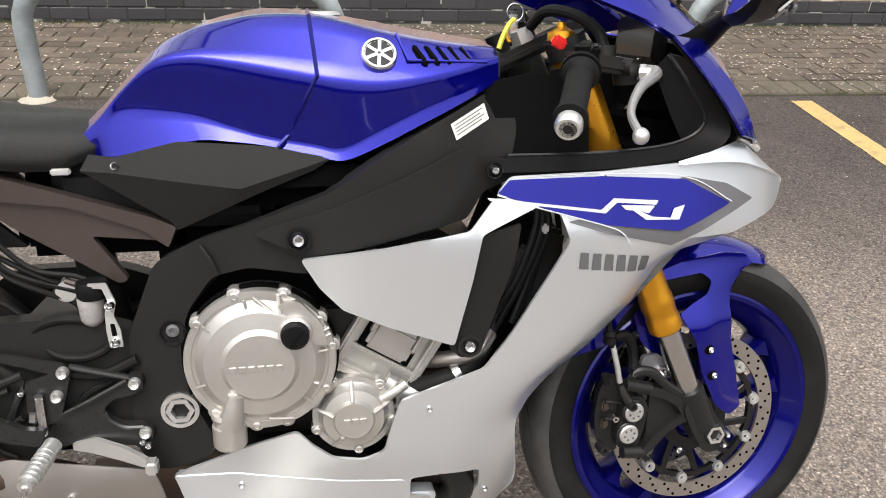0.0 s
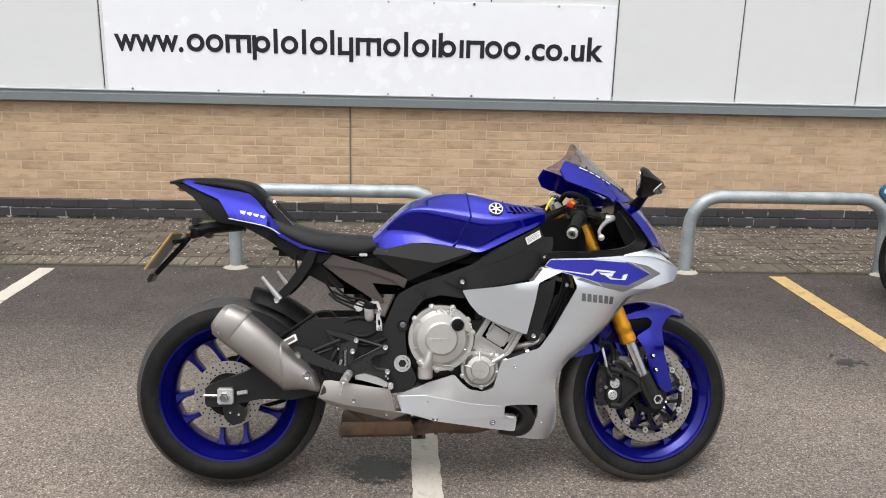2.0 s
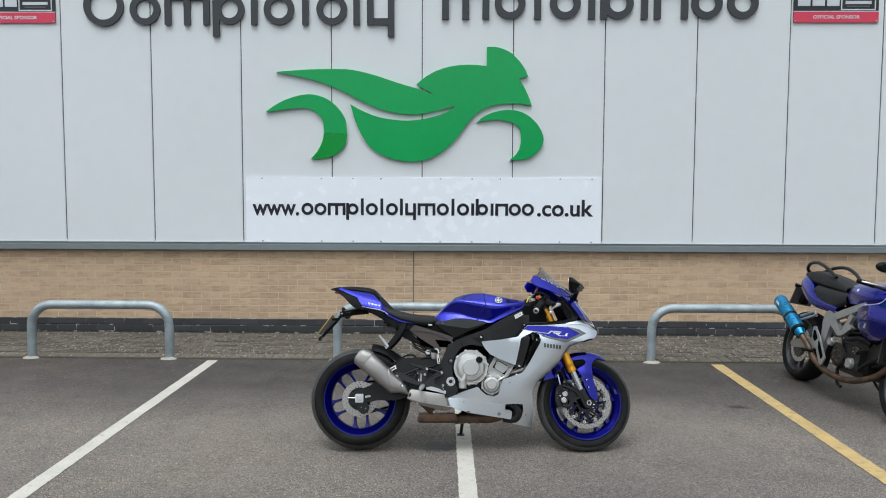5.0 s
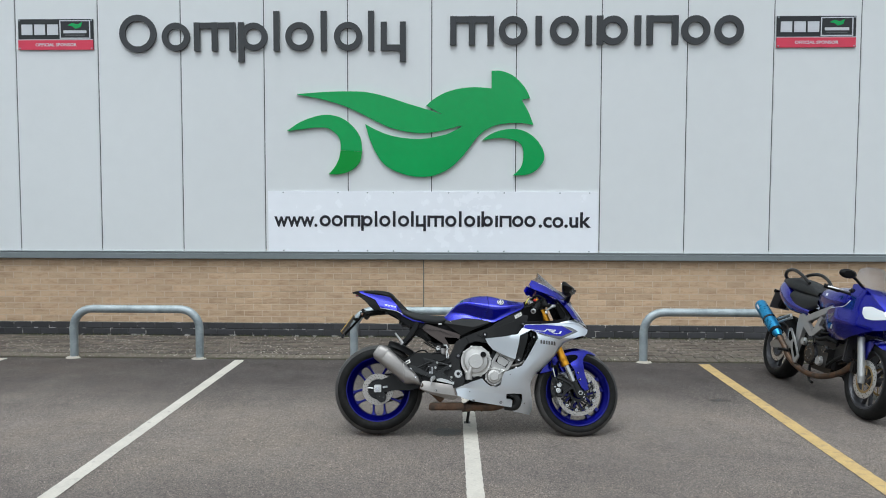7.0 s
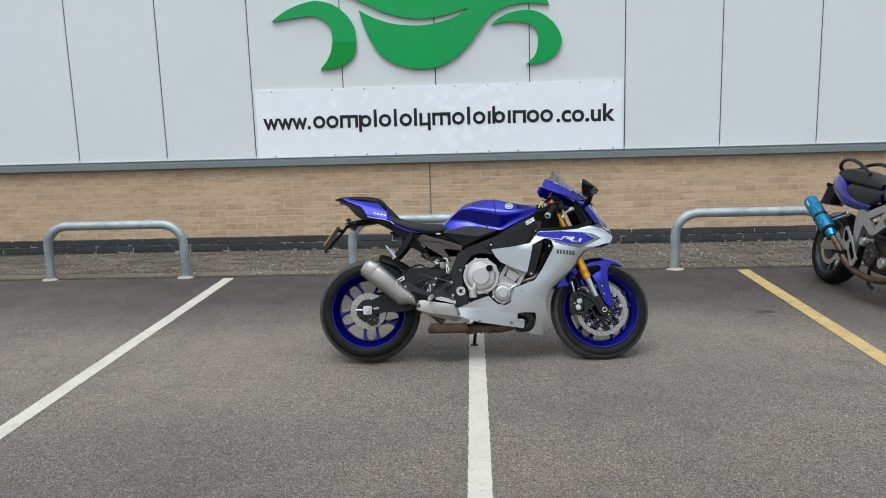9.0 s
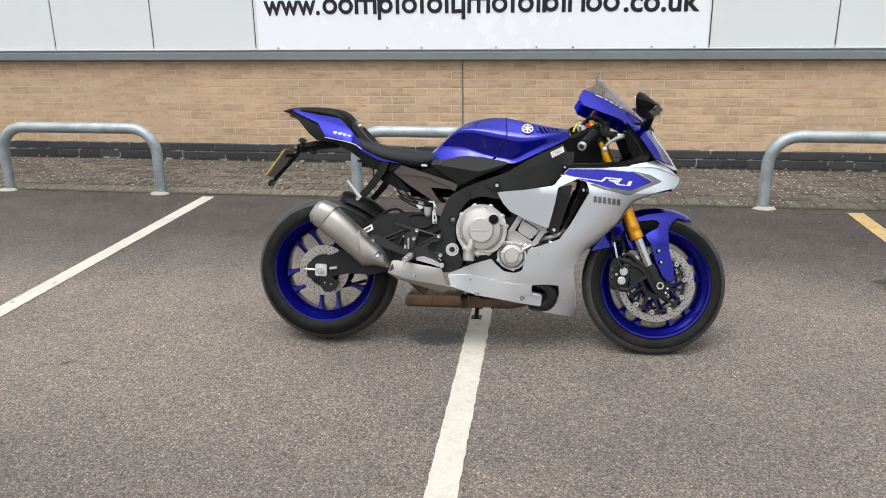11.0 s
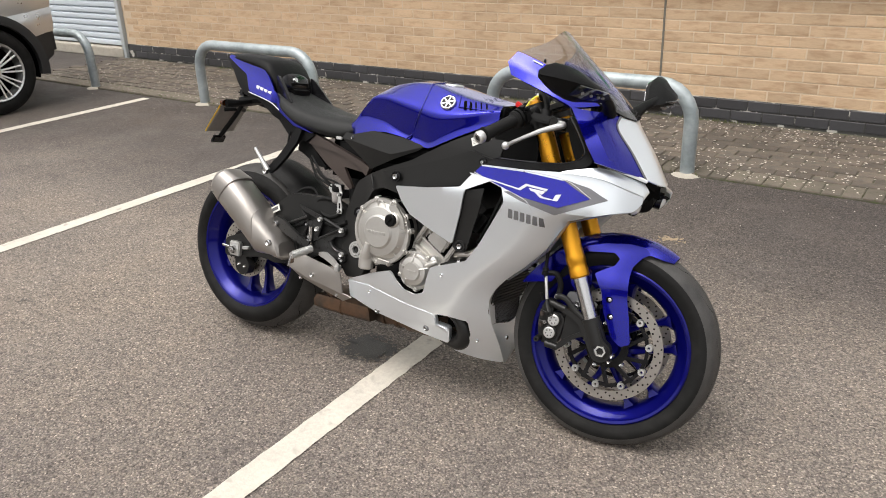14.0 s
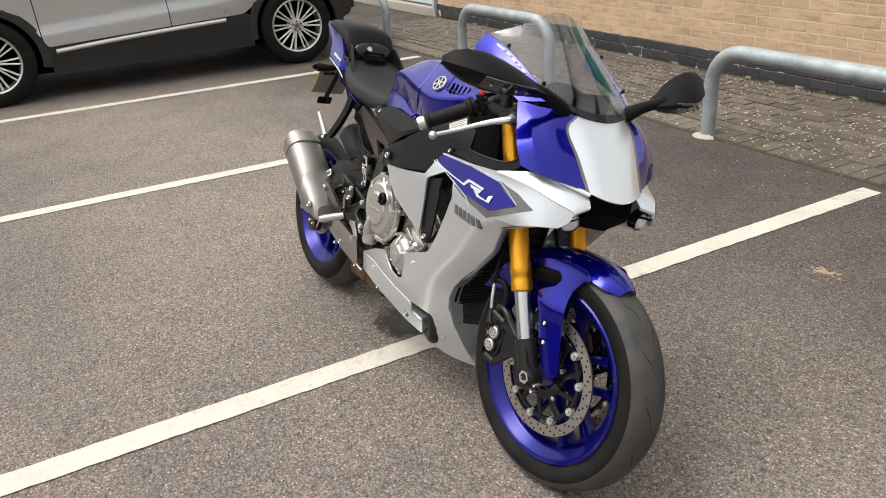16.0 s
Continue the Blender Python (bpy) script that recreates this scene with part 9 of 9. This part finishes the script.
def arch(u, r, a0=200, a1=-20, n=14):
    return [(u + r * math.cos(radians(a0 + (a1 - a0) * k / n)), 0.36 + r * math.sin(radians(a0 + (a1 - a0) * k / n))) for k in range(n + 1)]


BODY = [(-1.98, 0.62), (-1.9, 0.6)] + [p for p in arch(AXR, 0.46, 148, 32)] + [(-0.83, 0.53), (-0.131, 0.497), (0.86, 0.443)] + arch(AXF, 0.46, 150, 30) + [(1.95, 0.62), (2.3, 0.62), (2.36, 0.75), (2.3, 0.95), (1.9, 1.02), (1.2, 1.08), (0.4, 1.07), (-0.6, 1.1), (-1.6, 1.14), (-1.95, 1.1), (-2.0, 0.9)]
for s in (-1, 1):
    sd = cp("body_side", plate([(a, b + 0.076 * a) for a, b in BODY], lambda a, b: Vector((a, s * car_v(a, b - 0.076 * a), b - 0.076 * a)), 0.02, 0.055, 0.03), CAR_SILVER, "silver grey painted body side", angle=24)
    SILL = [(-0.88, 0.527), (-0.9, 0.23), (0.86, 0.2), (0.88, 0.443), (-0.131, 0.496)]
    part("sill", plate(SILL, lambda a, b: Vector((a, s * (car_v(a, b) + 0.004), b)), 0.03, 0.08, 0.02), CAR_TRIM, sd, "black plastic sill")
    for au in (AXR, AXF):
        bm = skin([[Vector((au + r * math.cos(t), s * (car_v(au, 0.6) + o), 0.36 + r * math.sin(t))) for r, o in ((0.402, -0.05), (0.4, 0.008), (0.43, 0.014), (0.475, 0.006))] for t in (radians(190 - 200 * k / 24) for k in range(25))], closed=False)
        part("arch_trim", bm, CAR_TRIM, sd, "black wheel arch trim", 50)
        cp("wheel_well", lathe([(s * 0.9, 0.41), (s * 0.6, 0.41), (s * 0.6, 0.0)], 24, (au, 0, 0.36), "Y", -15, 195), HOLE)
    part("chrome_strip", tube([Vector((a, s * (car_v(a, b) + 0.012), b)) for a, b in ((-0.65, 0.492), (-0.27, 0.475), (0.109, 0.454), (0.46, 0.431), (0.81, 0.404))], 0.02, 10), ALLOY, sd, "bright sill strip")
    for du, ww in ((-0.17, 0.02), (0.89, 0.02)):
        part("door_gap", plate([(du, 0.5), (du + 0.008, 0.5), (du + 0.03, 1.06), (du + 0.022, 1.06)], lambda a, b: Vector((a, s * (car_v(a, b) + 0.0015), b)), 0.002, 0.05, 0), HOLE, sd)
    part("door_gap", plate([(-0.86, 0.95), (-0.852, 0.95), (-0.82, 1.1), (-0.828, 1.1)], lambda a, b: Vector((a, s * (car_v(a, b) + 0.0015), b)), 0.002, 0.05, 0), HOLE, sd)
    for du in (-0.08, 0.72):
        part("door_handle", tube([Vector((du - 0.09, s * 0.975, 0.965)), Vector((du, s * 0.99, 0.968)), Vector((du + 0.09, s * 0.975, 0.965))], 0.011, 8), CAR_SILVER, sd)
    part("rear_bumper_side", plate([(-1.97, 0.62), (-1.93, 0.42), (-1.8, 0.36), (-1.76, 0.4), (-1.75, 0.6), (-1.9, 0.62)], lambda a, b: Vector((a, s * (car_v(a, b) + 0.003), b)), 0.02, 0.05, 0.02), CAR_TRIM, sd, "grey bumper corner")
    GLASS = [(-1.7, 1.2), (-1.5, 1.16), (0.5, 1.1), (1.0, 1.12), (0.72, 1.32), (0.35, 1.52), (-0.4, 1.56), (-1.3, 1.5), (-1.6, 1.42)]
    part("side_window", plate(GLASS, lambda a, b: Vector((a, s * (car_v(a, b) - 0.002), b)), 0.01, 0.1, 0.04), CAR_GLASS, sd, "dark side windows")
    part("pillar", plate([(-1.9, 1.1), (-1.62, 1.15), (-1.56, 1.5), (-1.75, 1.45)], lambda a, b: Vector((a, s * (car_v(a, b) - 0.004), b)), 0.02, 0.1, 0.03), CAR_SILVER, sd)
    mirror_ = cp("door_mirror", box((0.82, s * 1.03, 1.14), (0.13, 0.2, 0.13), 0.045), CAR_SILVER, "silver door mirror")
    part("tail_lamp", plate([(-1.96, 0.95), (-1.8, 0.98), (-1.78, 1.06), (-1.95, 1.07)], lambda a, b: Vector((a, s * (car_v(a, b) + 0.006), b)), 0.02, 0.05, 0.02), material("tail lamp red", (0.4, 0.01, 0.012), 0.15, coat=0.8), sd, "red tail lamp")
roof = [(-1.78, 1.46), (-1.4, 1.585), (-0.6, 1.635), (0.1, 1.6), (0.45, 1.52)]
cp("roof", skin([[Vector((u, v * (0.7 if abs(v) == 1 else 0.7), w - 0.05 * v * v)) for v in (-1, -0.6, 0, 0.6, 1)] for u, w in roof], closed=False), CAR_SILVER, "silver roof", angle=50)
cp("windscreen", skin([[Vector((u, v * h, w - 0.03 * v * v)) for v in (-1, -0.5, 0, 0.5, 1)] for u, w, h in ((0.45, 1.52, 0.7), (1.2, 1.1, 0.8))], closed=False), CAR_GLASS, "dark windscreen", angle=50)
cp("bonnet", skin([[Vector((u, v * h, w - 0.06 * v * v)) for v in (-1, -0.5, 0, 0.5, 1)] for u, w, h in ((1.2, 1.1, 0.88), (1.8, 1.06, 0.87), (2.2, 0.97, 0.8), (2.34, 0.86, 0.74))], closed=False), CAR_SILVER, "silver bonnet", angle=50)
cp("front_bumper", box((2.26, 0, 0.58), (0.2, 1.56, 0.56), 0.08), CAR_SILVER)
cp("grille", box((2.37, 0, 0.78), (0.03, 0.9, 0.12), 0.02), GLOSS_BLACK)
cp("rear_window", skin([[Vector((u, v * h, w)) for v in (-1, 0, 1)] for u, w, h in ((-1.78, 1.46, 0.68), (-1.97, 1.12, 0.78))], closed=False), CAR_GLASS)
cp("tailgate", box((-1.94, 0, 0.86), (0.1, 1.62, 0.52), 0.04), CAR_SILVER, "silver tailgate")
rb = cp("rear_bumper", box((-1.9, 0, 0.52), (0.2, 1.66, 0.26), 0.06), CAR_TRIM, "dark grey rear bumper")
part("exhaust_tip", rod((-2.01, 0.5, 0.42), (-1.9, 0.5, 0.42), 0.035, n=20), STEEL, rb)
# near-black and set low so the shaded space under the car stays dark
cp("underbody", box((0, 0, 0.31), (3.5, 1.5, 0.22), 0.03), HOLE)
cp("cabin_core", box((-0.4, 0, 0.78), (2.6, 1.6, 0.5), 0.05), HOLE)


SPOKE_SILVER = material("bright wheel lacquer", (0.72, 0.72, 0.71), 0.3, metal=0.35, coat=0.4, var=0.05, scale=20)


def car_wheel(u, s):
    w = new("wheel")
    w.parent = car
    w.matrix_basis = pose(u, s * 0.83, WR)
    tagged(w, "multi-spoke silver alloy wheel with black tyre")
    o = s
    pr = [(-0.1, 0.235), (-0.118, 0.27), (-0.12, 0.315), (-0.1, 0.35), (-0.06, 0.3615), (0.06, 0.3615), (0.1, 0.35), (0.12, 0.315), (0.118, 0.27), (0.1, 0.235)]
    part("tyre", lathe(pr, 56, loop=True), TYRE, w, "", 40)
    part("rim", lathe([(o * 0.106, 0.25), (o * 0.113, 0.243), (o * 0.106, 0.232), (o * 0.06, 0.225), (-o * 0.08, 0.22), (-o * 0.08, 0.24), (o * 0.09, 0.246)], 56, loop=True), ALLOY, w, "bright alloy rim", 40)
    part("hub", lathe([(o * 0.085, 0), (o * 0.09, 0.03), (o * 0.082, 0.062), (o * 0.06, 0.075), (0, 0.075)], 32), ALLOY, w)
    # near-black disc put behind the spokes for the dark inside the wheel
    part("barrel", lathe([(o * 0.0, 0.0), (o * 0.0, 0.225)], 40), HOLE, w)
    for k in range(10):
        for e in (-1, 1):
            a0, a1 = radians(36 * k + e * 6.5), radians(36 * k + e * 6.0)
            p0, p1 = Vector((0.05 * math.cos(a0), o * 0.07, 0.05 * math.sin(a0))), Vector((0.236 * math.cos(a1), o * 0.094, 0.236 * math.sin(a1)))
            mm, d = frame_on(p0, p1)
            part("spoke", box((0, 0, 0), (0.023, 0.014, d), 0.004, mm, seg=1), SPOKE_SILVER, w)
    for k in range(5):
        a = radians(72 * k + 18)
        part("wheel_nut", lathe([(o * 0.098, 0), (o * 0.098, 0.009), (o * 0.08, 0.011)], 8, (0.04 * math.cos(a), 0, 0.04 * math.sin(a))), GREY_DECAL, w)
    part("centre_cap", lathe([(o * 0.101, 0), (o * 0.1, 0.018), (o * 0.09, 0.022)], 20), SILVER_GREY, w)
    return w


for u in (AXR, AXF):
    for s in (-1, 1):
        car_wheel(u, s)

# ---- bricks, pavers and litter ----
COURSE, BED = 0.0755, 0.021
piece = slab_mesh("brick", (0.2095, 0.05, 0.0675), 0.002, BRICK)
places = []
for row in range(11):
    z = BED + (row + 2.5) * COURSE
    for col in range(-36, 44):
        x = col * 0.2184 + (0.1496 if row % 2 else 0.0436)
        if WALL_X0 + 0.11 < x < WALL_X1 - 0.11 and abs(x + 0.62) > 0.112:
            places.append((x, WALL_Y + 0.0486, z))
        elif abs(x + 0.62) < 0.112:
            for a, b in ((x - 0.1045, -0.628), (-0.612, x + 0.1045)):
                if b - a > 0.02:
                    part("brick", box(((a + b) / 2, WALL_Y + 0.0486, z), (b - a, 0.05, 0.067), 0.003, seg=1), BRICK, wall_north)
near = [p for p in places if -3.1 < p[0] < 2.2][:300]
for p in near:
    ob = new("brick", piece)
    ob.parent = wall_north
    ob.location = (p[0], p[1] + random.uniform(-0.0015, 0.0015), p[2])
nearset = set(near)
far_blocks("bricks", [p for p in places if p not in nearset], (0.2095, 0.05, 0.067), BRICK_FAR, wall_north)
part("movement_joint", box((-0.62, WALL_Y + 0.045, 0.56), (0.014, 0.05, 0.78)), DARK_MORTAR, wall_north)

plinth = thing("plinth", pose(0, 0, 0), "two courses of dark engineering brick at the wall foot", "plinth", kind="structure")
part("bed", box(((WALL_X0 + WALL_X1) / 2, WALL_Y + 0.05, 0.0855), (WALL_X1 - WALL_X0, 0.07, 0.171)), PALE_MORTAR, plinth)
piece = slab_mesh("brick", (0.211, 0.06, 0.0685), 0.004, BLUE_BRICK)
for row in range(2):
    for col in range(-34, 42):
        x = col * 0.2184 + (0.144 if row else 0.031)
        if WALL_X0 + 0.1 < x < WALL_X1 - 0.1:
            ob = new("brick", piece)
            ob.parent = plinth
            ob.location = (x, WALL_Y + 0.0405 + random.uniform(-0.002, 0.002), BED + (row + 0.5) * COURSE)

piece = slab_mesh("paver", (0.193, 0.094, 0.03), 0.004, PAVER)
edge = slab_mesh("paver", (0.094, 0.19, 0.03), 0.004, PAVER_EDGE)
rest = []
for row in range(12):
    for col in range(-36, 46):
        x, y = col * 0.2 + (0.1 if row % 2 else 0), KERB_Y + 0.255 + row * 0.1
        if y > WALL_Y - 0.04 or x < WALL_X0 or x > WALL_X1:
            continue
        z = 0.0 + random.uniform(-0.0025, 0.0025)
        if -1.4 < x < 2.6 and row < 11:
            ob = new("paver", piece)
            ob.parent = pavement
            ob.location = (x, y, z)
            ob.rotation_euler = (random.uniform(-0.012, 0.012), random.uniform(-0.012, 0.012), random.uniform(-0.01, 0.01))
        else:
            rest.append((x, y, z))
far_blocks("pavers", rest, (0.193, 0.094, 0.03), PAVER_FAR, pavement)
rest = []
for col in range(-72, 90):
    x = col * 0.1 + 0.04
    if not WALL_X0 < x < WALL_X1:
        continue
    if -1.4 < x < 2.6:
        ob = new("paver", edge)
        ob.parent = pavement
        ob.location = (x, KERB_Y + 0.1, random.uniform(-0.001, 0.004))
        ob.rotation_euler = (0, 0, random.uniform(-0.02, 0.02))
    else:
        rest.append((x, KERB_Y + 0.1, 0.0))
far_blocks("edge_pavers", rest, (0.094, 0.19, 0.03), PAVER_EDGE, pavement)

rnd = random.Random(12)
bm = bmesh.new()
for i in range(9000):
    x = rnd.uniform(-7.0, 6.0)
    y = KERB_Y + 0.02 + (WALL_Y - KERB_Y - 0.06) * rnd.random()
    if noise.noise((x * 1.1, y * 2.2, 3.0)) + 0.25 * rnd.uniform(-1, 1) < -0.05 and rnd.random() < 0.75:
        continue
    r, a = rnd.uniform(0.003, 0.0095), rnd.uniform(0, 6.28)
    vs = []
    for k in range(5):
        t = a + k * 1.2566
        vs.append(bm.verts.new((x + r * math.cos(t) * rnd.uniform(0.7, 1.3), y + r * 0.8 * math.sin(t) * rnd.uniform(0.7, 1.3), 0.0185 + rnd.uniform(0, 0.003))))
    bm.faces.new(vs)
for i in range(260):
    x, y = rnd.uniform(-6, 5), KERB_Y - abs(rnd.gauss(0, 0.35))
    r = rnd.uniform(0.002, 0.005)
    bm.faces.new([bm.verts.new((x + r * math.cos(t), y + r * math.sin(t), 0.005)) for t in (0, 1.3, 2.5, 3.9, 5.1)])
tagged(part("petals", bm, PETAL, label="pale fallen petals scattered over the paving"), category="petals", kind="stuff")

bm = bmesh.new()
for i in range(3200):
    x = rnd.uniform(-7.0, 6.0)
    y = WALL_Y - 0.015 - abs(rnd.gauss(0, 0.03)) if rnd.random() < 0.8 else KERB_Y + abs(rnd.gauss(0, 0.02))
    if noise.noise((x * 0.9, 0.3, 7.0)) < -0.1:
        continue
    hgt, a = rnd.uniform(0.008, 0.03), rnd.uniform(0, 6.28)
    dx, dy = 0.004 * math.cos(a), 0.004 * math.sin(a)
    lx, ly = rnd.uniform(-0.01, 0.01), rnd.uniform(-0.012, 0.004)
    bm.faces.new([bm.verts.new(p) for p in ((x - dx, y - dy, 0.01), (x + dx, y + dy, 0.01), (x + lx, y + ly, 0.012 + hgt))])
tagged(part("moss", bm, material("moss and weeds", (0.09, 0.1, 0.035), 0.9, var=0.3, scale=30), label="low moss and weeds along the wall foot"), category="weeds", kind="stuff")

# nothing lies deeper than thing, part and sub-part
for ob in [o for o in bpy.data.objects if o.parent]:
    while ob.parent and ob.parent.parent and ob.parent.parent.parent:
        ob.matrix_basis = ob.parent.matrix_basis @ ob.matrix_basis
        ob.parent = ob.parent.parent
